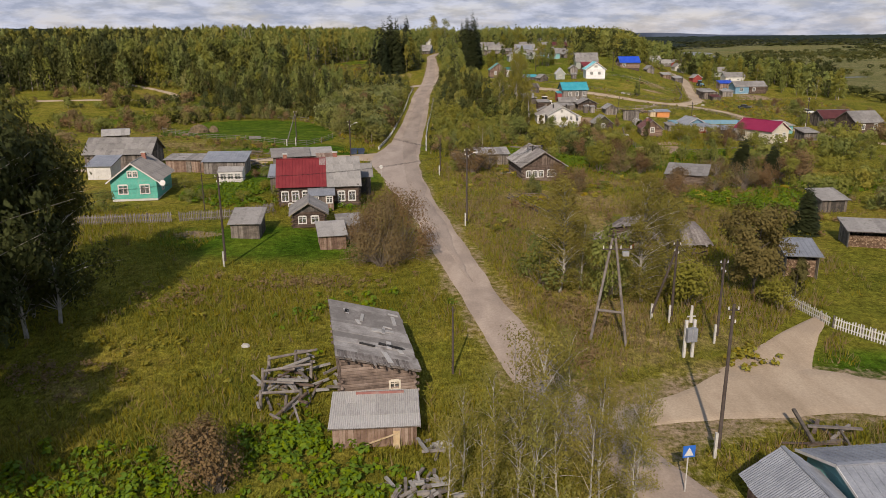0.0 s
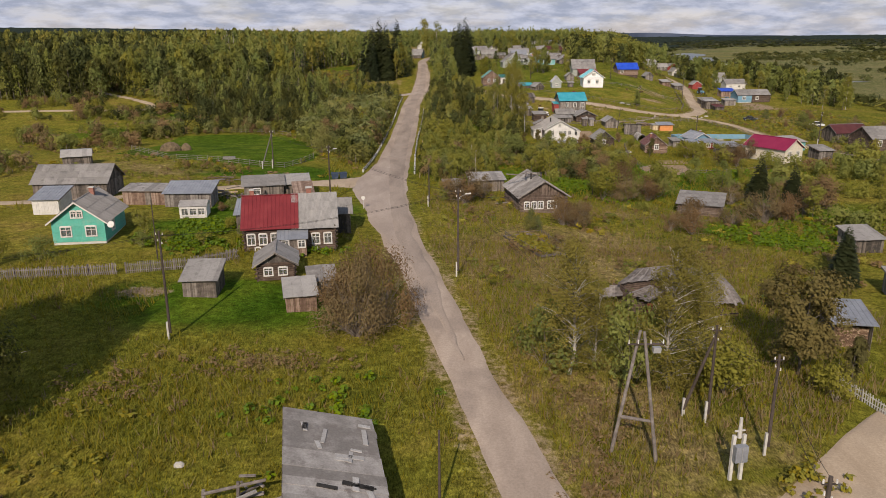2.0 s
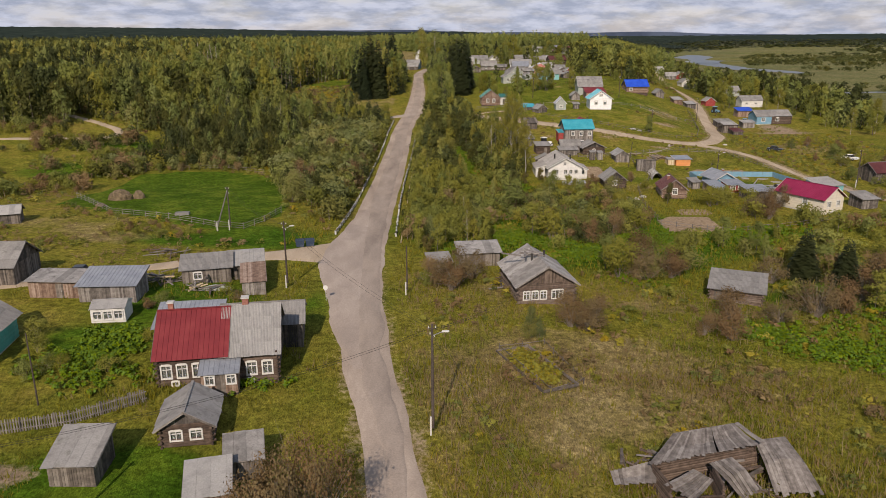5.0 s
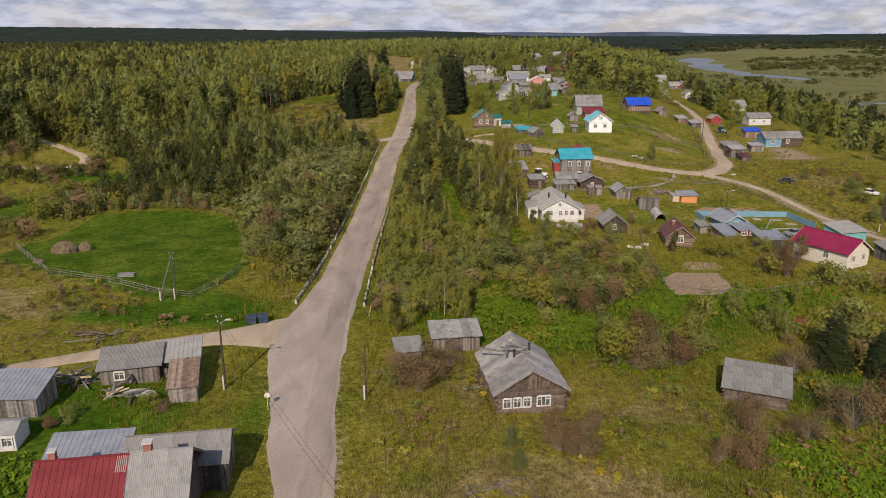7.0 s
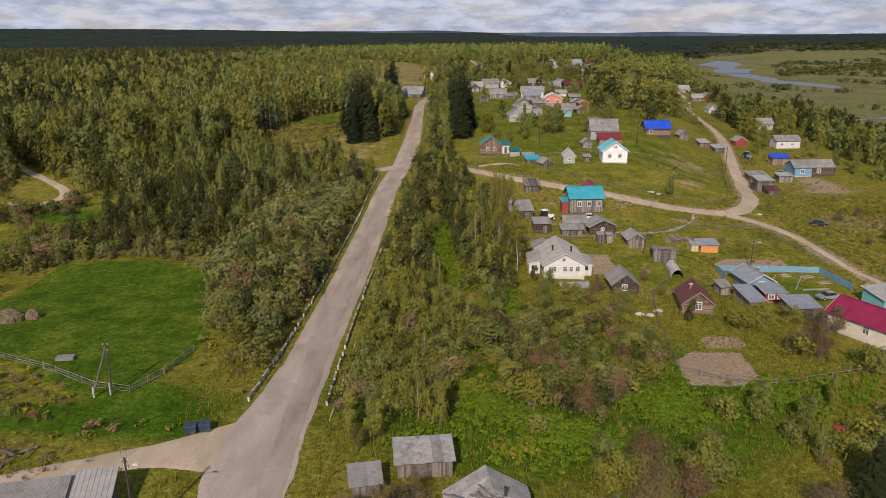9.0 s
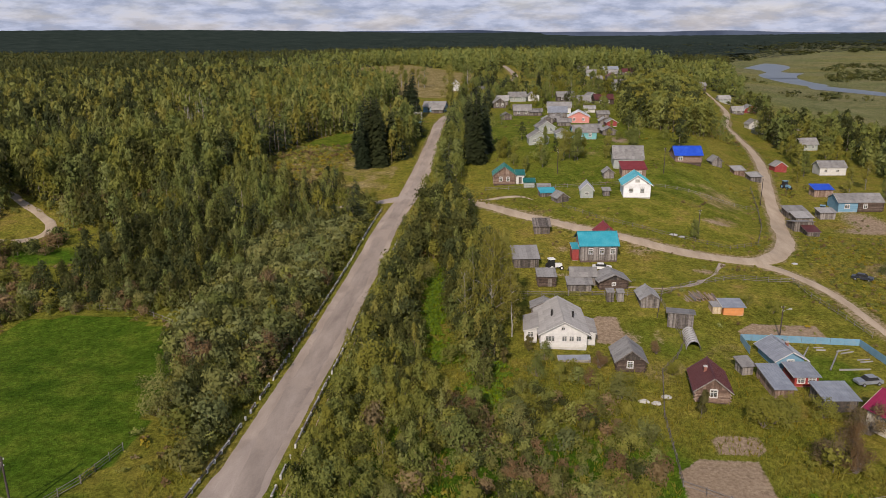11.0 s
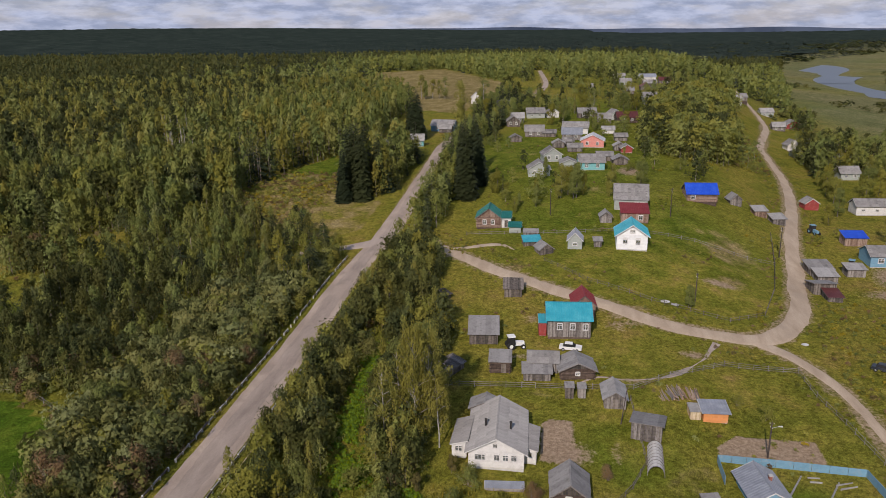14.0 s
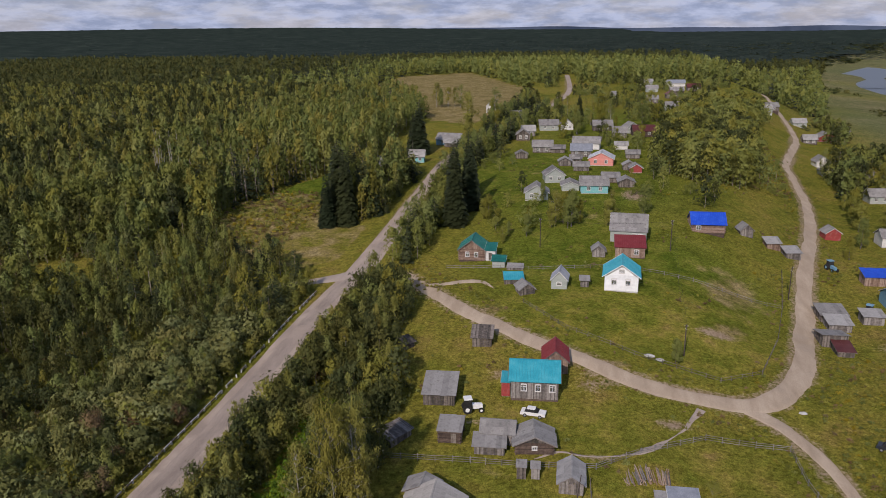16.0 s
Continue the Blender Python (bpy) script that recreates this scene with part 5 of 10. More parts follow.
# ---- round the turquoise-roofed house ----
building("house", "grey plank house with turquoise metal roof", "house", 43.2, 243.6, 4, 8.0, 7.0, 3.9, 2.1, "x", "board", "board_grey", "metal", "roof_teal", plinth=0.35, over=0.45,
         wins=(("f", 2.2, 1.9, 0.8, 1.1), ("f", 4.6, 1.9, 0.8, 1.1), ("f", 7.0, 1.9, 0.8, 1.1)), seed=53)
building("porch", "red painted entrance porch with turquoise roof", "porch", 38.2, 244.4, 4, 1.4, 3.2, 2.7, 0.5, "up", "siding", "red_wall", "metal", "roof_teal", plinth=0.1, over=0.15, seed=54)
building("annex", "yard building with dark red gabled roof", "shed", 46.2, 252.4, 4, 4.4, 6.0, 2.6, 1.9, "y", "board", "board_brown", "metal", "roof_red", plinth=0.0, over=0.35, seed=55)
building("barn", "grey plank barn with one wide sloping roof", "barn", 27.3, 240.2, 5, 5.3, 6.2, 2.1, 1.1, "up", "board", "board_dark", "felt", "slate", plinth=0.0, over=0.35, seed=56)
building("shed", "small log shed with flat felt roof", "shed", 31.2, 229.9, 3, 3.4, 3.6, 2.2, 0.5, "up", "log", "log_dark", "felt", "slate", plinth=0.05, over=0.35, doors=(("f", 2.3, 0.8, 1.7),), seed=57)
building("shed", "grey shed with corrugated roof", "shed", 38.6, 230.7, 2, 5.0, 3.4, 2.2, 1.2, "x", "board", "board_grey", "sheets", "slate", plinth=0.0, seed=58)
building("shed", "low grey lean-to shed", "shed", 37.7, 228, 4, 4.6, 2.6, 1.5, 0.6, "up", "board", "board_grey", "felt", "slate", plinth=0.0, seed=59)
building("bathhouse", "log bathhouse with wide grey gable roof", "bathhouse", 44.5, 229.1, 8, 5.6, 4.4, 2.0, 1.3, "y", "log", "log_dark", "felt", "slate", gablemat="board_dark", plinth=0.1, over=0.6, wins=(("f", 2.8, 0.9, 0.6, 0.5),), seed=60)
building("shed", "grey plank shed with rough plank roof beside the sandy road", "shed", 31.6, 260.4, 4, 3.7, 3.6, 2.0, 1.0, "up", "board", "board_dark", "planks", "board_dark", plinth=0.0, seed=61)
building("shed", "collapsed plank shed among roadside trees", "shed", 23.6, 229.1, 60, 4.6, 2.6, 1.5, 0.6, "up", "board", "board_dark", "planks", "board_grey", plinth=0.0, seed=62)
building("shed", "old plank shed at the edge of the thicket", "shed", 17.3, 258.5, 50, 3.0, 2.2, 1.4, 0.5, "up", "board", "board_dark", "planks", "board_dark", plinth=0.0, seed=63)

# ---- the hill village ----
building("house", "white rendered house with turquoise gable roof", "house", 58.4, 287.3, -2, 7.2, 7.5, 4.0, 2.5, "y", "plain", "bright_white", "metal", "roof_teal", plinth=0.4, over=0.6, barge="bright_white",
         wins=(("f", 2.0, 1.9, 0.9, 1.2), ("f", 5.0, 1.9, 0.9, 1.2), ("f", 3.3, 4.5, 0.4, 0.7), ("f", 3.9, 4.5, 0.4, 0.7)), seed=64)
building("barn", "large grey barn with high corrugated roof", "barn", 60.8, 318.2, -3, 9.0, 9.0, 3.2, 3.4, "x", "siding", "greygreen", "sheets", "slate", plinth=0.2, wins=(("f", 6.0, 1.2, 1.0, 1.1), ("f", 7.6, 1.2, 1.0, 1.1)), seed=65)
building("house", "low house with dark red metal roof", "house", 61.0, 308.2, 0, 7.0, 6.0, 2.8, 1.3, "up", "board", "board_brown", "metal", "roof_red", plinth=0.2, wins=(("f", 5.0, 1.0, 1.0, 1.1),), seed=66)
building("house", "brown log cottage with dark green metal roof", "house", 22.3, 304.0, 2, 6.4, 7.0, 3.2, 2.4, "y", "log", "board_brown", "metal", "roof_green", gablemat="board_brown", plinth=0.3, over=0.5, wins=(("f", 2.1, 1.3, 0.8, 1.1), ("f", 4.3, 1.3, 0.8, 1.1)), seed=67)
building("porch", "white porch with bright green roof", "porch", 27.0, 304.2, 2, 2.4, 4.2, 2.8, 0.8, "up", "siding", "white", "metal", "roof_green", plinth=0.2, over=0.3, doors=(("f", 1.2, 0.9, 2.0),), seed=68)
building("shed", "small green-roofed shed beside the cottage", "shed", 29.6, 299.9, 2, 3.0, 2.6, 1.8, 0.6, "up", "siding", "greygreen", "metal", "roof_green", plinth=0.0, seed=69)
building("cold_frame", "low grey cold frame", "cold frame", 33.8, 298.2, 2, 3.9, 2.4, 0.7, 0.4, "up", "board", "board_grey", "metal", "slate_light", plinth=0.0, over=0.1, seed=70)
building("shed", "low shed with turquoise roof on the bank", "shed", 34.6, 289.6, 12, 4.4, 3.2, 1.2, 0.8, "up", "board", "board_dark", "metal", "roof_teal", plinth=0.0, over=0.2, seed=71)
building("shed", "grey plank shed with sloping roof on the bank", "shed", 38.2, 283.6, 24, 3.4, 3.6, 1.5, 1.2, "y", "board", "board_dark", "felt", "slate", plinth=0.0, seed=72)
building("hut", "small grey gabled hut with a window", "hut", 44.9, 287.0, -2, 3.4, 4.4, 2.4, 1.8, "y", "siding", "greygreen", "metal", "zinc", plinth=0.1, wins=(("f", 1.7, 1.0, 0.9, 0.6),), seed=73)
building("toilet", "tiny grey plank hut in the meadow", "toilet", 50.5, 288.7, 3, 1.7, 1.8, 1.6, 0.4, "up", "board", "board_grey", "felt", "slate", plinth=0.0, seed=74)
building("shed", "small grey gabled shed", "shed", 53.5, 307.4, 4, 3.0, 3.4, 1.8, 1.2, "y", "board", "board_grey", "felt", "slate", plinth=0.0, seed=75)
building("house", "brown log house with bright blue metal roof", "house", 82.3, 331.5, 2, 8.4, 7.0, 3.0, 2.3, "x", "log", "board_brown", "metal", "roof_blue", plinth=0.4, over=0.5, wins=(("f", 1.6, 1.3, 1.1, 1.1),), seed=76)
building("shed", "small grey gabled shed", "shed", 93.6, 338.6, 10, 3.4, 4.0, 1.9, 1.5, "y", "board", "board_grey", "felt", "slate", plinth=0.0, seed=77)
building("shed", "small brown shed with pale roof", "shed", 100.0, 334.6, 8, 3.6, 3.6, 1.9, 0.8, "up", "board", "board_brown", "felt", "slate_light", plinth=0.0, seed=78)
building("shed", "grey shed with pale roof at the bend", "shed", 104.3, 331.0, 10, 3.8, 3.6, 1.9, 0.8, "up", "board", "board_grey", "felt", "slate_light", plinth=0.0, seed=79)
building("shed", "grey plank shed with pale roof by the road", "shed", 104.7, 294.8, 4, 5.4, 5.0, 2.0, 0.8, "up", "board", "board_dark", "felt", "slate", plinth=0.0, seed=80)
building("shed", "grey plank shed with pale roof beside the sandy road", "shed", 104.8, 290.4, 4, 4.6, 4.0, 1.8, 0.7, "up", "board", "board_grey", "felt", "slate_light", plinth=0.0, seed=81)
building("shed", "dark plank shed with pale front roof", "shed", 101.1, 281.4, 2, 4.8, 5.2, 1.9, 1.0, "down", "board", "board_dark", "felt", "slate", plinth=0.0, seed=82)
building("shed", "dark brown lean-to shed", "shed", 102, 276.9, 2, 3.0, 4.0, 1.3, 0.6, "up", "board", "board_dark", "felt", "roof_brown", plinth=0.0, seed=83)
building("shed", "grey shed with pale flat roof", "shed", 112.9, 295.4, 2, 4.2, 3.4, 2.0, 0.5, "up", "board", "board_grey", "felt", "slate_light", plinth=0.0, seed=84)
building("house", "pale blue house half with grey roof", "house", 121.2, 302.4, 2, 5.4, 7.0, 3.0, 1.8, "x", "siding", "blue_wall", "sheets", "slate", plinth=0.2, wins=(("f", 2.4, 1.2, 1.2, 1.1),), seed=85)
building("house", "brown log house half with grey roof", "house", 127.6, 302.8, 2, 7.0, 7.0, 3.0, 1.8, "x", "log", "log_dark", "sheets", "slate", plinth=0.2, wins=(("f", 2.0, 1.2, 1.0, 1.1),), seed=86)
building("house", "low shed with bright blue metal roof", "house", 120.6, 318.0, 2, 5.6, 4.0, 2.4, 0.9, "up", "board", "board_brown", "metal", "roof_blue", plinth=0.0, seed=87)
building("house", "white long house with grey roof", "house", 137.2, 352, 2, 9.0, 6, 3.0, 1.8, "x", "plain", "white", "sheets", "slate", plinth=0.2, wins=(("f", 2.0, 1.2, 0.9, 1.0), ("f", 6, 1.2, 0.9, 1.0)), seed=88)
building("shed", "red painted hut with grey roof", "hut", 121.4, 357.5, 8, 4.4, 4.0, 2.4, 1.5, "y", "siding", "red_wall", "felt", "slate", plinth=0.0, seed=89)

# ---- far houses on the hill ----
FAR = ((53.7, 408.0, -4, 9.0, 8, "pink_wall", "zinc", "coral painted house with pale metal roof"), (47.6, 441, -4, 11, 7, "white", "slate", "white long house with grey roof"),
       (51.8, 362, 5, 8.4, 7, "teal_wall", "slate", "pale turquoise house with grey roof"), (44.2, 365, 5, 5.5, 6, "greygreen", "slate", "grey shed adjoining the turquoise house"),
       (34.4, 352.7, 5, 7, 6.5, "greygreen", "slate", "grey plank house with corrugated roof"), (38.6, 377, 12, 6.6, 6.5, "greygreen", "felt", "dark grey shed with sloping roof"),
       (-12.6, 447, -8, 10.5, 8, "blue_wall", "slate", "light blue house with grey roof"), (23, 420, 10, 4.5, 4, "board_dark", "felt", "dark plank shed with grey roof"),
       (30.2, 433, 4, 8, 4, "board_grey", "slate", "long grey shed with weathered roof"), (19.5, 461, 10, 6, 6, "board_dark", "slate", "grey log house with corrugated roof"),
       (29, 492, 8, 9, 7, "greygreen", "slate", "grey house with corrugated roof"), (37.5, 494, 6, 6, 7, "white", "slate", "white house with weathered grey roof"),
       (54.6, 492, 8, 9, 5, "board_dark", "slate", "low dark shed with grey roof"), (72.9, 474, 6, 9.5, 8, "log_dark", "roof_brown", "dark log house with brown roof"),
       (94.6, 571, 5, 9, 7, "greygreen", "slate", "grey house with corrugated roof"), (100, 642, 5, 8, 7, "board_dark", "roof_brown", "brown roofed log house"),
       (111, 740, 4, 14, 8, "white", "zinc", "white house with pale metal roof"), (-25, 395, 10, 6.6, 5, "white", "slate_light", "white shed under trees"),
       (-17.3, 409, 6, 5.8, 4, "teal_wall", "slate_light", "pale shed with light roof"), (62, 470, 6, 6, 5, "board_grey", "slate", "grey shed with corrugated roof"),
       (46, 425, 0, 8, 5, "board_grey", "zinc", "long grey yard building"), (62, 372, 4, 5, 5, "board_dark", "slate", "dark plank shed with weathered roof"), (66, 395, 5, 4, 4, "red_wall", "slate", "red gabled hut with grey roof"),
       (66, 423, 4, 5, 4, "board_grey", "slate", "small grey shed with weathered roof"), (157, 622, 8, 10, 7, "board_dark", "slate", "dark log house with grey roof"), (150, 600, 8, 7, 6, "greygreen", "slate_light", "grey house with pale roof"),
       (151, 480, 8, 6, 6, "white", "slate", "white gabled house with grey roof"), (148, 461, 6, 5.5, 5, "greygreen", "slate", "grey gabled shed with corrugated roof"), (163.5, 461, 5, 4.4, 4, "board_grey", "slate", "grey hut with weathered roof"),
       (151, 409, 5, 7, 6, "greygreen", "slate", "grey shed with corrugated roof"), (174, 560, 8, 8, 7, "red_wall", "slate", "red house with grey roof"), (188, 584, 8, 9, 7, "board_dark", "slate", "dark log house with weathered roof"),
       (172, 610, 8, 8, 6, "greygreen", "slate_light", "grey house with pale roof"), (162.5, 548, 6, 7, 4, "board_grey", "slate_light", "long grey shed with weathered roof"), (85, 610, 5, 7, 6, "board_dark", "slate", "grey log house with corrugated roof"),
       (60, 640, 5, 7, 6, "white", "slate", "white cottage with weathered roof"), (40.6, 406.6, 4, 4.6, 4, "board_grey", "slate_light", "grey plank shed with pale roof"), (44.4, 412.0, 4, 4.2, 3.6, "board_dark", "felt", "low dark shed with felt roof"), (46.8, 396.7, 2, 5.4, 3.6, "board_grey", "slate", "grey plank shed between the houses"), (57.0, 378.5, 3, 5.5, 4.5, "board_dark", "slate", "dark plank shed behind the turquoise house"), (63.8, 400.0, 4, 4.2, 4.0, "board_grey", "slate_light", "small grey shed with pale sheets"), (62.0, 441.4, 2, 5.0, 4, "white", "slate_light", "pale shed with light roof"), (68.4, 485.2, 20, 6.4, 6, "greygreen", "slate", "grey gabled house with weathered roof"), (20.6, 473.0, 8, 6.4, 5, "board_grey", "slate_light", "grey barn with pale roof"), (-10.6, 443.4, -8, 5.5, 3.0, "board_grey", "slate_light", "low lean-to beside the blue house"), (36.5, 432.4, 2, 5.4, 3.4, "board_dark", "felt", "low dark shed beside the garden"), (105.6, 672.0, 5, 9, 6, "board_dark", "felt", "dark shed with felt roof"), (92.4, 550.3, 4, 7.4, 7, "greygreen", "slate", "green-grey gabled house with pale roof"), (90.0, 752.0, 5, 9, 6, "greygreen", "slate_light", "grey cottage with pale roof"), (10, 530, 8, 7, 6, "board_dark", "slate", "dark log house with grey roof"),
       (120, 700, 5, 9, 6, "board_dark", "roof_brown", "dark shed with brown roof"), (90, 690, 5, 8, 6, "greygreen", "slate", "grey cottage with weathered roof"))
for k, (fx, fy, fr, fw, fd, wm, rm, lab) in enumerate(FAR):
    ln = fw > fd * 1.15
    building("house" if fw > 5.6 else "shed", lab, "house" if fw > 5.6 else "shed", fx, fy, fr, fw, fd, 2.8 if fw > 5.6 else 2.0, 2.2 if fw > 5.6 else 1.2, "x" if ln else "y", "board" if wm.startswith("board") else "log" if wm.startswith("log") else "siding", wm,
             "metal" if rm in ("zinc", "roof_brown") else "sheets", rm, plinth=0.2, over=0.45, wins=(("f", fw * 0.28, 1.1, 0.9, 1.1), ("f", fw * 0.72, 1.1, 0.9, 1.1)) if fw > 5.6 else (), seed=200 + k)
building("house", "tall white gabled building beside the road", "house", -9.2, 560.5, 6, 5.8, 6.0, 4.0, 2.8, "y", "siding", "white", "sheets", "slate_light", plinth=0.2, wins=(("f", 2.9, 1.6, 0.9, 1.3),), seed=261)


# ---- trees, bushes, grass ----
def unit(a):
    return a / np.maximum(np.linalg.norm(a, axis=1), 1e-6)[:, None]


def leaf_cloud(rng, centres, radii, n, size, quads=True, shell=(0.7, 1.05), lift=0.45, rand=0.22, axis=True, upright=False):
    """Leaf sprays on the outside of rounded clumps."""
    k = rng.choice(len(centres), n, p=(radii.prod(1) ** 0.667) / (radii.prod(1) ** 0.667).sum())
    d = unit(rng.normal(size=(n, 3)))
    p = centres[k] + d * radii[k] * rng.uniform(*shell, n)[:, None]
    axial = p * np.array([1.0, 1.0, 0.0])
    nr = unit(d * 0.55 + unit(axial) * (0.45 if axis else 0.0) + rng.normal(size=(n, 3)) * rand + np.array([0, 0, lift]))
    t = unit(np.cross(nr, rng.normal(size=(n, 3))))
    if upright:
        zz = np.array([0.0, 0.0, 1.0]) + rng.normal(size=(n, 3)) * 0.35
        t = unit(zz - nr * (zz * nr).sum(1)[:, None])
    b = np.cross(nr, t)
    s = (size * rng.uniform(0.6, 1.4, n))[:, None]
    if quads:
        v = np.stack([p - t * s, p - b * s * 0.62, p + t * s, p + b * s * 0.62], 1).reshape(-1, 3)
        return v, np.arange(4 * n).reshape(-1, 4)
    if upright:
        v = np.stack([p + t * s * 1.25, p - t * s * 0.75 - b * s * 0.72, p - t * s * 0.75 + b * s * 0.72], 1).reshape(-1, 3)
        return v, np.arange(3 * n).reshape(-1, 3)
    v = np.stack([p - t * s, p + t * s * 0.8 - b * s * 0.7, p + t * s * 0.5 + b * s * 0.9], 1).reshape(-1, 3)
    return v, np.arange(3 * n).reshape(-1, 3)


def lobes(rng, kind, h):
    """Clump centres and radii of a crown of height h."""
    if kind == "birch":
        n = 26
        z = h * rng.uniform(0.22, 0.97, n)
        r = h * 0.17 * np.sin(np.pi * np.clip((z / h - 0.12) / 0.95, 0.05, 1)) ** 0.8
        a = rng.uniform(0, 2 * np.pi, n)
        q = r * rng.uniform(0.2, 1.0, n)
        c = np.stack([q * np.cos(a), q * np.sin(a), z], 1)
        s = h * rng.uniform(0.045, 0.085, n)
        return c, np.stack([s, s, s * rng.uniform(1.1, 1.9, n)], 1)
    if kind == "tree":
        n = 18
        z = h * rng.uniform(0.25, 0.93, n)
        r = h * 0.26 * np.sin(np.pi * np.clip((z / h - 0.08) / 1.0, 0.05, 0.98)) ** 0.7
        a = rng.uniform(0, 2 * np.pi, n)
        q = r * rng.uniform(0.3, 0.9, n)
        c = np.stack([q * np.cos(a), q * np.sin(a), z], 1)
        s = h * rng.uniform(0.07, 0.13, n)
        return c, np.stack([s, s, s * rng.uniform(0.9, 1.4, n)], 1)
    if kind == "rowan":
        n = 34
        a, z = rng.uniform(0, 2 * np.pi, n), h * rng.uniform(0.22, 0.88, n)
        q = h * 0.42 * np.sqrt(np.clip(1 - ((z / h - 0.5) / 0.45) ** 2, 0.05, 1)) * rng.uniform(0.3, 0.95, n)
        s = h * rng.uniform(0.09, 0.15, n)
        return np.stack([q * np.cos(a), q * np.sin(a), z], 1), np.stack([s, s, s * rng.uniform(0.7, 1.1, n)], 1)
    if kind == "narrow":
        n = 26
        z = h * rng.uniform(0.12, 0.97, n)
        r = h * 0.175 * np.clip(1.12 - z / h, 0.06, 0.75) ** 0.6
        a = rng.uniform(0, 2 * np.pi, n)
        q = r * rng.uniform(0.2, 0.9, n)
        c = np.stack([q * np.cos(a), q * np.sin(a), z], 1)
        s = h * rng.uniform(0.055, 0.09, n)
        return c, np.stack([s, s, s * rng.uniform(1.3, 2.0, n)], 1)
    if kind == "bigbirch":
        n = 64
        z = h * rng.uniform(0.14, 0.98, n)
        r = h * 0.34 * np.sin(np.pi * np.clip((z / h - 0.02) / 1.02, 0.05, 0.97)) ** 0.65
        a = rng.uniform(0, 2 * np.pi, n)
        q = r * rng.uniform(0.2, 1.0, n)
        c = np.stack([q * np.cos(a), q * np.sin(a), z], 1)
        s = h * rng.uniform(0.045, 0.08, n)
        return c, np.stack([s, s, s * rng.uniform(1.2, 2.0, n)], 1)
    if kind == "veil":
        n = 130
        z = h * rng.uniform(0.05, 0.98, n)
        r = h * 0.17 * np.clip(1.15 - z / h, 0.08, 0.8) ** 0.55 * np.clip(z / h / 0.25, 0.5, 1)
        a = rng.uniform(0, 2 * np.pi, n)
        q = r * rng.uniform(0.15, 1.0, n)
        c = np.stack([q * np.cos(a), q * np.sin(a), z], 1)
        s = h * rng.uniform(0.024, 0.046, n)
        return c, np.stack([s, s, s * rng.uniform(1.5, 2.6, n)], 1)
    if kind == "young":
        n = 30
        z = h * rng.uniform(0.10, 0.98, n)
        r = h * 0.20 * np.clip(1.25 - z / h, 0.1, 1) ** 0.7
        a = rng.uniform(0, 2 * np.pi, n)
        q = r * rng.uniform(0.1, 1.0, n)
        c = np.stack([q * np.cos(a), q * np.sin(a), z], 1)
        s = h * rng.uniform(0.035, 0.07, n)
        return c, np.stack([s, s, s * rng.uniform(1.3, 2.2, n)], 1)
    # bush: wide from the ground
    n = 16
    a = rng.uniform(0, 2 * np.pi, n)
    z = h * rng.uniform(0.18, 0.82, n)
    q = h * 0.62 * np.sqrt(np.clip(1 - (z / h) ** 1.6, 0.05, 1)) * rng.uniform(0.15, 0.95, n)
    c = np.stack([q * np.cos(a), q * np.sin(a), z], 1)
    s = h * rng.uniform(0.15, 0.25, n)
    return c, np.stack([s, s, s * rng.uniform(0.8, 1.2, n)], 1)


def spruce_cloud(rng, h, tiers, per, quads=True):
    """Drooping boughs in whorls, long below and short above."""
    v, n = [], 0
    for k in range(tiers):
        f = k / (tiers - 1)
        z = h * (0.06 + 0.92 * f)
        r = h * 0.17 * (1 - f) ** 0.85 + 0.012 * h
        m = max(4, int(per * (1 - 0.65 * f)))
        a = rng.uniform(0, 2 * np.pi, m)
        l = r * rng.uniform(0.65, 1.15, m)
        d = np.stack([np.cos(a), np.sin(a), -rng.uniform(0.25, 0.6, m)], 1)
        o = np.stack([np.cos(a) * 0.02 * h, np.sin(a) * 0.02 * h, np.full(m, z) + rng.uniform(-0.02, 0.03, m) * h], 1)
        sd = np.stack([-np.sin(a), np.cos(a), rng.uniform(-0.35, 0.35, m)], 1)
        w = (l * rng.uniform(0.28, 0.45, m))[:, None]
        tip = o + d * l[:, None]
        midp = o + d * (l * 0.55)[:, None]
        if quads:
            v.append(np.stack([o, midp - sd * w, tip, midp + sd * w], 1).reshape(-1, 3))
        else:
            v.append(np.stack([o, tip - sd * w * 0.8, tip + sd * w * 0.8], 1).reshape(-1, 3))
        n += m
    v = np.concatenate(v)
    q = 4 if quads else 3
    return v, np.arange(len(v)).reshape(-1, q)


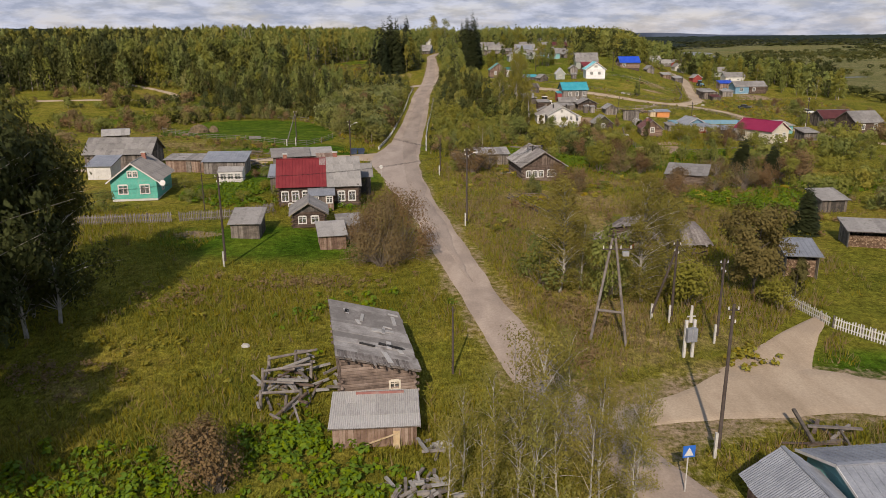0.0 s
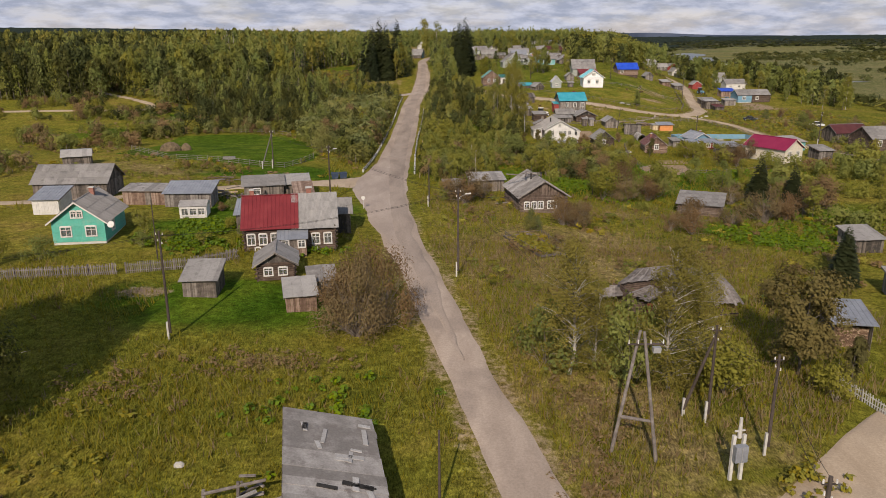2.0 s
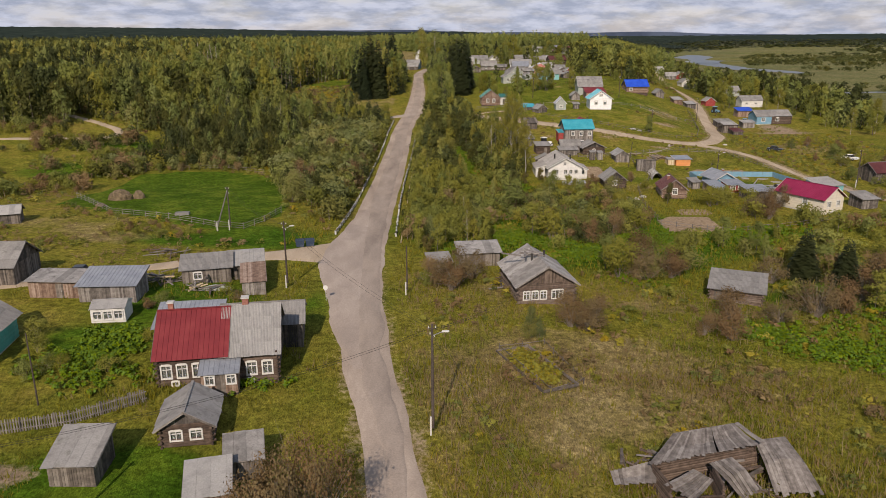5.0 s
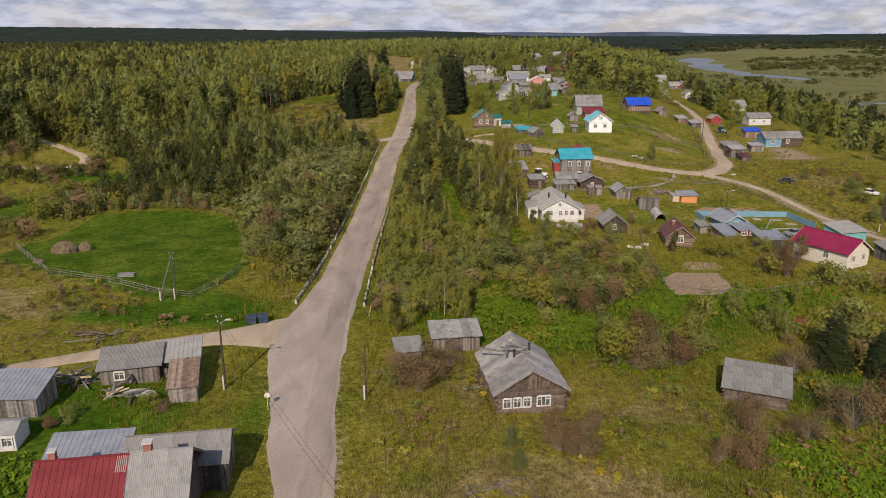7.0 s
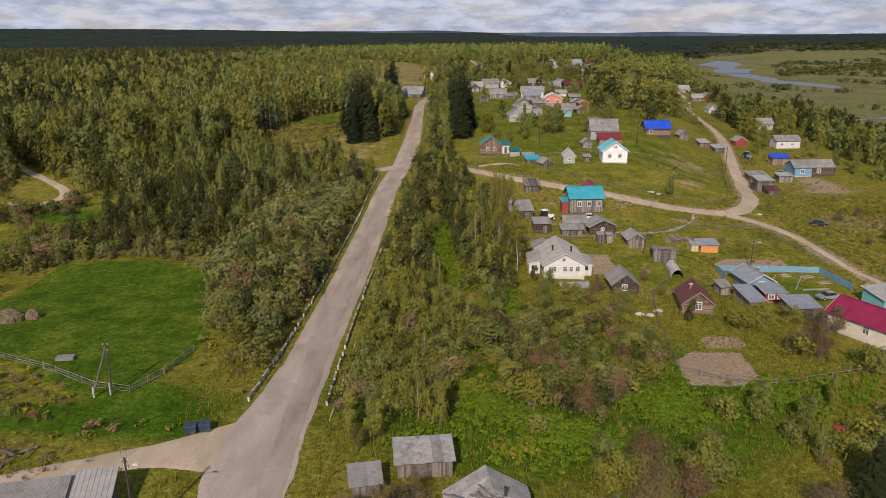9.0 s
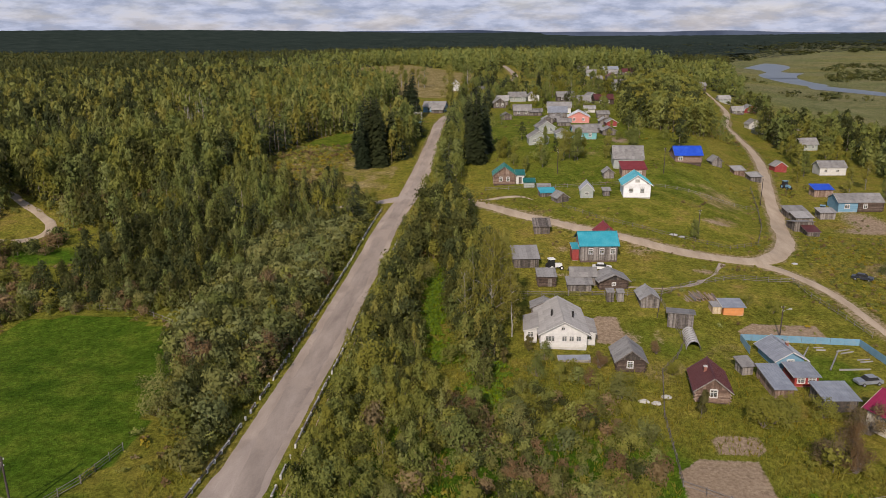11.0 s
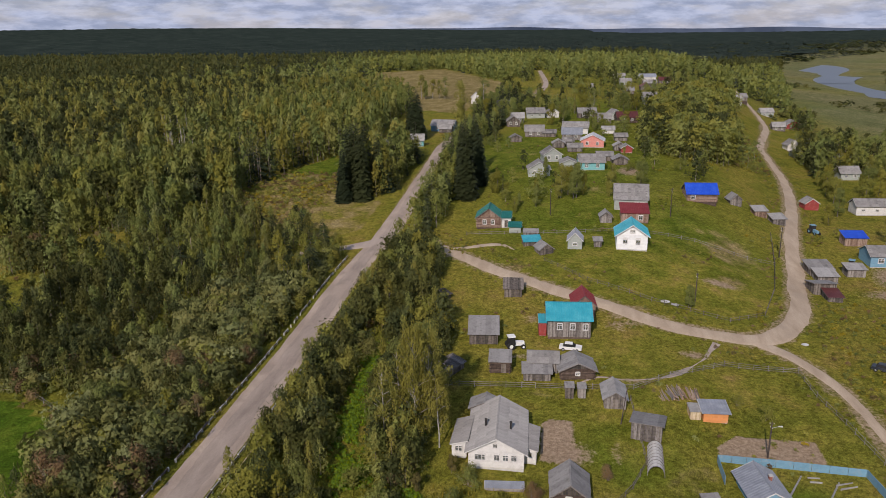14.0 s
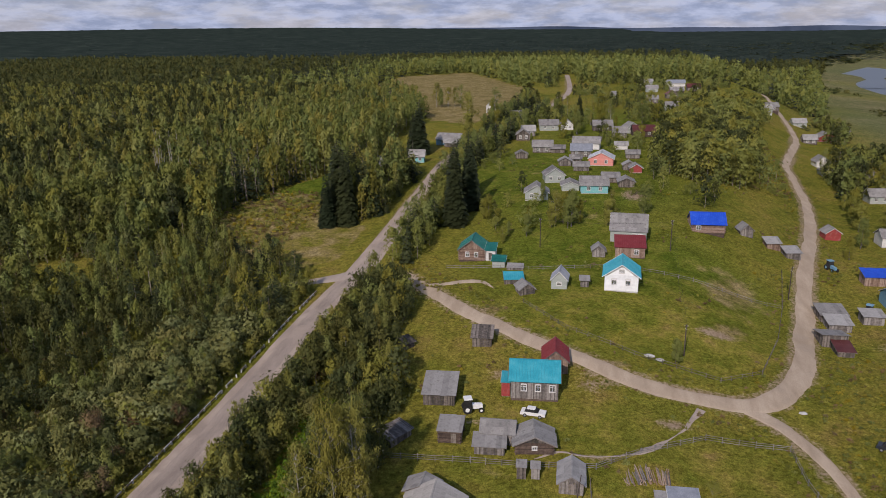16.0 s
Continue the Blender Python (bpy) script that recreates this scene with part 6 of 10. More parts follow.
def trunk_geo(rng, kind, h, centres):
    """The trunk as one tapering tube, and its limbs."""
    g, lim = Geo(), Geo()
    thick = {"young": 0.0062, "veil": 0.007, "bigbirch": 0.0105, "birch": 0.0095, "bush": 0.012}.get(kind, 0.012) * h + 0.015
    if kind == "bush":
        g.path([(0, 0, -0.3), (0.05, 0.02, 0.2 * h), (0.1 * h, 0.03, 0.6 * h)], [thick * 0.6, thick * 0.4, thick * 0.1], 5)
        for k in range(90 if h > 5.5 else 14):
            c = centres[rng.integers(len(centres))]
            e = c + rng.normal(size=3) * 0.12 * h
            b = np.array([rng.uniform(-.05, .05) * h, rng.uniform(-.05, .05) * h, -0.2])
            lim.path([b, (b + e) / 2 + np.array([0, 0, 0.06 * h]), e], [thick * 0.34, thick * 0.22, thick * 0.06], 3)
        return g, lim
    top = 0.97 * h if kind != "tree" else 0.75 * h
    bend = np.cumsum(rng.normal(0, 0.008 * h, (6, 2)), 0)
    bend[0] = 0
    pts = [(bend[i][0], bend[i][1], -0.3 + (top + 0.3) * i / 5) for i in range(6)]
    g.path(pts, [thick * (1 - 0.18 * i) for i in range(6)], 7)
    if kind != "spruce":
        for c in centres:
            zz = max(0.08 * h, c[2] - rng.uniform(0.08, 0.2) * h)
            if zz > top * 0.95:
                continue
            u = (zz + 0.3) / (top + 0.3) * 5
            i = min(4, int(u))
            b = np.array(pts[i]) * (1 - (u - i)) + np.array(pts[i + 1]) * (u - i)
            e = c + (c - np.array([b[0], b[1], c[2]])) * 0.3
            lim.path([b, (b + e) / 2 + np.array([0, 0, 0.02 * h]), e], [thick * 0.3, thick * 0.2, thick * 0.06], 3)
    return g, lim


TREES = {}


def tree_meshes(kind, variant, leaf, bark, n, size, h, sparse=1.0):
    """Trunk and crown meshes of one kind of tree, made once."""
    key = (kind, variant, leaf, n, h)
    if key not in TREES:
        rng = np.random.default_rng(37 * variant + 11 * len(kind) + n + int(h * 10))
        if kind == "spruce":
            c = np.zeros((1, 3))
            v, f = spruce_cloud(rng, h, 26, n)
        else:
            c, r = lobes(rng, kind, h)
            hang = kind in ("veil", "young", "birch", "bigbirch")
            v, f = leaf_cloud(rng, c, r, n, size, True, (0.35, 1.05), 0.12 if hang else 0.4, 0.3, True, hang)
        tg, lg = trunk_geo(rng, kind, h, c)
        cm = big_mesh("crown", v, f, M[leaf])
        cm.attributes.new("tint", "FLOAT", "POINT").data.foreach_set("value", np.full(len(v), 0.25 + 0.17 * variant, np.float32))
        TREES[key] = (tg.mesh("trunk", M[bark]), lg.mesh("branches", M[bark]) if lg.f else None, cm)
    return TREES[key]


KINDS = {  # kind of crown, leaves, bark, number of leaf sprays, spray size, height, name, label
    "birch": ("birch", "leaf_birch", "birch_bark", 2100, 0.165, 12.0, "birch", "tall birch with white trunk and yellowing leaves"),
    "thin_birch": ("young", "leaf_olive", "birch_bark", 3600, 0.058, 9.0, "birch", "thin sparse young birch with pale bare twigs"),
    "fine_birch": ("veil", "leaf_olive", "birch_bark", 16000, 0.06, 12.0, "birch", "slender birch with fine olive-yellow leaves"),
    "round_rowan": ("rowan", "leaf_rowan", "bark", 11000, 0.12, 8.0, "rowan", "broad rounded rowan with dense brownish-green leaves"),
    "twiggy": ("bush", "leaf_brown", "twig", 5200, 0.085, 6.0, "bush", "large twiggy bush with thin brown leaves"),
    "big_birch": ("bigbirch", "leaf_birch", "birch_bark", 7600, 0.20, 17.0, "birch", "old spreading birch with drooping yellowing leaves"),
    "dark_birch": ("bigbirch", "leaf_deep", "birch_bark", 9000, 0.21, 17.0, "birch", "old spreading birch with dense dark green leaves"),
    "aspen": ("tree", "leaf_mix", "bark", 1800, 0.20, 9.0, "tree", "leafy green deciduous tree"),
    "alder": ("narrow", "leaf_mix", "bark", 1800, 0.20, 9.0, "tree", "slender green alder tree with dense leaves"),
    "willow": ("bush", "leaf_willow", "twig", 2200, 0.13, 5.0, "willow", "broad silvery-green willow bush"),
    "bush": ("bush", "leaf_mix", "twig", 1500, 0.115, 3.6, "bush", "dense green bush with small leaves"),
    "brown": ("bush", "leaf_brown", "twig", 3000, 0.13, 6.0, "bush", "large bush with sparse brownish leaves and bare twigs"),
    "rowan": ("tree", "leaf_rowan", "bark", 2200, 0.24, 8.0, "rowan", "round rowan tree with reddish-green leaves"),
    "spruce": ("spruce", "needle", "bark", 46, 0.0, 18.0, "spruce", "tall dark green spruce with drooping boughs"),
}


def plant(kind, x, y, h, variant=0, wide=1.0, turn=None, group=""):
    cr, leaf, bark, n, size, h0, name, label = KINDS[kind]
    tm, bm, cm = tree_meshes(cr, variant % 3, leaf, bark, n, size, h0)
    root = thing(name, x, y, turn if turn is not None else (x * 37 + y * 53) % 360, label, name if name != "tree" else "tree", group)
    root.scale = (h / h0 * wide, h / h0 * wide, h / h0)
    part("trunk", tm, M[bark], root)
    if bm:
        part("limb_work", bm, M[bark], root, kind="stuff")
    part("crown", cm, M[leaf], root)


# trees and bushes that stand by themselves
for k, (x, y, h) in enumerate(((2.6, 35.2, 8.2), (4.2, 37.0, 9.4), (5.6, 36.0, 9.8), (7.2, 38.2, 9.0), (8.6, 36.6, 7.6), (3.6, 33.2, 8.0), (1.0, 36.4, 6.4), (9.8, 39.0, 6.6), (5.8, 33.4, 7.4), (6.6, 40.2, 7.0), (8.2, 33.6, 7.6), (10.4, 35.2, 7.0), (11.6, 37.6, 6.0), (7.0, 31.6, 7.6), (9.6, 31.8, 6.6), (4.4, 30.8, 8.0), (2.0, 31.6, 7.2), (0.2, 33.8, 6.0))):
    plant("thin_birch", x, y, h, k, 1.25, group="young birches by the road")
for k, (x, y, h) in enumerate(((-34.7, 56.3, 17.5), (-36.2, 60.1, 18), (-33.2, 58.9, 15.5), (-36.1, 49.5, 22), (-39.8, 45.8, 23), (-41.6, 58.3, 17), (-31, 24, 19), (-31.5, 19, 20), (-34, 30, 18), (-34, 12, 19), (-38, 22, 20), (-35, 36, 15))):
    plant("dark_birch", x, y, h, k, 1.0, group="old birches at the field edge")
for k, (x, y, h, kd, w) in enumerate((
        (-6.8, 75.3, 8.6, "twiggy", 0.72), (-4.8, 77.6, 9.0, "twiggy", 0.66), (-8, 76.8, 8.0, "twiggy", 0.66), (-5.6, 75.9, 9.2, "twiggy", 0.5), (-8.6, 78.5, 5.0, "brown", 1.0), (-12.8, 36.2, 4.6, "brown", 1.1), (-15.0, 39.0, 3.4, "brown", 1.1),
        (11.3, 68, 11.2, "fine_birch", 1.9), (13.5, 69.2, 7.5, "fine_birch", 1.8), (9.7, 69.9, 6, "bush", 1.0), (18.9, 65.9, 12.2, "fine_birch", 1.7), (21.9, 67.9, 10.0, "fine_birch", 1.7), (16.4, 67.5, 7.5, "bush", 0.7), (23.1, 65.4, 5, "bush", 1.1),
        (30.8, 69.1, 9.6, "round_rowan", 1.05), (33.9, 66.8, 4.4, "rowan", 1.0), (31.6, 64.5, 3.5, "bush", 1.1), (47.2, 92.7, 7.0, "spruce", 1.5), (49.5, 96.6, 6.0, "spruce", 1.5),
        (5.0, 126.0, 4.6, "brown", 1.0), (2.4, 129.0, 4.0, "brown", 1.0), (8.2, 131.8, 4.0, "brown", 1.0), (19.6, 115.4, 3.8, "brown", 1.2), (21.8, 117.6, 3.2, "brown", 1.2), (14.6, 111.7, 2.2, "willow", 0.9), (36.9, 113.7, 4.2, "brown", 1.1), (34.1, 114.9, 3.0, "brown", 1.1), (50.7, 121.6, 6.0, "brown", 0.9), (54.6, 122.9, 5.0, "brown", 1.0), (59.4, 123.8, 5.6, "aspen", 1.1), (5.4, 127.0, 5.8, "brown", 0.9), (29.1, 135.5, 6.6, "bush", 0.85), (38.4, 137.8, 6.8, "aspen", 1.2), (33.2, 135.3, 5.0, "brown", 1.0), (66.7, 171.8, 4.6, "brown", 1.0), (60.6, 183.2, 4.4, "bush", 1.0), (14.1, 115.4, 2.4, "willow", 0.9), (33.7, 138.4, 6.0, "willow", 1.1), (40.3, 140.9, 6.2, "willow", 1.1), (28.1, 139.4, 5.6, "aspen", 1.2),
        (36.9, 136.6, 5.0, "brown", 1.1), (39.3, 120.1, 4.0, "brown", 1.3), (44.8, 119.1, 3.4, "brown", 1.2), (56.3, 137, 8.0, "spruce", 1.7), (61, 134.3, 7.0, "spruce", 1.7), (50.9, 135.2, 4.0, "brown", 1.2), (60, 127.7, 5.4, "brown", 1.2), (65.3, 131.8, 6.0, "brown", 1.2), (54, 124.4, 3.0, "brown", 1.3),
        (20.3, 207.6, 18.5, "big_birch", 0.62), (22, 211.6, 17.5, "big_birch", 0.6), (16.9, 212.3, 14.0, "birch", 1.0), (24, 207.4, 12.0, "birch", 1.0), (15.9, 207.3, 13.0, "birch", 1.0), (20.4, 216.8, 15.0, "big_birch", 0.6),
        (22.2, 153, 6.4, "bush", 0.85), (19.1, 155.7, 6.0, "aspen", 1.2), (24.8, 155.7, 5.6, "bush", 0.9), (28.9, 153.6, 4.6, "brown", 1.0), (32.6, 156.9, 5.0, "brown", 1.0), (2.4, 149.6, 4.4, "willow", 0.8), (1.8, 142.4, 3.2, "rowan", 1.1), (22.6, 196.7, 3.0, "rowan", 1.1), (27.7, 193.5, 3.6, "bush", 0.95), (35.8, 191.3, 3.4, "brown", 0.95), (32.5, 138.3, 6.4, "brown", 0.95),
        (67.9, 261.8, 5.0, "alder", 1.3), (49.4, 196.5, 2.6, "bush", 1.0), (48.3, 203.8, 2.6, "brown", 0.9), (50.7, 183.8, 4.4, "rowan", 0.8), (58.8, 182, 4.6, "bush", 1.15), (62.1, 183.3, 3.8, "bush", 1.1), (65, 173.7, 5.0, "brown", 1.0), (63.6, 185.4, 4.0, "bush", 1.0), (68, 185.3, 3.6, "bush", 1.2), (72.4, 181.1, 5.0, "brown", 1.1), (69.3, 178.1, 4.0, "brown", 1.0),
        (26.7, 201.6, 3.0, "rowan", 1.0), (29.3, 199.4, 3.4, "bush", 1.0), (38, 197.7, 3.2, "brown", 1.1), (69.9, 225.9, 2.4, "bush", 0.9), (-35.3, 99.2, 2.0, "bush", 1.2), (-32.9, 100.7, 1.7, "bush", 1.2), (-28.3, 100.7, 1.8, "bush", 1.3), (-24.6, 104.9, 1.6, "bush", 1.2), (-26.8, 107.6, 1.8, "bush", 1.2), (-37, 104.4, 2.4, "bush", 1.0), (-44.8, 93.4, 3.2, "bush", 1.0), (-49, 91.4, 4.0, "bush", 1.0), (-38.8, 107.9, 2.6, "bush", 1.0), (-34.2, 101, 1.6, "bush", 1.2),
        (-20.2, 332.4, 24.0, "spruce", 0.85), (73.5, 222.4, 3.0, "bush", 0.8), (-29.3, 117.7, 1.7, "bush", 1.5), (-30.4, 116.2, 1.5, "brown", 1.5), (-22.8, 121.7, 1.4, "bush", 1.5), (-21.0, 120.6, 1.2, "brown", 1.5), (13.6, 111.6, 2.6, "willow", 0.8), (18.8, 115.4, 4.6, "brown", 0.9), (20.6, 114.4, 4.2, "brown", 0.9), (-23.4, 336.5, 25.0, "spruce", 1.1), (-27.0, 344.0, 22.0, "spruce", 1.1), (-30.5, 352.0, 19.0, "spruce", 1.1), (-24.5, 352.0, 20.0, "spruce", 1.1), (-17.0, 340.0, 20.0, "spruce", 0.9), (-25.5, 330.0, 17.0, "spruce", 0.95), (13.0, 331.0, 25.0, "spruce", 0.85), (10.5, 340.0, 22.0, "spruce", 0.85), (15.2, 345.0, 21.0, "spruce", 0.9), (9.0, 352.0, 20.0, "spruce", 0.9), (12.0, 362.0, 21.0, "spruce", 0.9),
        (-20.5, 427.0, 22.0, "spruce", 1.25), (-23.4, 430.0, 17.0, "spruce", 1.3), (-6.0, 463.3, 21.0, "birch", 1.25), (1.7, 500.0, 19.0, "birch", 1.3), (-1.0, 508.0, 15.0, "alder", 1.2), (-48.2, 590.0, 15.0, "birch", 1.2), (-45.0, 588.0, 12.0, "alder", 1.2), (-40.6, 589.0, 13.0, "birch", 1.1), (-36.4, 590.0, 12.0, "birch", 1.1), (-32.5, 589.0, 13.5, "birch", 1.3), (-53.8, 547.5, 7.0, "alder", 1.3), (41.4, 328.5, 10.0, "birch", 1.35), (46.0, 328.3, 10.5, "alder", 1.3), (43.6, 331.0, 9.0, "aspen", 1.2), (56.6, 334.2, 8.6, "birch", 1.3), (66.0, 341.4, 8.0, "aspen", 1.2), (21.9, 335.3, 8.0, "alder", 1.3), (28.6, 316.2, 5.0, "alder", 1.3), (34.4, 320.7, 6.2, "alder", 1.3), (36.8, 468.0, 11.0, "alder", 1.3), (42.4, 483.0, 13.0, "birch", 1.3), (58.0, 503.0, 13.0, "birch", 1.3), (52.6, 508.0, 11.0, "alder", 1.3),
        (40.7, 327.5, 7.5, "alder", 1.2), (45.0, 327.0, 8.5, "aspen", 1.0), (48.0, 331.0, 7.5, "alder", 1.1), (55.8, 330.5, 8.0, "alder", 1.3), (65.3, 338.0, 6.0, "alder", 1.2), (25.4, 330.0, 5.0, "aspen", 1.0), (20.3, 336.0, 6.5, "alder", 1.2), (29.5, 321.5, 4.0, "alder", 1.2), (34.1, 330.0, 6.0, "alder", 1.1), (63.8, 381.0, 5.0, "alder", 1.1),
        (73.7, 509.0, 11.0, "aspen", 1.1), (81.6, 522.0, 10.0, "aspen", 1.0), (56.5, 568.0, 15.0, "aspen", 0.9), (42.9, 479.0, 11.0, "alder", 1.3), (3.5, 494.0, 10.0, "aspen", 0.9), (-5.2, 460.0, 14.0, "alder", 1.2), (28.6, 551.0, 9.0, "alder", 1.2), (12.1, 576.0, 10.0, "alder", 1.3), (60.7, 469.0, 5.0, "alder", 1.2), (68.4, 261.9, 4.6, "alder", 1.1),
        (157.0, 489.0, 9.0, "aspen", 1.1), (146.4, 433.0, 9.0, "alder", 1.3), (141.0, 411.0, 10.0, "alder", 1.3), (136.6, 392.0, 10.0, "alder", 1.3), (131.7, 369.0, 9.0, "aspen", 1.1), (126.6, 350.0, 9.0, "alder", 1.3), (120.5, 339.0, 7.0, "alder", 1.3), (133.0, 380.0, 9.0, "aspen", 1.0), (36.5, 350, 7, "alder", 1.0), (42, 541, 13, "spruce", 1.2), (81, 570, 12, "aspen", 1.2), (76, 560, 12, "aspen", 1.1), (53, 567, 11, "aspen", 1.1))):
    plant(kd, x, y, h, k, w)


def rand_plants(seed, n, test, kinds, hs, gap=2.2, label=""):
    """Scattered trees and bushes, none on a road, none in a house, none too near another."""
    rng = np.random.default_rng(seed)
    (x0, x1), (y0, y1), ok = test
    done, tries = [], 0
    while len(done) < n and tries < n * 60:
        tries += 1
        x, y = rng.uniform(x0, x1), rng.uniform(y0, y1)
        if not ok(x, y) or any((x - a) ** 2 + (y - b) ** 2 < gap * gap for a, b in done) or blocked(x, y):
            continue
        done.append((x, y))
        kd = kinds[rng.integers(len(kinds))]
        plant(kd, x, y, rng.uniform(*hs), int(rng.integers(3)), rng.uniform(0.85, 1.2), group=label)


FOOT = [(o.matrix_world.translation.x, o.matrix_world.translation.y) for o in scene.objects if o.parent is None and o.get("category") in ("house", "shed", "barn", "hut", "cabin", "veranda", "bathhouse", "woodshed", "porch", "greenhouse", "toilet", "cold frame")]
FOOT_A = np.array(FOOT)


def blocked(x, y, margin=0.0):
    if min(away([x], [y], MAIN)[0] - 5.6, away([x], [y], SIDE)[0] - 4.2, away([x], [y], WEST)[0] - 3.2, away([x], [y], SOUTH)[0] - 3.2, away([x], [y], YARD)[0] - 6, away([x], [y], LTRACK)[0] - 3) < margin:
        return True
    d = np.hypot(FOOT_A[:, 0] - x, FOOT_A[:, 1] + 3 - y)
    return bool(d.min() < 5.5)


rand_plants(11, 26, ((-1, 24), (140, 296), lambda x, y: x < 5 + 17 * math.sin(math.pi * (y - 120) / 190) and away([x], [y], [(12, 160.6), (18, 191.1), (12, 225.1)])[0] > 3.0), ("aspen", "alder", "alder", "birch", "willow", "bush"), (4.0, 7.5), 2.4, "thicket beside the road")
rand_plants(12, 16, ((-34, -13), (150, 235), lambda x, y: x > -16 - (y - 150) * 0.45 and not inside([x], [y], PASTURE)[0]), ("willow", "willow", "aspen", "brown"), (4.0, 7.5), 2.6, "willow thicket beside the road")
rand_plants(13, 20, ((8, 66.2), (136, 192), lambda x, y: away([x], [y], [(8, 150.3), (21.2, 146.4), (41, 158.1), (64.6, 163)])[0] > 4 and not (44 < x < 60 and y > 158)), ("aspen", "bush", "brown", "willow", "alder"), (2.6, 5.5), 2.8, "bushes in the hollow")
rand_plants(14, 14, ((65.4, 129.9), (99.8, 170.9), lambda x, y: True), ("brown", "bush", "aspen", "willow"), (2.5, 5.5), 3.4, "bushes on the far meadow")
rand_plants(15, 26, ((126, 160), (270, 470), lambda x, y: x > 118 + (y - 270) * 0.13), ("aspen", "alder", "birch"), (6, 12), 3.6, "trees on the river bank")
rand_plants(17, 14, ((101, 130.5), (195, 250), lambda x, y: True), ("bush", "willow", "brown"), (2.5, 4.5), 3.6, "bushes below the road")
rand_plants(18, 24, ((15.2, 75.9), (440, 620), lambda x, y: True), ("aspen", "alder", "birch"), (5, 9), 5, "trees between the far houses")


# ---- the woods ----
SPIRES = {"spire": (0.15, 0.05, 46, 0.55), "plume": (0.19, 0.06, 42, 0.75), "dome": (0.25, 0.03, 40, 0.95)}     # radius, foot of the crown, boughs, bluntness of the top


def spire_cloud(rng, kind, n, size):
    """A crown one metre high: upright leaf sprays gathered on many short boughs, widest low down, drawn to a tip."""
    wide, foot, boughs, blunt = SPIRES[kind]
    u = np.sort(rng.uniform(0.0, 1.0, boughs) ** 0.85)
    r = wide * np.minimum(1.0, (u / 0.3 + 0.35)) * np.clip(1 - u, 0, 1) ** (0.85 / (1 + blunt)) * rng.uniform(0.7, 1.08, boughs)
    a = np.cumsum(rng.uniform(1.6, 3.2, boughs))
    c = np.stack([r * np.cos(a), r * np.sin(a), foot + (0.97 - foot) * u], 1)
    k = rng.integers(boughs, size=n)
    spread = wide * (0.42 - 0.2 * u[k])[:, None] * np.array([1.0, 1.0, 1.25])
    p = c[k] + rng.normal(size=(n, 3)) * spread * 0.75
    out = unit(p * np.array([1.0, 1.0, 0.0]) + 1e-4)
    nr = unit(out * 0.8 + rng.normal(size=(n, 3)) * 0.38 + np.array([0, 0, 0.28]))
    zz = np.array([0.0, 0.0, 1.0]) + rng.normal(size=(n, 3)) * 0.4
    t = unit(zz - nr * (zz * nr).sum(1)[:, None])
    b = np.cross(nr, t)
    s = (size * rng.uniform(0.55, 1.35, n))[:, None]
    v = np.stack([p + t * s * 1.15, p - t * s * 0.75 - b * s * 0.62, p - t * s * 0.75 + b * s * 0.62], 1).reshape(-1, 3)
    return v, np.arange(3 * n).reshape(-1, 3)


def wood_templates(seed, count, kind, tris, size, quads=False):
    out = []
    for k in range(count):
        rng = np.random.default_rng(seed + k)
        if kind == "spruce":
            v, f = spruce_cloud(rng, 1.0, *tris, quads=False)
        elif kind in SPIRES:
            v, f = spire_cloud(rng, kind, tris, size)
        else:
            c, r = lobes(rng, kind, 1.0)
            v, f = leaf_cloud(rng, c, r, tris, size * 1.22, False, (0.72, 1.05), 0.12, 0.25, True, kind != "bush")
        out.append(v)
    return out


def stand(name, pts, heights, templates, mat, label, seed, wide=(0.85, 1.25), trunks=True):
    """A wood: many trees of a few shapes, each turned and scaled, as one mesh."""
    rng = np.random.default_rng(seed)
    vs, ts = [], []
    z = terrain(pts[:, 0], pts[:, 1]) + far_rise(pts[:, 0], pts[:, 1])
    pick = rng.integers(len(templates), size=len(pts))
    ang, wd = rng.uniform(0, 2 * np.pi, len(pts)), rng.uniform(*wide, len(pts))
    for k, t in enumerate(templates):
        i = np.where(pick == k)[0]
        if not len(i):
            continue
        c, s, h, w = np.cos(ang[i])[:, None], np.sin(ang[i])[:, None], heights[i][:, None], wd[i][:, None]
        x, y, zz = t[:, 0][None], t[:, 1][None], t[:, 2][None]
        vs.append(np.stack([(x * c - y * s) * h * w + pts[i, 0][:, None], (x * s + y * c) * h * w + pts[i, 1][:, None], zz * h + z[i][:, None]], 2).reshape(-1, 3))
        ts.append(np.repeat(rng.beta(1.6, 1.6, len(i)), len(t)))
    v = np.concatenate(vs)
    me = big_mesh(name, v, np.arange(len(v)).reshape(-1, 3), mat)
    me.attributes.new("tint", "FLOAT", "POINT").data.foreach_set("value", np.concatenate(ts).astype(np.float32))
    root = tagged(new(name, me), label, "wood", kind="stuff")
    if trunks:
        n = len(pts)
        r = 0.012 * heights + 0.02
        b = np.column_stack([pts, z - 0.3])
        tv = np.stack([b + np.column_stack([r * np.cos(a), r * np.sin(a), 0 * r]) for a in (0, 2.1, 4.2)] + [b + np.column_stack([0 * r, 0 * r, heights * 0.8])], 1).reshape(-1, 3)
        o = 4 * np.arange(n)[:, None]
        tf = np.concatenate([o + np.array([[0, 1, 3]]), o + np.array([[1, 2, 3]]), o + np.array([[2, 0, 3]])])
        tk = new("trunks", big_mesh("trunks", tv, tf, M["twig"]))
        tk.parent = root
    return root


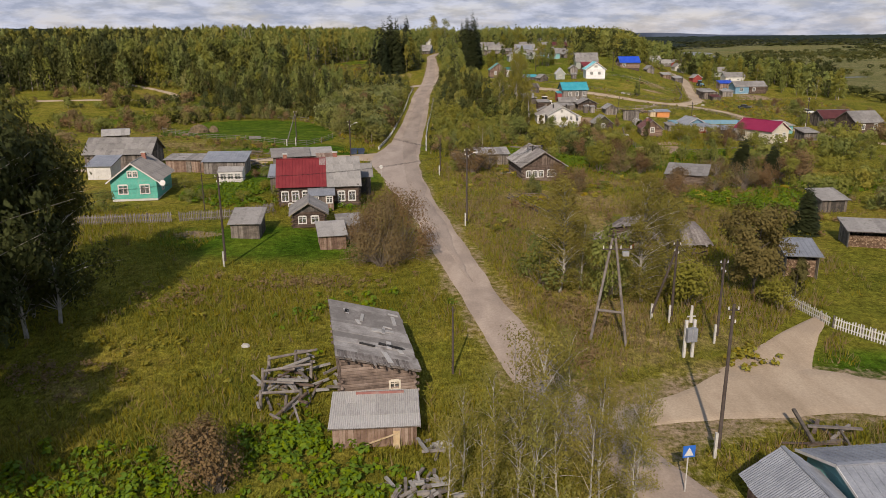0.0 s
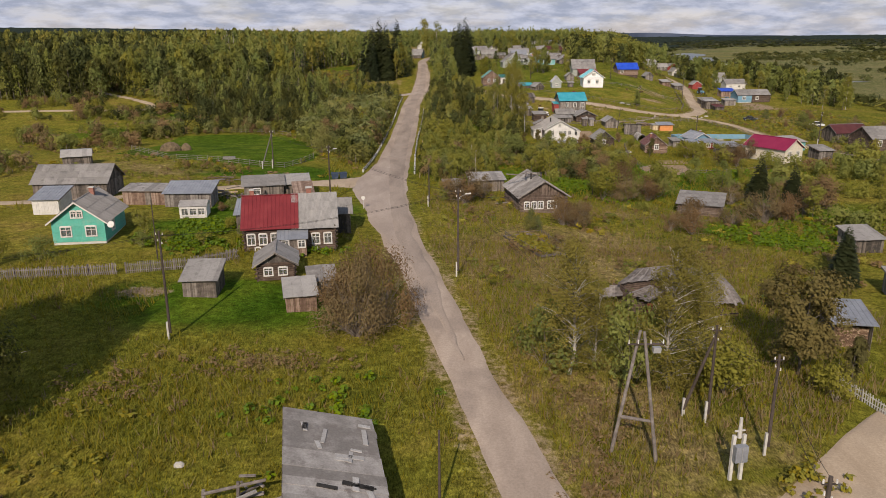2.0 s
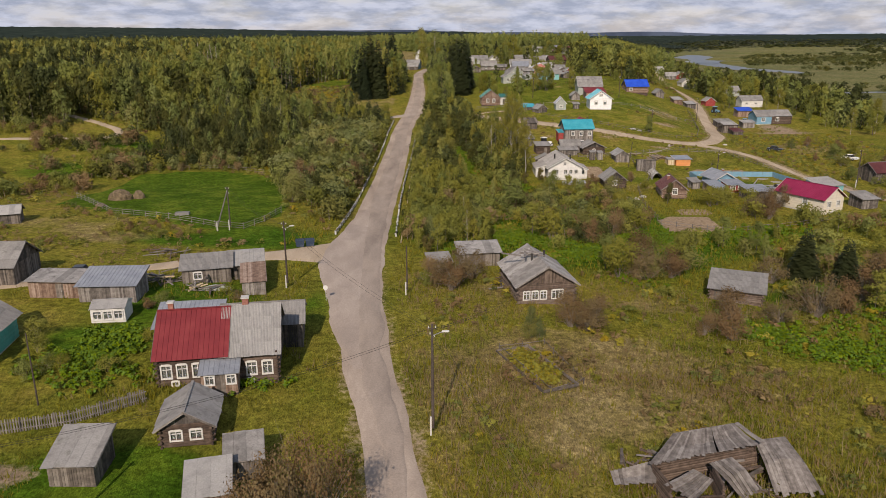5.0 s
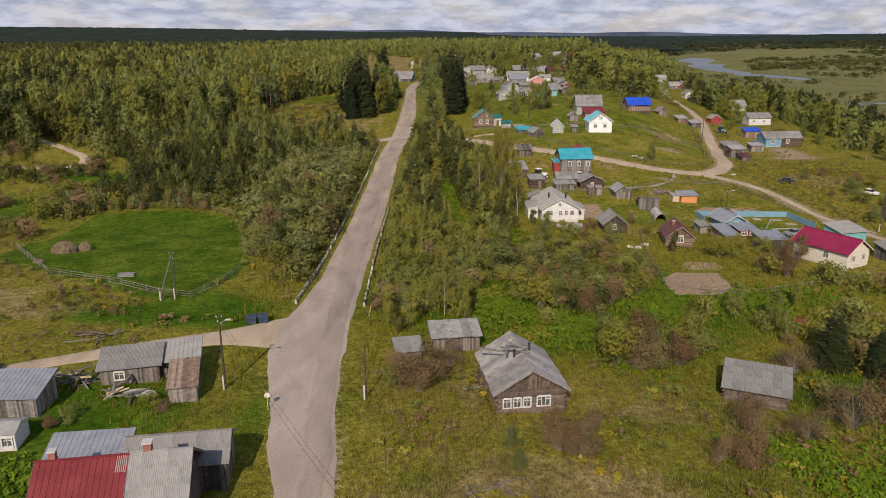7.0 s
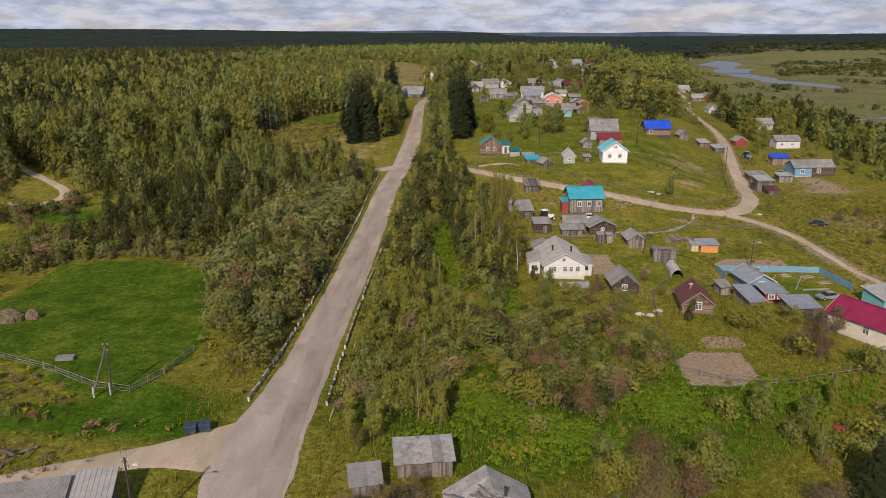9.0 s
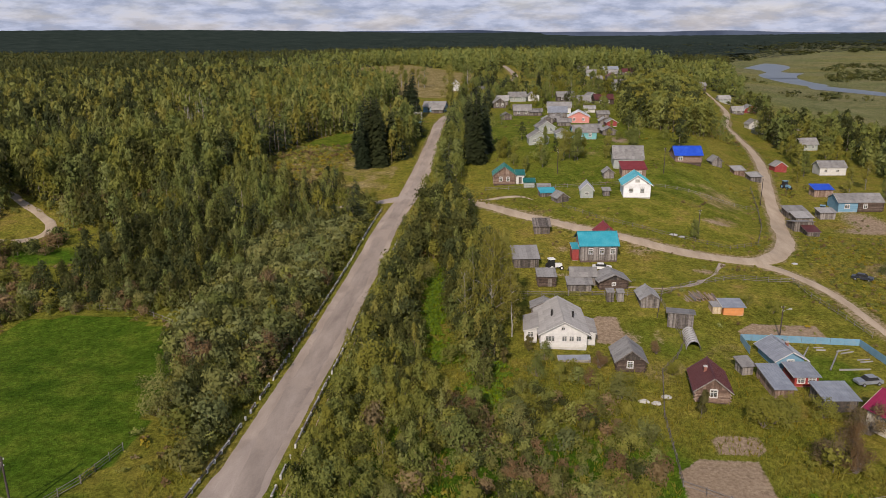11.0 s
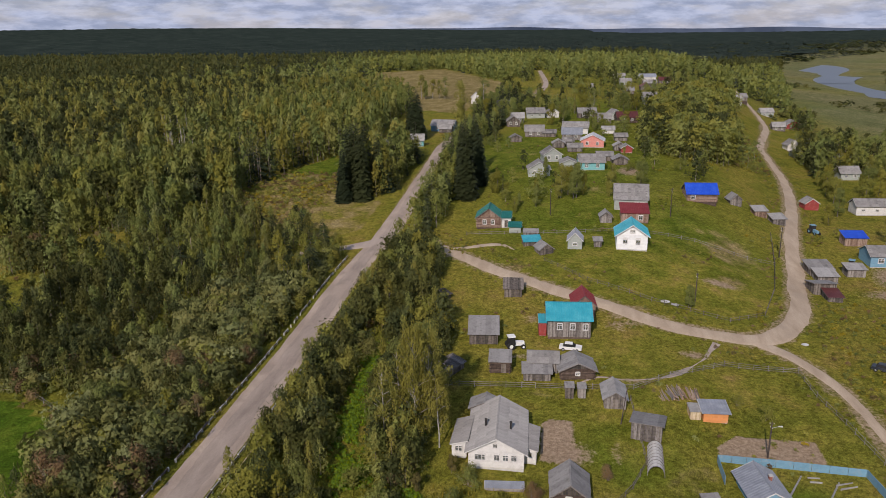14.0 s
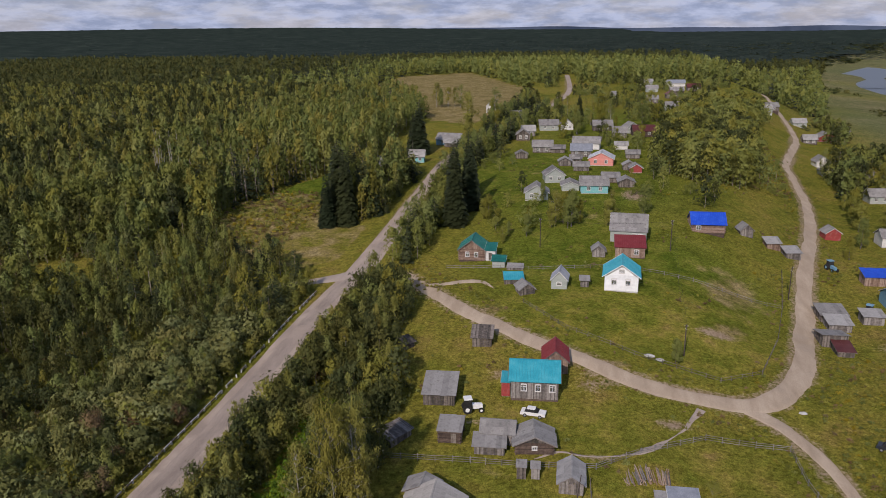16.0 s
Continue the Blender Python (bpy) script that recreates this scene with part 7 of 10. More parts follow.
def jitter_grid(seed, x0, x1, y0, y1, step):
    rng = np.random.default_rng(seed)
    X, Y = np.meshgrid(np.arange(x0, x1, step), np.arange(y0, y1, step))
    return np.column_stack([X.ravel(), Y.ravel()]) + rng.uniform(-0.45, 0.45, (X.size, 2)) * step


def clear_of(p, main=6.5, side=5.0, houses=7.0):
    x, y = p[:, 0], p[:, 1]
    ok = (away(x, y, MAIN) > main) & (away(x, y, SIDE) > side) & (away(x, y, SPUR) > 3.5) & (away(x, y, LTRACK) > 4.5) & (away(x, y, WEST) > 5)
    for a, b in FOOT:
        ok &= (x - a) ** 2 + (y - b - 3) ** 2 > houses ** 2
    return ok


def in_view(p, margin=60):
    """Only where some part of the walk can look: a fan widening to the north."""
    x, y = p[:, 0], p[:, 1]
    return (x > -0.95 * (y - 60) - margin) & (x < 0.62 * y + 90 + margin)


def west_wood(p):
    x, y = p[:, 0], p[:, 1]
    edge = np.where(x > -30, 186 + (x + 30) * -1.0, np.where(x > -72, 214 + 0.06 * (-x - 30), 262))
    ok = (x < -13) & (y > edge) & ~inside(x, y, CLEARING) & ~inside(x, y, VERGE) & ~inside(x, y, BIGFIELD) & clear_of(p)
    lawn = (x < -72) & (y < 300) & (away(x, y, [(-80, 285), (-112, 262), (-150, 262)]) < 9)
    yard = (x > -36 - 0.05 * (y - 390)) & (y > 392) & (y < 545)
    return ok & ~lawn & ~yard & in_view(p)


rng_w = np.random.default_rng(5)
wt_tree = wood_templates(100, 6, "dome", 370, 0.046)
wt_narrow = wood_templates(120, 7, "plume", 350, 0.0385)
wt_birch = wood_templates(140, 6, "spire", 380, 0.032)
wt_spruce = wood_templates(160, 4, "spruce", (16, 20), 0)
near = jitter_grid(31, -170, -12, 165, 345, 2.8)
near = near[west_wood(near)]
kindf = rng_w.uniform(size=len(near)) + 0.25 * np.sin(near[:, 0] / 23.0) * np.cos(near[:, 1] / 31.0)
hts = rng_w.uniform(6.5, 13.0, len(near)) * (0.75 + 0.3 * sstep(180, 300, near[:, 1]))
hts *= 1 + 0.2 * np.sin(near[:, 0] / 17.0) * np.cos(near[:, 1] / 13.0)
scrub = (near[:, 0] > -88) & (rng_w.uniform(250, 322, len(near)) > near[:, 1])
hts *= np.where(scrub, 0.66, 1.0)
hts *= np.where((near[:, 0] > -66) & (near[:, 1] > 272) & (near[:, 1] < 325), 0.6, 1.0)
strip = (near[:, 0] > -36) & (near[:, 1] < 288)
hts = np.where(strip, hts * 0.8, hts)
kindf = np.where((strip | scrub) & (rng_w.uniform(size=len(near)) < 0.62), rng_w.choice([0.0, 0.0, 0.9], len(near)), kindf)
sel = kindf < 0.2
# more dark leaves in the south and far west, painting cloud shade there
deep = rng_w.uniform(size=len(near)) < 0.2 + 0.72 * (1 - sstep(240, 300, near[:, 1])) + 0.45 * sstep(90, 150, -near[:, 0])
stand("deciduous_wood", near[sel & ~deep], hts[sel & ~deep], wt_tree, M["leaf_mix"], "dense mixed deciduous wood with rounded green crowns", 41)
stand("deciduous_wood", near[sel & deep], hts[sel & deep], wt_tree, M["leaf_deep"], "deep green deciduous trees in the dense wood, cloud shade in their colour", 53)
sel = (kindf >= 0.2) & (kindf < 0.64)
stand("alder_wood", near[sel & ~deep], hts[sel & ~deep] * 1.1, wt_narrow, M["leaf_green"], "slender green trees in the dense wood", 42)
stand("alder_wood", near[sel & deep], hts[sel & deep] * 1.15, wt_narrow, M["leaf_deep"], "slender deep green trees in the dense wood, cloud shade in their colour", 54)
sel = (kindf >= 0.64) & (kindf < 0.86)
stand("birch_wood", near[sel & ~deep], hts[sel & ~deep] * 1.2, wt_birch, M["leaf_birch"], "yellow-green young birches in the wood", 43)
stand("birch_wood", near[sel & deep], hts[sel & deep] * 1.2, wt_birch, M["leaf_green"], "green birches in the wood", 55)
sel = (kindf >= 0.86) & (kindf < 0.93)
stand("willow_wood", near[sel], hts[sel] * 0.7, wt_tree, M["leaf_willow"], "silvery willows in the wood", 44)
sel = kindf >= 0.93
stand("spruce_wood", near[sel], hts[sel] * 1.25, wt_spruce, M["needle"], "dark young spruces in the wood", 45)

lt_tree = wood_templates(200, 6, "plume", 110, 0.062)
lt_narrow = wood_templates(220, 5, "spire", 100, 0.056)
lt_spruce = wood_templates(240, 4, "spruce", (9, 9), 0)
mid = np.vstack([jitter_grid(32, -420, -12, 345, 640, 3.9), jitter_grid(33, -420, -170, 165, 345, 4.2)])
mid = mid[west_wood(mid)]
kindf = rng_w.uniform(size=len(mid)) + 0.25 * np.sin(mid[:, 0] / 43.0) * np.cos(mid[:, 1] / 37.0)
hts = rng_w.uniform(9, 15, len(mid))
# the western slope takes dark leaves: a cloud's shade given as leaf colour
west = mid[:, 0] < -120 + 60 * (rng_w.uniform(size=len(mid)) - 0.5)
sel = (kindf < 0.45) & west
stand("deciduous_wood", mid[sel], hts[sel], lt_tree, M["leaf_deep"], "deep green deciduous wood on the slope, cloud shade in its colour", 46)
sel = (kindf < 0.45) & ~west
stand("deciduous_wood", mid[sel], hts[sel], lt_tree, M["leaf_green"], "dense mixed deciduous wood on the slope", 56)
sel = (kindf >= 0.45) & (kindf < 0.75)
stand("birch_wood", mid[sel], hts[sel] * 1.1, lt_narrow, M["leaf_birch"], "yellow-green birches on the slope", 47)
stand("spruce_wood", mid[kindf >= 0.75], hts[kindf >= 0.75] * 1.15, lt_spruce, M["needle"], "dark spruces on the slope", 48)


# thickets along the road and in the hollow
wt_bush = wood_templates(180, 6, "bush", 360, 0.0495)
th = jitter_grid(37, -2, 26, 150, 296, 1.9)
x, y = th[:, 0], th[:, 1]
th = th[(x < 4 + 18 * np.sin(np.pi * np.clip((y - 122) / 185, 0, 1))) & (away(x, y, MAIN) > 6.0) & (away(x, y, SIDE) > 6) & (away(x, y, [(13, 150.7), (19.1, 176.3), (12.5, 198.8), (9.8, 212), (8.8, 226), (6.6, 241)]) > 3.0) & clear_of(th, 6.0, 6, 5)]
u = rng_w.uniform(size=len(th))
low = 0.55 + 0.45 * sstep(165, 225, th[:, 1])
ah = low * rng_w.uniform(4, 8.0, len(th))
# dark share grows northward: deep green trees, with shade added through leaf colour
dk = (rng_w.uniform(size=len(th)) < 0.85 * sstep(178, 205, th[:, 1]))
stand("alder_thicket", th[(u < 0.4) & ~dk], ah[(u < 0.4) & ~dk], wt_tree, M["leaf_mix"], "dense young trees between the road and the gardens", 61, (1.0, 1.5))
stand("alder_thicket", th[(u < 0.4) & dk], ah[(u < 0.4) & dk], wt_tree, M["leaf_deep"], "deep green young trees between the road and the gardens, shade in their colour", 59, (1.0, 1.5))
sel = (u >= 0.4) & (u < 0.7)
stand("bush_thicket", th[sel], (low * rng_w.uniform(2.4, 5, len(th)))[sel], wt_bush, M["leaf_mix"], "dense green undergrowth", 62)
sel = (u >= 0.7) & (u < 0.8)
stand("birch_thicket", th[sel], (low * rng_w.uniform(5, 9, len(th)))[sel], wt_birch, M["leaf_birch"], "young birches in the roadside thicket", 63)
sel = (u >= 0.8) & (u < 0.95)
stand("bush_thicket", th[sel], (low * rng_w.uniform(2.4, 5, len(th)))[sel], wt_bush, M["leaf_deep"], "deep green undergrowth in the roadside thicket", 60)
stand("brown_thicket", th[u >= 0.95], rng_w.uniform(2, 4.0, len(th))[u >= 0.95], wt_bush, M["leaf_brown"], "brownish bushes in the roadside thicket", 64)
tw = jitter_grid(38, -34, -13, 158, 262, 3.0)
x, y = tw[:, 0], tw[:, 1]
tw = tw[(x > -15 - (y - 156) * 0.42) & ~inside(x, y, PASTURE) & (away(x, y, MAIN) > 7.2)]
u = rng_w.uniform(size=len(tw))
stand("willow_thicket", tw[u < 0.8], rng_w.uniform(3.4, 6.4, len(tw))[u < 0.8], wt_bush, M["leaf_willow"], "silvery willow thicket beside the road", 65)
stand("bush_thicket", tw[u >= 0.8], rng_w.uniform(3, 6, len(tw))[u >= 0.8], wt_bush, M["leaf_mix"], "green undergrowth in the willow thicket", 66)
we = jitter_grid(136, -90, -28, 196, 232, 2.3)
x, y = we[:, 0], we[:, 1]
we = we[~inside(x, y, PASTURE) & (away(x, y, PASTURE + PASTURE[:1]) < 15) & (away(x, y, PASTURE + PASTURE[:1]) > 1.5) & (y > 204 + 0.9 * np.abs(x + 52) * (x > -52))]
u = rng_w.uniform(size=len(we))
wh = rng_w.uniform(1.4, 4.6, len(we))
for lo, hi, mat, lab in ((0.0, 0.35, "leaf_mix", "green bushes at the edge of the wood"), (0.35, 0.6, "leaf_deep", "deep green bushes at the edge of the wood"), (0.6, 0.8, "leaf_willow", "silvery willow bushes at the edge of the wood"), (0.8, 1.0, "leaf_brown", "brownish bushes at the edge of the wood")):
    sel = (u >= lo) & (u < hi)
    stand("edge_bushes", we[sel], wh[sel], wt_bush, M[mat], lab, 150 + int(lo * 10))
lw = jitter_grid(137, -175, -84, 236, 305, 3.0)
x, y = lw[:, 0], lw[:, 1]
lw = lw[(away(x, y, LTRACK) > 3.6) & (np.sin(x / 7.0) * np.cos(y / 6.0) + 0.5 * np.sin(x / 3.0 + y / 4.0) > -0.25)]
u = rng_w.uniform(size=len(lw))
wh = rng_w.uniform(1.2, 4.0, len(lw))
for lo, hi, mat, lab in ((0.0, 0.5, "leaf_mix", "green bushes along the forest track"), (0.5, 0.75, "leaf_deep", "deep green bushes along the forest track"), (0.75, 1.0, "leaf_brown", "brownish bushes along the forest track")):
    sel = (u >= lo) & (u < hi)
    stand("track_bushes", lw[sel], wh[sel], wt_bush, M[mat], lab, 160 + int(lo * 10))
vg = jitter_grid(139, -17.2, -13.6, 166, 286, 1.5)
vg = vg[(away(vg[:, 0], vg[:, 1], MAIN) > 5.9) & (away(vg[:, 0], vg[:, 1], SPUR) > 4)]
u = rng_w.uniform(size=len(vg))
vh = rng_w.uniform(1.4, 4.2, len(vg))
for lo, hi, mat, lab in ((0.0, 0.4, "leaf_mix", "green bushes on the road bank"), (0.4, 0.6, "leaf_deep", "deep green bushes on the road bank"), (0.6, 0.8, "leaf_willow", "silvery willow bushes on the road bank"), (0.8, 0.9, "leaf_brown", "brownish bushes on the road bank")):
    sel = (u >= lo) & (u < hi)
    stand("bank_bushes", vg[sel], vh[sel], wt_bush, M[mat], lab, 140 + int(lo * 10))
hl = np.vstack([jitter_grid(39, 0, 70, 128, 198, 2.5), jitter_grid(40, 60, 150, 88, 205, 3.4)])
x, y = hl[:, 0], hl[:, 1]
dens = np.sin(x / 6.3 + 1.0) * np.cos(y / 5.1) + 0.6 * np.sin(x / 2.9 + y / 3.7)
hl = hl[(dens > np.where(x > 60, 0.1, 0.5)) & (away(x, y, MAIN) > 7) & (away(x, y, [(6, 150.1), (16.1, 147), (24.3, 141.6), (30.6, 134.1)]) > 3.5) & (away(x, y, [(41, 159.1), (64.6, 163)]) > 4) & ~((x > 42) & (x < 58) & (y > 160) & (y < 180)) & ~((y < 140) & (x < 26) & (x > 10)) & ~((y > 172) & (x > 38) & (x < 95)) & clear_of(hl, 7, 6, 6.5)]
u = rng_w.uniform(size=len(hl))
hh = rng_w.uniform(0.9, 3.4, len(hl)) * np.where(hl[:, 0] > 60, 1.3, 1.0)
stand("bush_thicket", hl[u < 0.80], hh[u < 0.80], wt_bush, M["leaf_mix"], "patches of green scrub in the hollow", 67)
sel = (u >= 0.80) & (u < 0.92)
stand("brown_thicket", hl[sel], hh[sel], wt_bush, M["leaf_brown"], "patches of brownish scrub in the hollow", 68)
stand("willow_thicket", hl[u >= 0.92], hh[u >= 0.92], wt_bush, M["leaf_willow"], "grey-green willow scrub in the hollow", 69)

hs = jitter_grid(143, 14, 46, 150, 196, 1.9)
hs = hs[inside(hs[:, 0], hs[:, 1], [(16.5, 195), (30, 187), (39, 185), (43, 178), (43, 168), (37, 160), (31, 153), (26, 152.5), (19, 157), (16, 170)]) & (away(hs[:, 0], hs[:, 1], [(20, 184), (21.5, 192)]) > 3) & clear_of(hs, 7, 6, 5.5)]
u = rng_w.uniform(size=len(hs))
hh = rng_w.uniform(1.4, 4.0, len(hs)) * (0.8 + 0.35 * np.sin(hs[:, 0] / 4.0) * np.cos(hs[:, 1] / 5.0))
for lo, hi, mat, lab in ((0.0, 0.42, "leaf_mix", "dense olive scrub filling the hollow"), (0.42, 0.62, "leaf_deep", "deep green scrub filling the hollow"), (0.62, 0.82, "leaf_willow", "grey-green willow bushes filling the hollow"), (0.82, 1.0, "leaf_brown", "rusty bushes filling the hollow")):
    sel = (u >= lo) & (u < hi)
    stand("hollow_scrub", hs[sel], hh[sel], wt_bush, M[mat], lab, 150 + int(lo * 10))


rf = jitter_grid(121, -110, -28, 140, 250, 3.2)
x, y = rf[:, 0], rf[:, 1]
pat = np.sin(x / 7.0 + 0.8) * np.cos(y / 6.0) + 0.5 * np.sin(x / 3.1 + y / 4.3)
rf = rf[(pat > 0.35) & ~inside(x, y, PASTURE) & (away(x, y, WEST) > 5) & (away(x, y, LTRACK) > 5) & (away(x, y, PASTURE + PASTURE[:1]) > 2.2) & clear_of(rf, 8, 6, 6)]
u = rng_w.uniform(size=len(rf))
hh = rng_w.uniform(0.6, 2.2, len(rf)) * np.where(rf[:, 0] < -72, 2.0, 1.0)
stand("brown_scrub", rf[u < 0.55], hh[u < 0.55], wt_bush, M["leaf_brown"], "patches of rusty scrub in the rough field", 122)
stand("green_scrub", rf[u >= 0.55], hh[u >= 0.55], wt_bush, M["leaf_mix"], "patches of green scrub in the rough field", 123)


# copses on the hill, the river bank and along the upper road
cp = jitter_grid(91, 70, 142, 380, 575, 2.7)
x, y = cp[:, 0], cp[:, 1]
cp = cp[inside(x, y, [(72, 399), (86, 385), (101, 386), (112, 425), (124, 500), (140, 560), (120, 572), (98, 538), (80, 460)]) & (away(x, y, SIDE) > 7) & clear_of(cp)]
u = rng_w.uniform(size=len(cp))
ch = rng_w.uniform(7, 13, len(cp))
cp_tree = wood_templates(260, 6, "dome", 230, 0.047)
stand("hill_copse", cp[u < 0.66], ch[u < 0.66], cp_tree, M["leaf_mix"], "dense green copse on the hill", 92, (1.1, 1.6))
stand("hill_copse", cp[(u >= 0.66) & (u < 0.9)], ch[(u >= 0.66) & (u < 0.9)], cp_tree, M["leaf_deep"], "deep green trees of the hill copse", 89, (1.1, 1.6))
stand("hill_copse", cp[u >= 0.9], ch[u >= 0.9] * 1.15, lt_spruce, M["needle"], "dark spruces of the hill copse", 88, (1.1, 1.5))
bk = jitter_grid(93, 118, 185, 262, 700, 3.2)
x, y = bk[:, 0], bk[:, 1]
bk = bk[(y > 346) & (np.abs(x - np.interp(y, [262, 325, 432, 512, 690], [120, 118, 148, 164, 212])) < 5 + 3 * np.sin(y / 17.0)) & (np.sin(y / 23.0 + 1) > -0.35) & (away(x, y, SIDE) > 8) & clear_of(bk, 6, 7, 8)]
u = rng_w.uniform(size=len(bk))
bh = rng_w.uniform(6, 12, len(bk))
stand("bank_wood", bk[u < 0.4], bh[u < 0.4], lt_tree, M["leaf_green"], "row of green trees on the river bank", 94, (1.1, 1.6))
stand("bank_wood", bk[(u >= 0.4) & (u < 0.8)], bh[(u >= 0.4) & (u < 0.8)], lt_tree, M["leaf_deep"], "deep green trees on the river bank", 87, (1.1, 1.6))
stand("bank_wood", bk[u >= 0.8], bh[u >= 0.8] * 1.2, lt_spruce, M["needle"], "dark spruces on the river bank", 86, (1.0, 1.4))
sw = jitter_grid(144, 140, 202, 290, 500, 3.6)
x, y = sw[:, 0], sw[:, 1]
sw = sw[inside(x, y, [(164, 488), (160, 442), (158, 390), (152, 344), (140, 297), (158, 292), (176, 350), (186, 407), (201, 494)]) & (np.sin(x / 7.0) * np.cos(y / 9.0) > -0.45) & clear_of(sw, 6, 7, 8)]
u = rng_w.uniform(size=len(sw))
bh = rng_w.uniform(5, 11, len(sw))
stand("slope_wood", sw[u < 0.6], bh[u < 0.6], lt_tree, M["leaf_green"], "green trees on the slope above the flats", 160, (1.1, 1.6))
stand("slope_wood", sw[u >= 0.6], bh[u >= 0.6] * 1.1, lt_tree, M["leaf_deep"], "deep green trees on the slope above the flats", 161, (1.1, 1.6))
up = jitter_grid(95, -22, 26, 303, 600, 3.0)
x, y = up[:, 0], up[:, 1]
dm = away(x, y, MAIN)
up = up[(dm > 5.2) & (((x > -2) & (dm < 14)) | ((x < -10) & (dm < 16) & (y > 338) & (y < 386))) & (away(x, y, SIDE) > 7) & clear_of(up, 5.4, 6, 6)]
u = rng_w.uniform(size=len(up))
stand("roadside_trees", up[u < 0.75], rng_w.uniform(5, 11, len(up))[u < 0.75], wt_narrow, M["leaf_green"], "green trees lining the upper road", 96)
stand("roadside_spruces", up[u >= 0.75], rng_w.uniform(7, 15, len(up))[u >= 0.75], wt_spruce, M["needle"], "dark spruces lining the upper road", 97)
vt = np.vstack([jitter_grid(98, 0, 130, 330, 440, 9.0), jitter_grid(84, 0, 150, 440, 800, 5.6)])
x, y = vt[:, 0], vt[:, 1]
vt = vt[(np.sin(x / 9.0 + y / 31.0) + np.cos(y / 13.0 - x / 21.0) > 0.55) & clear_of(vt, 7, 7, 8)]
vu = rng_w.uniform(size=len(vt))
vh = rng_w.uniform(4, 9, len(vt))
stand("garden_trees", vt[vu < 0.32], vh[vu < 0.32], cp_tree, M["leaf_green"], "garden trees scattered between the far houses", 99, (1.2, 1.8))
sel = (vu >= 0.32) & (vu < 0.62)
stand("garden_trees", vt[sel], vh[sel] * 1.15, lt_tree, M["leaf_deep"], "deep green garden trees between the far houses", 85, (1.2, 1.7))
stand("garden_bushes", vt[vu >= 0.62], rng_w.uniform(2.4, 4.6, len(vt))[vu >= 0.62], wt_bush, M["leaf_green"], "garden bushes scattered between the far houses", 90)


def north_wood(p):
    x, y = p[:, 0], p[:, 1]
    village = (x > -5) & (x < 190) & (y < 780)
    flats = x > np.interp(y, [300, 640, 1000, 1500], [190, 196, 280, 430])
    return ~inside(x, y, BIGFIELD) & ~village & ~flats & (y > 640) & clear_of(p, 9, 8, 11) & in_view(p, 100)


ft = wood_templates(300, 6, "plume", 46, 0.085)
fb = wood_templates(310, 4, "bush", 20, 0.18)
fs = wood_templates(320, 4, "spruce", (5, 5), 0)
far = jitter_grid(34, -900, 560, 640, 1250, 7.0)
far = far[north_wood(far)]
kindf = rng_w.uniform(size=len(far)) + 0.3 * np.sin(far[:, 0] / 83.0 + far[:, 1] / 190.0)
hts = rng_w.uniform(11, 18, len(far))
# west and far north are coloured darker to stand for cloud shade
west = (far[:, 0] < -220 + 120 * (rng_w.uniform(size=len(far)) - 0.5)) | (far[:, 1] > 1050)
sel = (kindf < 0.6) & west
stand("deciduous_wood", far[sel], hts[sel], ft, M["leaf_deep"], "distant deep green wood with cloud shade in its colour", 49, (1.0, 1.5), False)
sel = (kindf < 0.6) & ~west
stand("deciduous_wood", far[sel], hts[sel], ft, M["leaf_green"], "distant mixed wood", 57, (1.0, 1.5), False)
stand("spruce_wood", far[kindf >= 0.6], hts[kindf >= 0.6] * 1.1, fs, M["forest_far"], "distant spruce wood with cloud shade and haze in its colour", 50, (1.2, 1.8), False)
far = jitter_grid(35, -2300, 1500, 1250, 2500, 22)
far = far[in_view(far, 100) & ((far[:, 0] < np.interp(far[:, 1], [1000, 1500, 2000], [280, 480, 800])) | (far[:, 1] > 1900)) & (away(far[:, 0], far[:, 1], [(430, 1250), (530, 1420), (625, 1540), (720, 1650), (900, 1800)]) > 120)]
stand("spruce_wood", far, rng_w.uniform(14, 20, len(far)), fs, M["forest_far"], "far spruce forest with cloud shade and haze in its colour", 51, (2.0, 3.0), False)
# scrub on the flats
fl = jitter_grid(36, 165, 900, 250, 1300, 10.5)
g2 = np.sin(fl[:, 0] / 37.0) * np.cos(fl[:, 1] / 29.0 + 0.5) + 0.5 * np.sin(fl[:, 0] / 11.0 + fl[:, 1] / 17.0)
fl = fl[(g2 > np.where((fl[:, 1] < 900) & (fl[:, 1] > 330), 0.75, -0.1)) & (away(fl[:, 0], fl[:, 1], [(322, 985), (372, 1130), (430, 1250), (530, 1420)]) > 66) & (away(fl[:, 0], fl[:, 1], [(326, 1010), (322, 930), (334, 858), (347, 795), (349, 735)]) > 42) & (away(fl[:, 0], fl[:, 1], SIDE) > 10)]
stand("willow_scrub", fl, rng_w.uniform(1.5, 5.5, len(fl)), fb, M["leaf_deep"], "scattered willow scrub on the river flats", 52, (1.3, 2.4), False)

fl = jitter_grid(39, 260, 1900, 1300, 2600, 27)
g2 = np.sin(fl[:, 0] / 67.0) * np.cos(fl[:, 1] / 79.0 + 0.5) + 0.5 * np.sin(fl[:, 0] / 31.0 + fl[:, 1] / 37.0)
fl = fl[(g2 > -0.1) & (away(fl[:, 0], fl[:, 1], [(430, 1250), (530, 1420), (625, 1540), (720, 1650), (900, 1800)]) > 110)]
stand("willow_scrub", fl, rng_w.uniform(4, 9, len(fl)), fb, M["leaf_deep"], "far willow scrub on the river flats", 58, (2.0, 3.6), False)


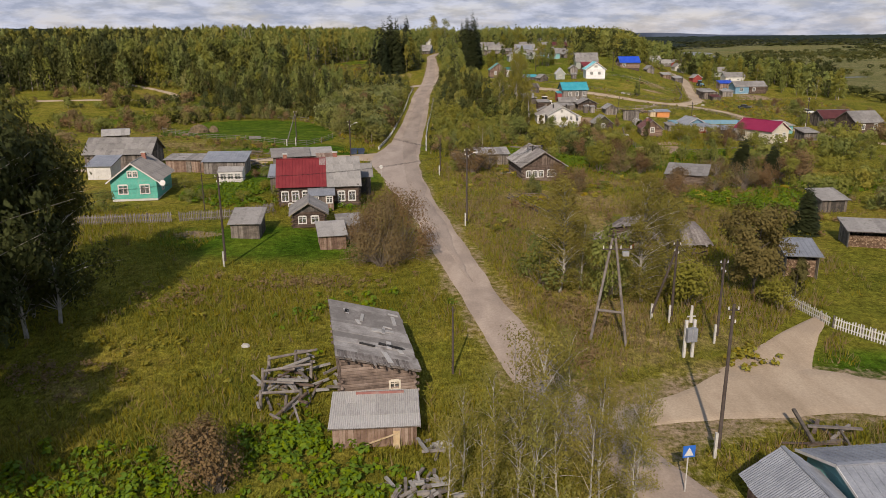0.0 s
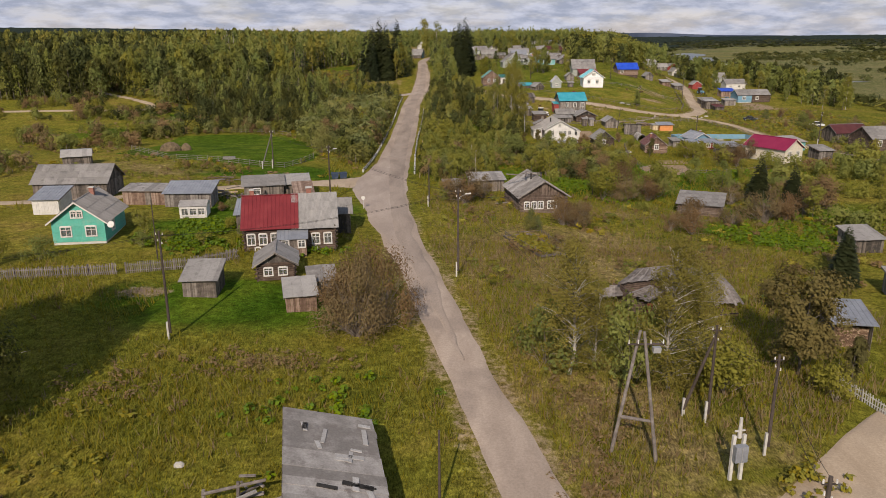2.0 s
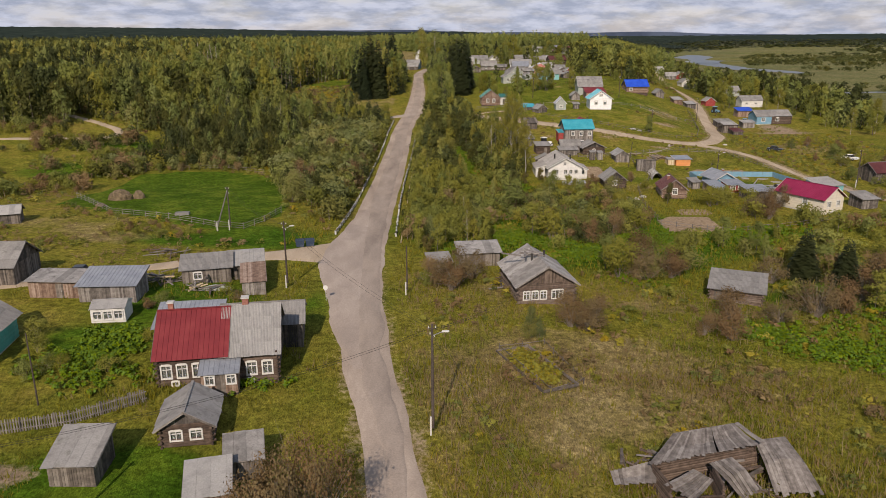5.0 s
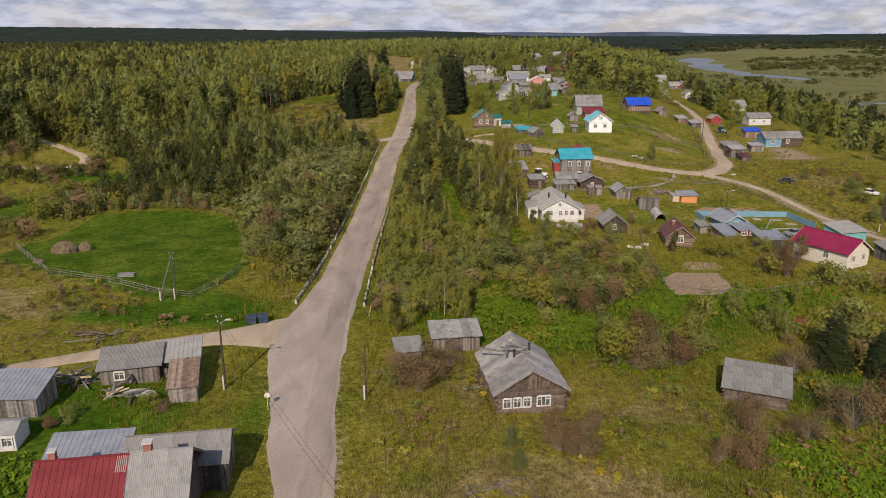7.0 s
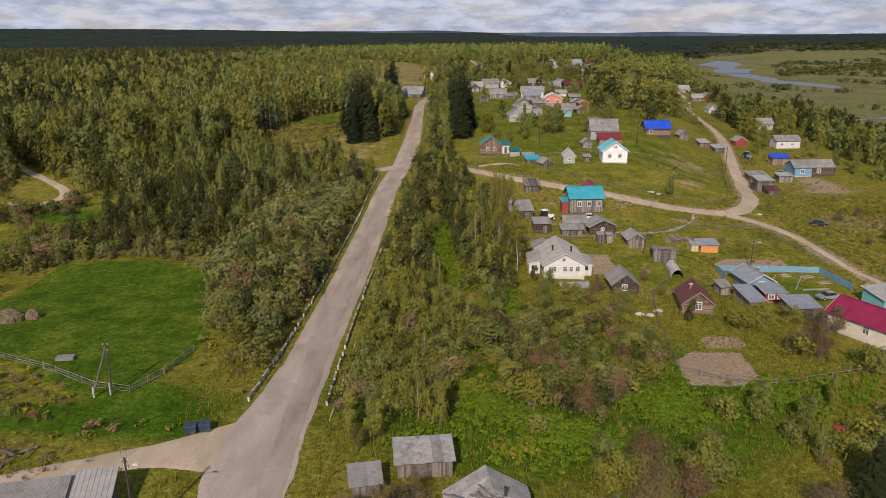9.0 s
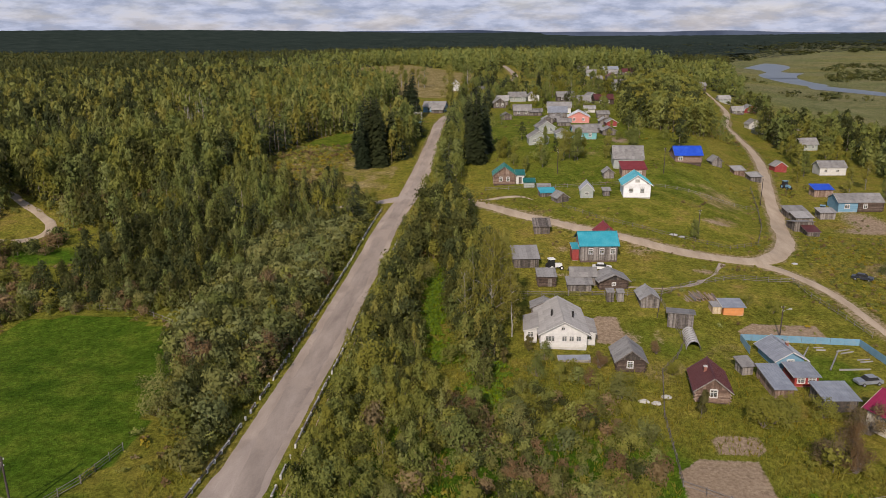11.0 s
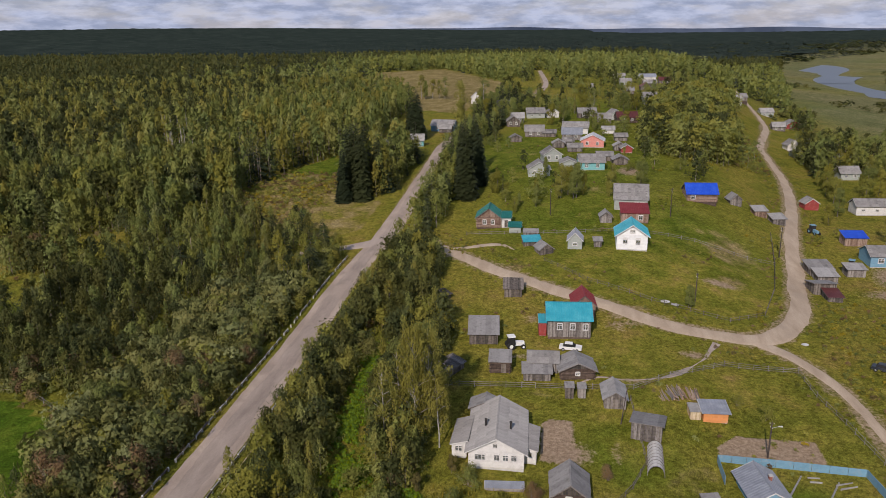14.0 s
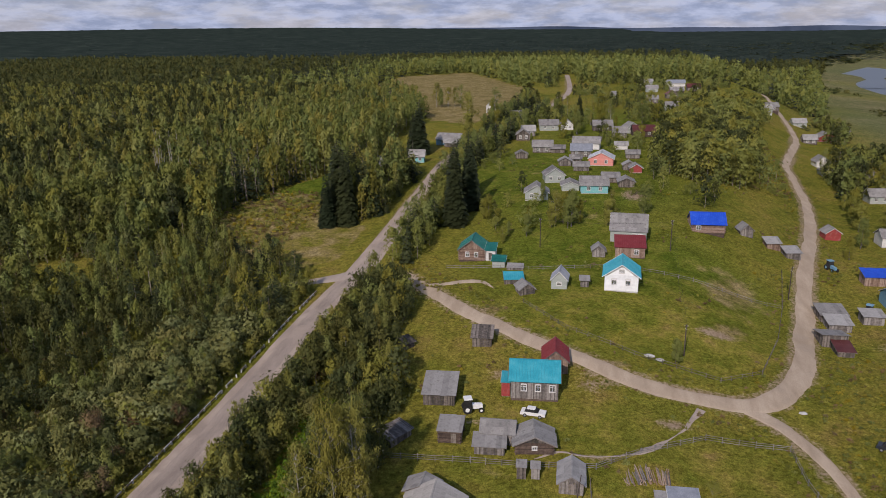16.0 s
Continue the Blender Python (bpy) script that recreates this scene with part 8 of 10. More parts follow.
def far_canopy():
    """The forest to the horizon: one rolling, lumpy canopy."""
    xs, ys = np.arange(-3600, 3600, 26.0), np.arange(1262, 4980, 26.0)
    X, Y = np.meshgrid(xs, ys)
    rng = np.random.default_rng(9)
    Z = terrain(X, Y) + far_rise(X, Y) + 13 - 9 * sstep(0, 1500, X) + 8 * sstep(0, 1500, -X) + rng.normal(0, 1.6, X.shape)
    Z -= 5.0 * (1 - sstep(2200, 2700, Y))
    Z[0] -= 16
    X, Y = X + rng.uniform(-9, 9, X.shape), Y + rng.uniform(-9, 9, X.shape)
    nx, ny = len(xs), len(ys)
    i, j = np.meshgrid(np.arange(nx - 1), np.arange(ny - 1))
    a = (j * nx + i).ravel()
    a = a[(Y[:-1, :-1].ravel() > 2440) | (X[:-1, :-1].ravel() < np.interp(Y[:-1, :-1].ravel(), [1000, 1500, 2000, 2440], [240, 400, 640, 900]))]
    tagged(new("far_forest", big_mesh("far_forest", np.column_stack([X.ravel(), Y.ravel(), Z.ravel()]), np.column_stack([a, a + 1, a + nx + 1, a + nx]), M["canopy"])), "forest canopy reaching the horizon, cloud shade and haze in its colour", "forest", kind="stuff")


far_canopy()

# hill outline behind everything; its haze blue is emitted, not lit by the sun
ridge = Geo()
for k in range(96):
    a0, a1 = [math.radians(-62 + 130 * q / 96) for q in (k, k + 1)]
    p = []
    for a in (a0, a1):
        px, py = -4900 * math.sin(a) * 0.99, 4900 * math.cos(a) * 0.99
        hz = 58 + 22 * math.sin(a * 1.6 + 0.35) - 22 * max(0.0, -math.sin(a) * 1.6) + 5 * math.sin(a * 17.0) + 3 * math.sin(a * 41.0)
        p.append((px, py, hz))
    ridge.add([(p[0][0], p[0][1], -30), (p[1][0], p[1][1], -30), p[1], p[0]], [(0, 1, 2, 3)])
tagged(new("backdrop", ridge.mesh("backdrop", M["hills"])), "wooded horizon hills as a glowing haze-blue backdrop", "hills", kind="structure")


# ---- grass and weeds ----
def tufts(name, pts, hmin, hmax, blades, width, mat, label, seed, lean=0.35):
    """Standing grass: a few narrow blades to a tuft."""
    rng = np.random.default_rng(seed)
    n = len(pts)
    p = np.repeat(np.column_stack([pts, terrain(pts[:, 0], pts[:, 1]) - 0.05]), blades, 0)
    k = len(p)
    p[:, :2] += rng.normal(0, 0.16, (k, 2))
    a = rng.uniform(0, 2 * np.pi, k)
    h = rng.uniform(hmin, hmax, k)
    w = np.column_stack([np.cos(a), np.sin(a), 0 * a]) * (width * rng.uniform(0.6, 1.3, k))[:, None]
    tip = p + np.column_stack([rng.normal(0, lean, k) * h, rng.normal(0, lean, k) * h, h])
    v = np.stack([p - w, p + w, tip], 1).reshape(-1, 3)
    me = big_mesh(name, v, np.arange(3 * k).reshape(-1, 3), mat)
    me.attributes.new("tint", "FLOAT", "POINT").data.foreach_set("value", np.repeat(rng.uniform(0.1, 0.9, k), 3).astype(np.float32))
    return tagged(new(name, me), label, "grass", kind="stuff")


def free(p, main=3.2):
    x, y = p[:, 0], p[:, 1]
    ok = (away(x, y, MAIN) > main) & (away(x, y, YARD) > 5.2) & (away(x, y, GATE) > 2.0) & (away(x, y, WEST) > 2.4) & (away(x, y, SIDE) > 3.2) & (away(x, y, SOUTH) > 2.4)
    ok &= (away(x, y, APRON[1:]) > 5.2) & (away(x, y, [(-8.5, 142), (-14, 141.2), (-19, 139.6)]) > 5.0)
    ok &= ~((x > 44) & (x < 56) & (y > 161) & (y < 174))
    for a, b in FOOT:
        ok &= (x - a) ** 2 + (y - b - 3) ** 2 > 3.4 ** 2
    return ok


gr = np.vstack([jitter_grid(71, -46, 46, 26, 104, 0.46), jitter_grid(70, -62, 62, 104, 132, 0.7)])
gr = gr[free(gr)]
x, y = gr[:, 0], gr[:, 1]
pat = np.sin(x / 4.1 + 0.7 * np.sin(y / 5.0)) + np.cos(y / 3.3 + 0.9 * np.sin(x / 6.0)) + rng_w.normal(0, 0.7, len(gr))
rightside = x > np.interp(y, [20, 60, 100, 130], [14, 6, 0, -2])
mown = inside(x, y, [(-28.7, 73.2), (-8, 75.8), (-9, 94.6), (-25.1, 91.2)]) | inside(x, y, [(30.6, 45.8), (60, 40), (64.7, 70.6), (37.6, 68.6)]) | inside(x, y, [(-58.5, 95.3), (-25.1, 97.1), (-25.1, 119.6), (-58.8, 118.1)])
tall = ~mown & ((pat > 0.25) | (rightside & (pat > -0.5)))
stem = rng_w.uniform(size=len(gr)) + 0.2 * rightside - 0.25 * ~rightside
tufts("tall_grass", gr[tall & (stem < 0.62)], 0.35, 0.9, 5, 0.05, M["grass_blade"], "tall rough meadow grass", 72)
tufts("dry_grass", gr[tall & (stem >= 0.62)], 0.4, 1.0, 4, 0.04, M["straw_blade"], "tall dry straw-coloured grass", 73)
tufts("short_grass", gr[~mown & ~tall & (stem < 0.45)], 0.15, 0.45, 4, 0.04, M["grass_blade"], "low meadow grass in tufts", 74)
gr = jitter_grid(75, -20, 70, 132, 200, 1.1)
gr = gr[free(gr, 5)]
tufts("tall_grass", gr, 0.4, 1.1, 4, 0.08, M["grass_blade"], "tall grass in the hollow", 76)


def weeds(name, spots, mat, label, seed, size=0.135):
    """Patches of broad-leaved weeds: leaves in low clumps."""
    rng = np.random.default_rng(seed)
    cs, rs = [], []
    for cx, cy, rx, ry, n in spots:
        q = rng.normal(size=(n, 2)) * 0.55
        px, py = cx + q[:, 0] * rx, cy + q[:, 1] * ry
        h = rng.uniform(0.2, 0.7, n)
        cs.append(np.column_stack([px, py, terrain(px, py) + h * 0.7]))
        rs.append(np.column_stack([h * 0.8, h * 0.8, h * 0.5]))
    c, r = np.concatenate(cs), np.concatenate(rs)
    v, f = leaf_cloud(rng, c, r, len(c) * 15, size * 1.35, True, (0.5, 1.0), 0.7, 0.3, False)
    me = big_mesh(name, v, f, mat)
    me.attributes.new("tint", "FLOAT", "POINT").data.foreach_set("value", np.repeat(rng.uniform(0.2, 0.8, len(f)), 4).astype(np.float32))
    return tagged(new(name, me), label, "weeds", kind="stuff")


weeds("weeds", ((-19, 36, 7, 4, 260), (-9.5, 41, 3.5, 3, 150), (-5, 36, 4, 3, 90), (-8, 61.9, 5, 4, 50), (14, 150.8, 7, 4, 120), (21.2, 143.4, 6, 4, 140), (21.1, 186.4, 2.5, 14, 160), (63.6, 161.9, 9, 4, 240), (44.2, 158.3, 7, 3, 160), (10, 163.5, 3, 8, 80), (12, 157.6, 6, 3.4, 330), (17.1, 154.1, 5, 2.8, 260), (23.3, 150.1, 5, 3, 260), (27.4, 146.9, 5, 3, 240), (19.5, 184.2, 3, 6, 240), (9.6, 212.2, 2.2, 8, 420), (8.6, 228, 2.2, 9, 420), (12.4, 199, 2.6, 4, 220), (20.6, 194, 3, 3, 140), (37.8, 159.8, 5, 4, 300), (41, 155.1, 6, 4, 300), (58.1, 158.4, 7, 4, 240), (6, 160.1, 3, 2, 80),
                (65.8, 123.3, 12, 6, 260), (57, 116.8, 8, 5, 160), (-13.8, 100, 3, 2, 70), (-18.6, 101.3, 3, 2, 80), (-31.5, 103.4, 4, 3, 160), (-30.6, 108.6, 4, 2, 120), (42.7, 115.7, 4, 2.5, 200), (47.2, 111.3, 5, 3, 260), (50.7, 107.8, 4, 2.5, 160), (-28.7, 99.6, 5, 3, 100), (31.6, 135.2, 4, 4, 60), (8, 145.3, 6, 3, 80)), M["leaf_weed"], "bright green broad-leaved weeds", 81)
weeds("yellow_weeds", ((12.3, 105.8, 1.3, 1.6, 60), (13.1, 103.9, 1.3, 1.6, 60), (13.9, 102, 1.3, 1.6, 60), (14, 158.8, 5, 3, 90), (6, 154.1, 5, 3, 80), (19.2, 143.2, 3, 3, 40), (-21.7, 55.4, 6, 6, 26), (-27.3, 60.6, 6, 6, 20), (24.6, 53.7, 2.5, 2, 22), (-100, 280, 16, 10, 160), (114.9, 255.4, 10, 10, 160), (12, 290, 6, 4, 60), (8, 300, 5, 4, 40), (-38, 340, 8, 16, 160)), M["leaf_yellow"], "yellowing weeds with broad leaves", 82)
weeds("rust_weeds", ((12, 166.6, 4, 3, 160), (16, 177, 4, 4, 140), (25.2, 177.8, 4, 3, 100), (-14.8, 69.2, 8, 2.5, 110), (-24.3, 64.4, 6, 3, 60), (-29.7, 49.6, 6, 3, 80), (12.1, 62.5, 4, 7, 120), (10.1, 52.3, 3, 5, 80), (20.4, 101.7, 8, 6, 60), (31, 100.9, 8, 6, 60), (-38, 136.3, 12, 5, 120), (-59, 146, 12, 7, 140), (-38, 322, 9, 10, 140)), M["leaf_brown"], "rusty withered weeds", 83, 0.09)


# dead trees in a gap of the wood
def dead_tree(x, y, h, seed):
    rng = np.random.default_rng(seed)
    root = thing("dead_tree", x, y, 0, "bare grey dead tree standing in the wood", "tree", "dead trees in the wood")
    g, lim = Geo(), Geo()
    bx, by = rng.normal(0, 0.03 * h, 2)
    g.path([(0, 0, -0.3), (bx * 0.4, by * 0.4, h * 0.5), (bx, by, h)], [0.16, 0.11, 0.03], 6)
    for k in range(16):
        f = rng.uniform(0.3, 0.95)
        a = rng.uniform(0, 6.28)
        r = h * 0.12 * (1.1 - f)
        b = np.array([bx * f, by * f, h * f])
        e = b + np.array([r * math.cos(a), r * math.sin(a), rng.uniform(0.0, 0.06) * h])
        lim.path([b, (b + e) / 2, e], [0.045, 0.03, 0.012], 3)
    part("trunk", g.mesh("trunk", M["dead"]), M["dead"], root)
    part("limb_work", lim.mesh("branches", M["dead"]), M["dead"], root, kind="stuff")


for k, (x, y) in enumerate(((-92, 350), (-94.5, 353), (-90, 355), (-97, 356), (-93, 359), (-99, 361), (-96, 364), (-101, 366), (-104, 370), (-107, 374), (-110, 377), (-105, 378), (-98, 372), (-88, 347), (-113, 382), (-86, 352))):
    dead_tree(x, y, 13 + (k * 7 % 5), 300 + k)


# rough herbage: low clumps along the verges and over the unmown ground
wt_clump = wood_templates(400, 5, "bush", 34, 0.14)


def clumps(seed, box, step, ok, hs, share, names):
    p = jitter_grid(seed, *box, step)
    x, y = p[:, 0], p[:, 1]
    p = p[ok(x, y) & clear_of(p, 3.6, 3.0, 4.5) & (away(x, y, SOUTH) > 2.4) & (away(x, y, YARD) > 5.5)]
    u, h = rng_w.uniform(size=len(p)), rng_w.uniform(*hs, len(p))
    lo = 0.0
    for k, (part_of, mat, label) in enumerate(zip(share, names, ("low green herbage clumps", "low rusty herbage clumps", "low yellowish herbage clumps"))):
        sel = (u >= lo) & (u < lo + part_of)
        lo += part_of
        if sel.sum():
            stand("herbage", p[sel], h[sel], wt_clump, M[mat], label + " in rough grass", seed * 3 + k, (1.0, 1.9), False)


HERB = ("leaf_mix", "leaf_brown", "leaf_yellow")
clumps(501, (0, 132, 200, 420), 1.5, lambda x, y: (np.minimum(away(x, y, SIDE), away(x, y, SOUTH)) < 7.5) & (np.sin(x / 3.7) * np.cos(y / 4.9) + 0.4 * np.sin(x * 1.3 + y) > -0.1), (0.25, 0.7), (0.6, 0.25, 0.15), HERB)
clumps(511, (91.2, 131.3, 205, 275), 1.7, lambda x, y: (away(x, y, SIDE) > 5) & (x > 84), (0.35, 0.8), (0.5, 0.14, 0.36), HERB)
clumps(521, (0, 130, 196, 430), 2.6, lambda x, y: np.sin(x / 7.3 + 1.2) * np.cos(y / 6.1) + 0.5 * np.sin(x / 2.3 - y / 3.1) > 0.55, (0.3, 0.8), (0.6, 0.25, 0.15), HERB)
clumps(531, (-62, -32, 298, 372), 1.9, lambda x, y: inside(x, y, CLEARING) & (y < 362), (0.5, 1.4), (0.35, 0.35, 0.3), HERB)
clumps(541, (104.5, 127.7, 395, 500), 2.4, lambda x, y: away(x, y, SIDE) > 4, (0.5, 1.3), (0.5, 0.3, 0.2), HERB)
clumps(551, (2, 66, 86, 136), 1.5, lambda x, y: (away(x, y, MAIN) > 6) & (np.sin(x / 3.1) * np.cos(y / 3.7) + 0.5 * np.sin(x / 1.7 + y / 2.2) > 0.35), (0.4, 1.1), (0.45, 0.4, 0.15), HERB)
clumps(571, (-100, -14, 142, 236), 2.4, lambda x, y: ~inside(x, y, PASTURE) & (np.sin(x / 5.3) * np.cos(y / 4.4) > 0.0), (0.4, 1.1), (0.45, 0.4, 0.15), HERB)


# ---- the old barn by the start ----
barn = building("barn", "tall weathered log barn with broken sloping felt roof", "barn", -3.1, 51.2, 101.0, 10.6, 5.0, 2.75, 1.4, "up", "log", "log_pale", "felt", "felt_pale", plinth=0.05, over=0.35, wins=(("l", 3.6, 1.4, 0.55, 0.5),), casing="offwhite", seed=90)
lean = building("lean_to", "plank lean-to with pale patched roof against the barn", "shed", -4.4, 40.6, 4, 5.2, 3.8, 1.45, 0.25, "up", "board", "board_brown", "sheets", "slate_white", plinth=0.0, over=0.25, parts=True, seed=91)
g = Geo(); g.box(-1.3, 1.9, 3.62, 3.72, 1.72, 1.98)
part("flashing_board", g, M["faded_red"], lean, "faded red board")
g = Geo(); g.beam((-0.9, -0.12, 0.15), (1.5, -0.12, 1.0), 0.14, 0.04)
part("prop_board", g, M["board_fresh"], lean)
g = Geo(); g.beam((1.35, -0.3, 0.0), (1.35, -0.05, 1.1), 0.42, 0.05)
part("leaning_board", g, M["board_fresh"], lean)


def loose_boards(name, label, category, x, y, n, spread, length, mat, seed, high=0.7):
    """A heap of loose beams and boards, each one a part."""
    rng = random.Random(seed)
    root = thing(name, x, y, 0, label, category)
    for k in range(n):
        a, ln = rng.uniform(0, math.pi), rng.uniform(*length)
        px, py, pz = rng.gauss(0, spread[0]), rng.gauss(0, spread[1]), rng.uniform(0.05, high)
        dx, dy, dz = math.cos(a) * ln / 2, math.sin(a) * ln / 2, rng.uniform(-0.25, 0.25) * ln / 2
        dz = max(-pz + 0.03, min(dz, 0.8))
        g = Geo()
        g.beam((px - dx, py - dy, pz - dz), (px + dx, py + dy, pz + abs(dz)), rng.uniform(0.12, 0.24), rng.uniform(0.05, 0.18))
        part("board", g, M[mat[k % len(mat)]], root)
    return root


loose_boards("collapsed_shed", "collapsed log outbuilding of grey rotten beams", "ruin", -10.8, 48.5, 54, (1.4, 2.2), (0.7, 2.3), ("board_grey", "log", "board_grey", "slate_light"), 5, 0.9)
ruin = thing("ruined_shed", -11.6, 48.1, 8, "standing stubs of a rotted log frame", "ruin")
for k, (px, py, hh) in enumerate(((-1.5, -2.6, 1.4), (-1.6, 0.2, 1.7), (-1.4, 2.8, 1.5), (0.2, -2.8, 0.9), (1.2, -2.4, 1.2), (0.6, 2.9, 1.8), (1.8, 1.2, 1.6))):
    g = Geo()
    g.tube((px, py, -0.2), (px + 0.1, py + 0.08 * k % 0.3, hh), 0.13, 0.11, 7)
    part("post", g, M["board_grey"], ruin)
for a, b in (((-1.5, -2.6, 1.2), (1.3, -2.3, 1.0)), ((-1.6, 0.2, 1.5), (1.9, 1.2, 1.4)), ((-1.4, 2.8, 1.3), (2.3, 3.1, 1.7)), ((-1.5, -2.6, 0.5), (-1.4, 2.9, 0.7))):
    g = Geo()
    g.tube(a, b, 0.11, 0.1, 7)
    part("log", g, M["board_grey"], ruin)
loose_boards("brushwood_heap", "pale heap of split wood and brushwood", "heap", -1.2, 35.6, 46, (1.1, 0.8), (0.4, 1.1), ("slate_light", "board_grey"), 6, 0.7)
loose_boards("board_heap", "loose grey boards and a sheet beside the lean-to", "heap", -0.8, 40.2, 8, (0.7, 0.5), (0.8, 1.8), ("slate_light", "board_grey"), 7, 0.3)
for bx, by, n, sd in ((-35.6, 137, 9, 8), (-32.1, 125.5, 26, 9), (-26.2, 122.9, 12, 10), (23.7, 41.2, 8, 11), (21.4, 87.1, 22, 12), (25.9, 84.8, 22, 13), (13.1, 128.7, 12, 14)):
    loose_boards("board_heap", "heap of old grey boards and poles in grass", "heap", bx, by, n, (1.3, 0.9), (1.5, 3.6), ("board_grey", "board_dark", "board_fresh" if sd in (9, 10) else "log"), sd, 0.9)
loose_boards("roof_wreck", "broken rafters lying on the old felt roof", "debris", 15.7, 127.1, 9, (1.2, 0.8), (1.4, 2.6), ("board_grey",), 15, 0.2).location.z += 5.0


# ---- poles and wires ----
def pole(x, y, h, label="tarred wooden power pole on a concrete stub", stub=True, arm=True, lamp=False, lean=(0, 0), thin=1.0):
    root = thing("power_pole", x, y, 0, label, "pole", "power poles")
    g = Geo()
    g.tube((0, 0, 0.7 if stub else -0.3), (lean[0], lean[1], h), 0.13 * thin, 0.09 * thin, 8)
    part("shaft", g, M["pole_wood"], root)
    if stub:
        g = Geo()
        g.box(-0.26, -0.1, -0.09, 0.09, -0.4, 1.7)
        part("stub", g, M["concrete"], root)
    if arm:
        g = Geo()
        g.beam((lean[0] - 0.32, lean[1], h - 0.35), (lean[0] + 0.32, lean[1], h - 0.35), 0.07)
        part("crossarm", g, M["pole_wood"], root)
        for dx, dz in ((-0.28, 0.0), (0.28, 0.0), (-0.17, -0.55), (0.17, -0.8)):
            g = Geo()
            g.tube((lean[0] + dx, lean[1], h - 0.32 + dz), (lean[0] + dx, lean[1], h - 0.14 + dz), 0.05, 0.035, 6)
            part("insulator", g, M["white"], root)
    if lamp:
        g = Geo()
        g.tube((lean[0], lean[1], h - 1.0), (lean[0] + 0.9, lean[1] - 0.3, h - 0.5), 0.03, 0.03, 5)
        br = part("lamp_arm", g, M["steel"], root)
        g = Geo()
        g.beam((lean[0] + 0.8, lean[1] - 0.27, h - 0.5), (lean[0] + 1.35, lean[1] - 0.45, h - 0.42), 0.2, 0.12)
        part("lamp_head", g, M["white"], br, "white street lamp head")
    return root


pole(2.9, 91.0, 10.0, lamp=True)
pole(-16, 125.3, 8.8, lamp=True)
pole(-31.6, 94.1, 6.8, "thin wooden pole beside the picket fence", False, False, thin=0.6)
pole(-22.9, 73.1, 9.9)
pole(16.5, 39.1, 9.9, lamp=False)
pole(22.8, 56.8, 7.4)
pole(-0.6, 123.9, 6.4, "plain wooden pole with a white lower half", True, False, thin=0.8)
pole(71.4, 212.5, 5.9, lamp=True, stub=False)
pole(0.6, 50.5, 5.4, "thin grey wooden pole in tall weeds", False, False, thin=0.7)
pole(50.9, 217.4, 6.2, "thin leaning wooden pole", False, False, lean=(0.7, 0.3), thin=0.7)
pole(71.1, 315.0, 8.0, stub=False)
pole(38.6, 313.4, 7.6, stub=False)
pole(69.8, 265.3, 6.4, stub=False)
pole(97.2, 197.3, 8.5)
pole(97.2, 304.1, 8.0, stub=False)
# struts
for x, y, h, tx, ty, sx, sy, lab in ((20.2, 60.9, 7.6, 0, 0, -1.5, 0.9, "braced tarred power pole with concrete stubs"), (-30.5, 151.8, 7.2, 0, 0, -1.9, -0.8, "braced wooden pole at the pasture fence")):
    r = pole(x, y, h, lab)
    g = Geo()
    g.tube((sx, sy, 0.6), (tx, ty, h - 0.6), 0.12, 0.1, 8)
    part("strut", g, M["pole_wood"] if x > 0 else M["board_grey"], r)
    g = Geo()
    g.box(sx - 0.1, sx + 0.1, sy - 0.1, sy + 0.1, -0.4, 1.5)
    part("stub", g, M["concrete"], r)
af = thing("power_pole", 13.6, 56.4, 0, "wooden A-frame power pole with a cross brace and switch gear", "pole", "power poles")
for a, b in (((-1.4, 0.5, -0.3), (-0.1, 0.1, 9.0)), ((1.4, -0.6, -0.3), (0.1, -0.1, 9.0)), ((-0.95, 0.3, 2.8), (0.95, -0.4, 2.8))):
    g = Geo()
    g.tube(a, b, 0.13, 0.1, 8)
    part("leg" if b[2] > 5 else "brace", g, M["board_grey"], af)
g = Geo()
g.beam((-0.9, 0, 8.1), (1.5, 0, 8.1), 0.1)
part("crossarm", g, M["pole_wood"], af)
g = Geo()
g.box(0.75, 1.25, -0.2, 0.2, 7.55, 7.9)
part("switch_box", g, M["steel"], af)
for dx in (-0.8, -0.2, 0.6, 1.4):
    g = Geo()
    g.tube((dx, 0, 8.15), (dx, 0, 8.4), 0.05, 0.04, 6)
    part("insulator", g, M["white"], af)
tr = thing("transformer", 19.5, 54, 10, "grey pole-mounted transformer cabinet on two concrete posts", "transformer")
for dx in (-0.35, 0.35):
    g = Geo()
    g.box(dx - 0.1, dx + 0.1, -0.1, 0.1, -0.3, 3.2)
    part("post", g, M["concrete"], tr)
g = Geo()
g.box(-0.42, 0.42, -0.5, -0.1, 1.5, 2.6)
cab = part("cabinet", g, M["zinc"], tr)
g = Geo()
g.box(-0.02, 0.02, -0.53, -0.502, 1.55, 2.55)
part("seam", g, M["steel"], cab)
g = Geo()
g.tube((0.0, 0.0, 3.0), (0.0, 0.0, 4.4), 0.14, 0.1, 8)
part("bushing", g, M["concrete"], tr)
g = Geo()
g.beam((-0.35, 0.0, 3.5), (0.35, 0.0, 3.5), 0.09)
part("crossarm", g, M["concrete"], tr)


def cable(a, b, sag=0.8):
    g, pts = Geo(), []
    for i in range(13):
        u = i / 12
        pts.append(Vector(a).lerp(Vector(b), u) - Vector((0, 0, sag * 4 * u * (1 - u))))
    g.path(pts, [0.014] * 13, 3)
    tagged(new("cable", g.mesh("cable", M["black"])), "thin black overhead power cable between poles", "cable", "overhead cables")


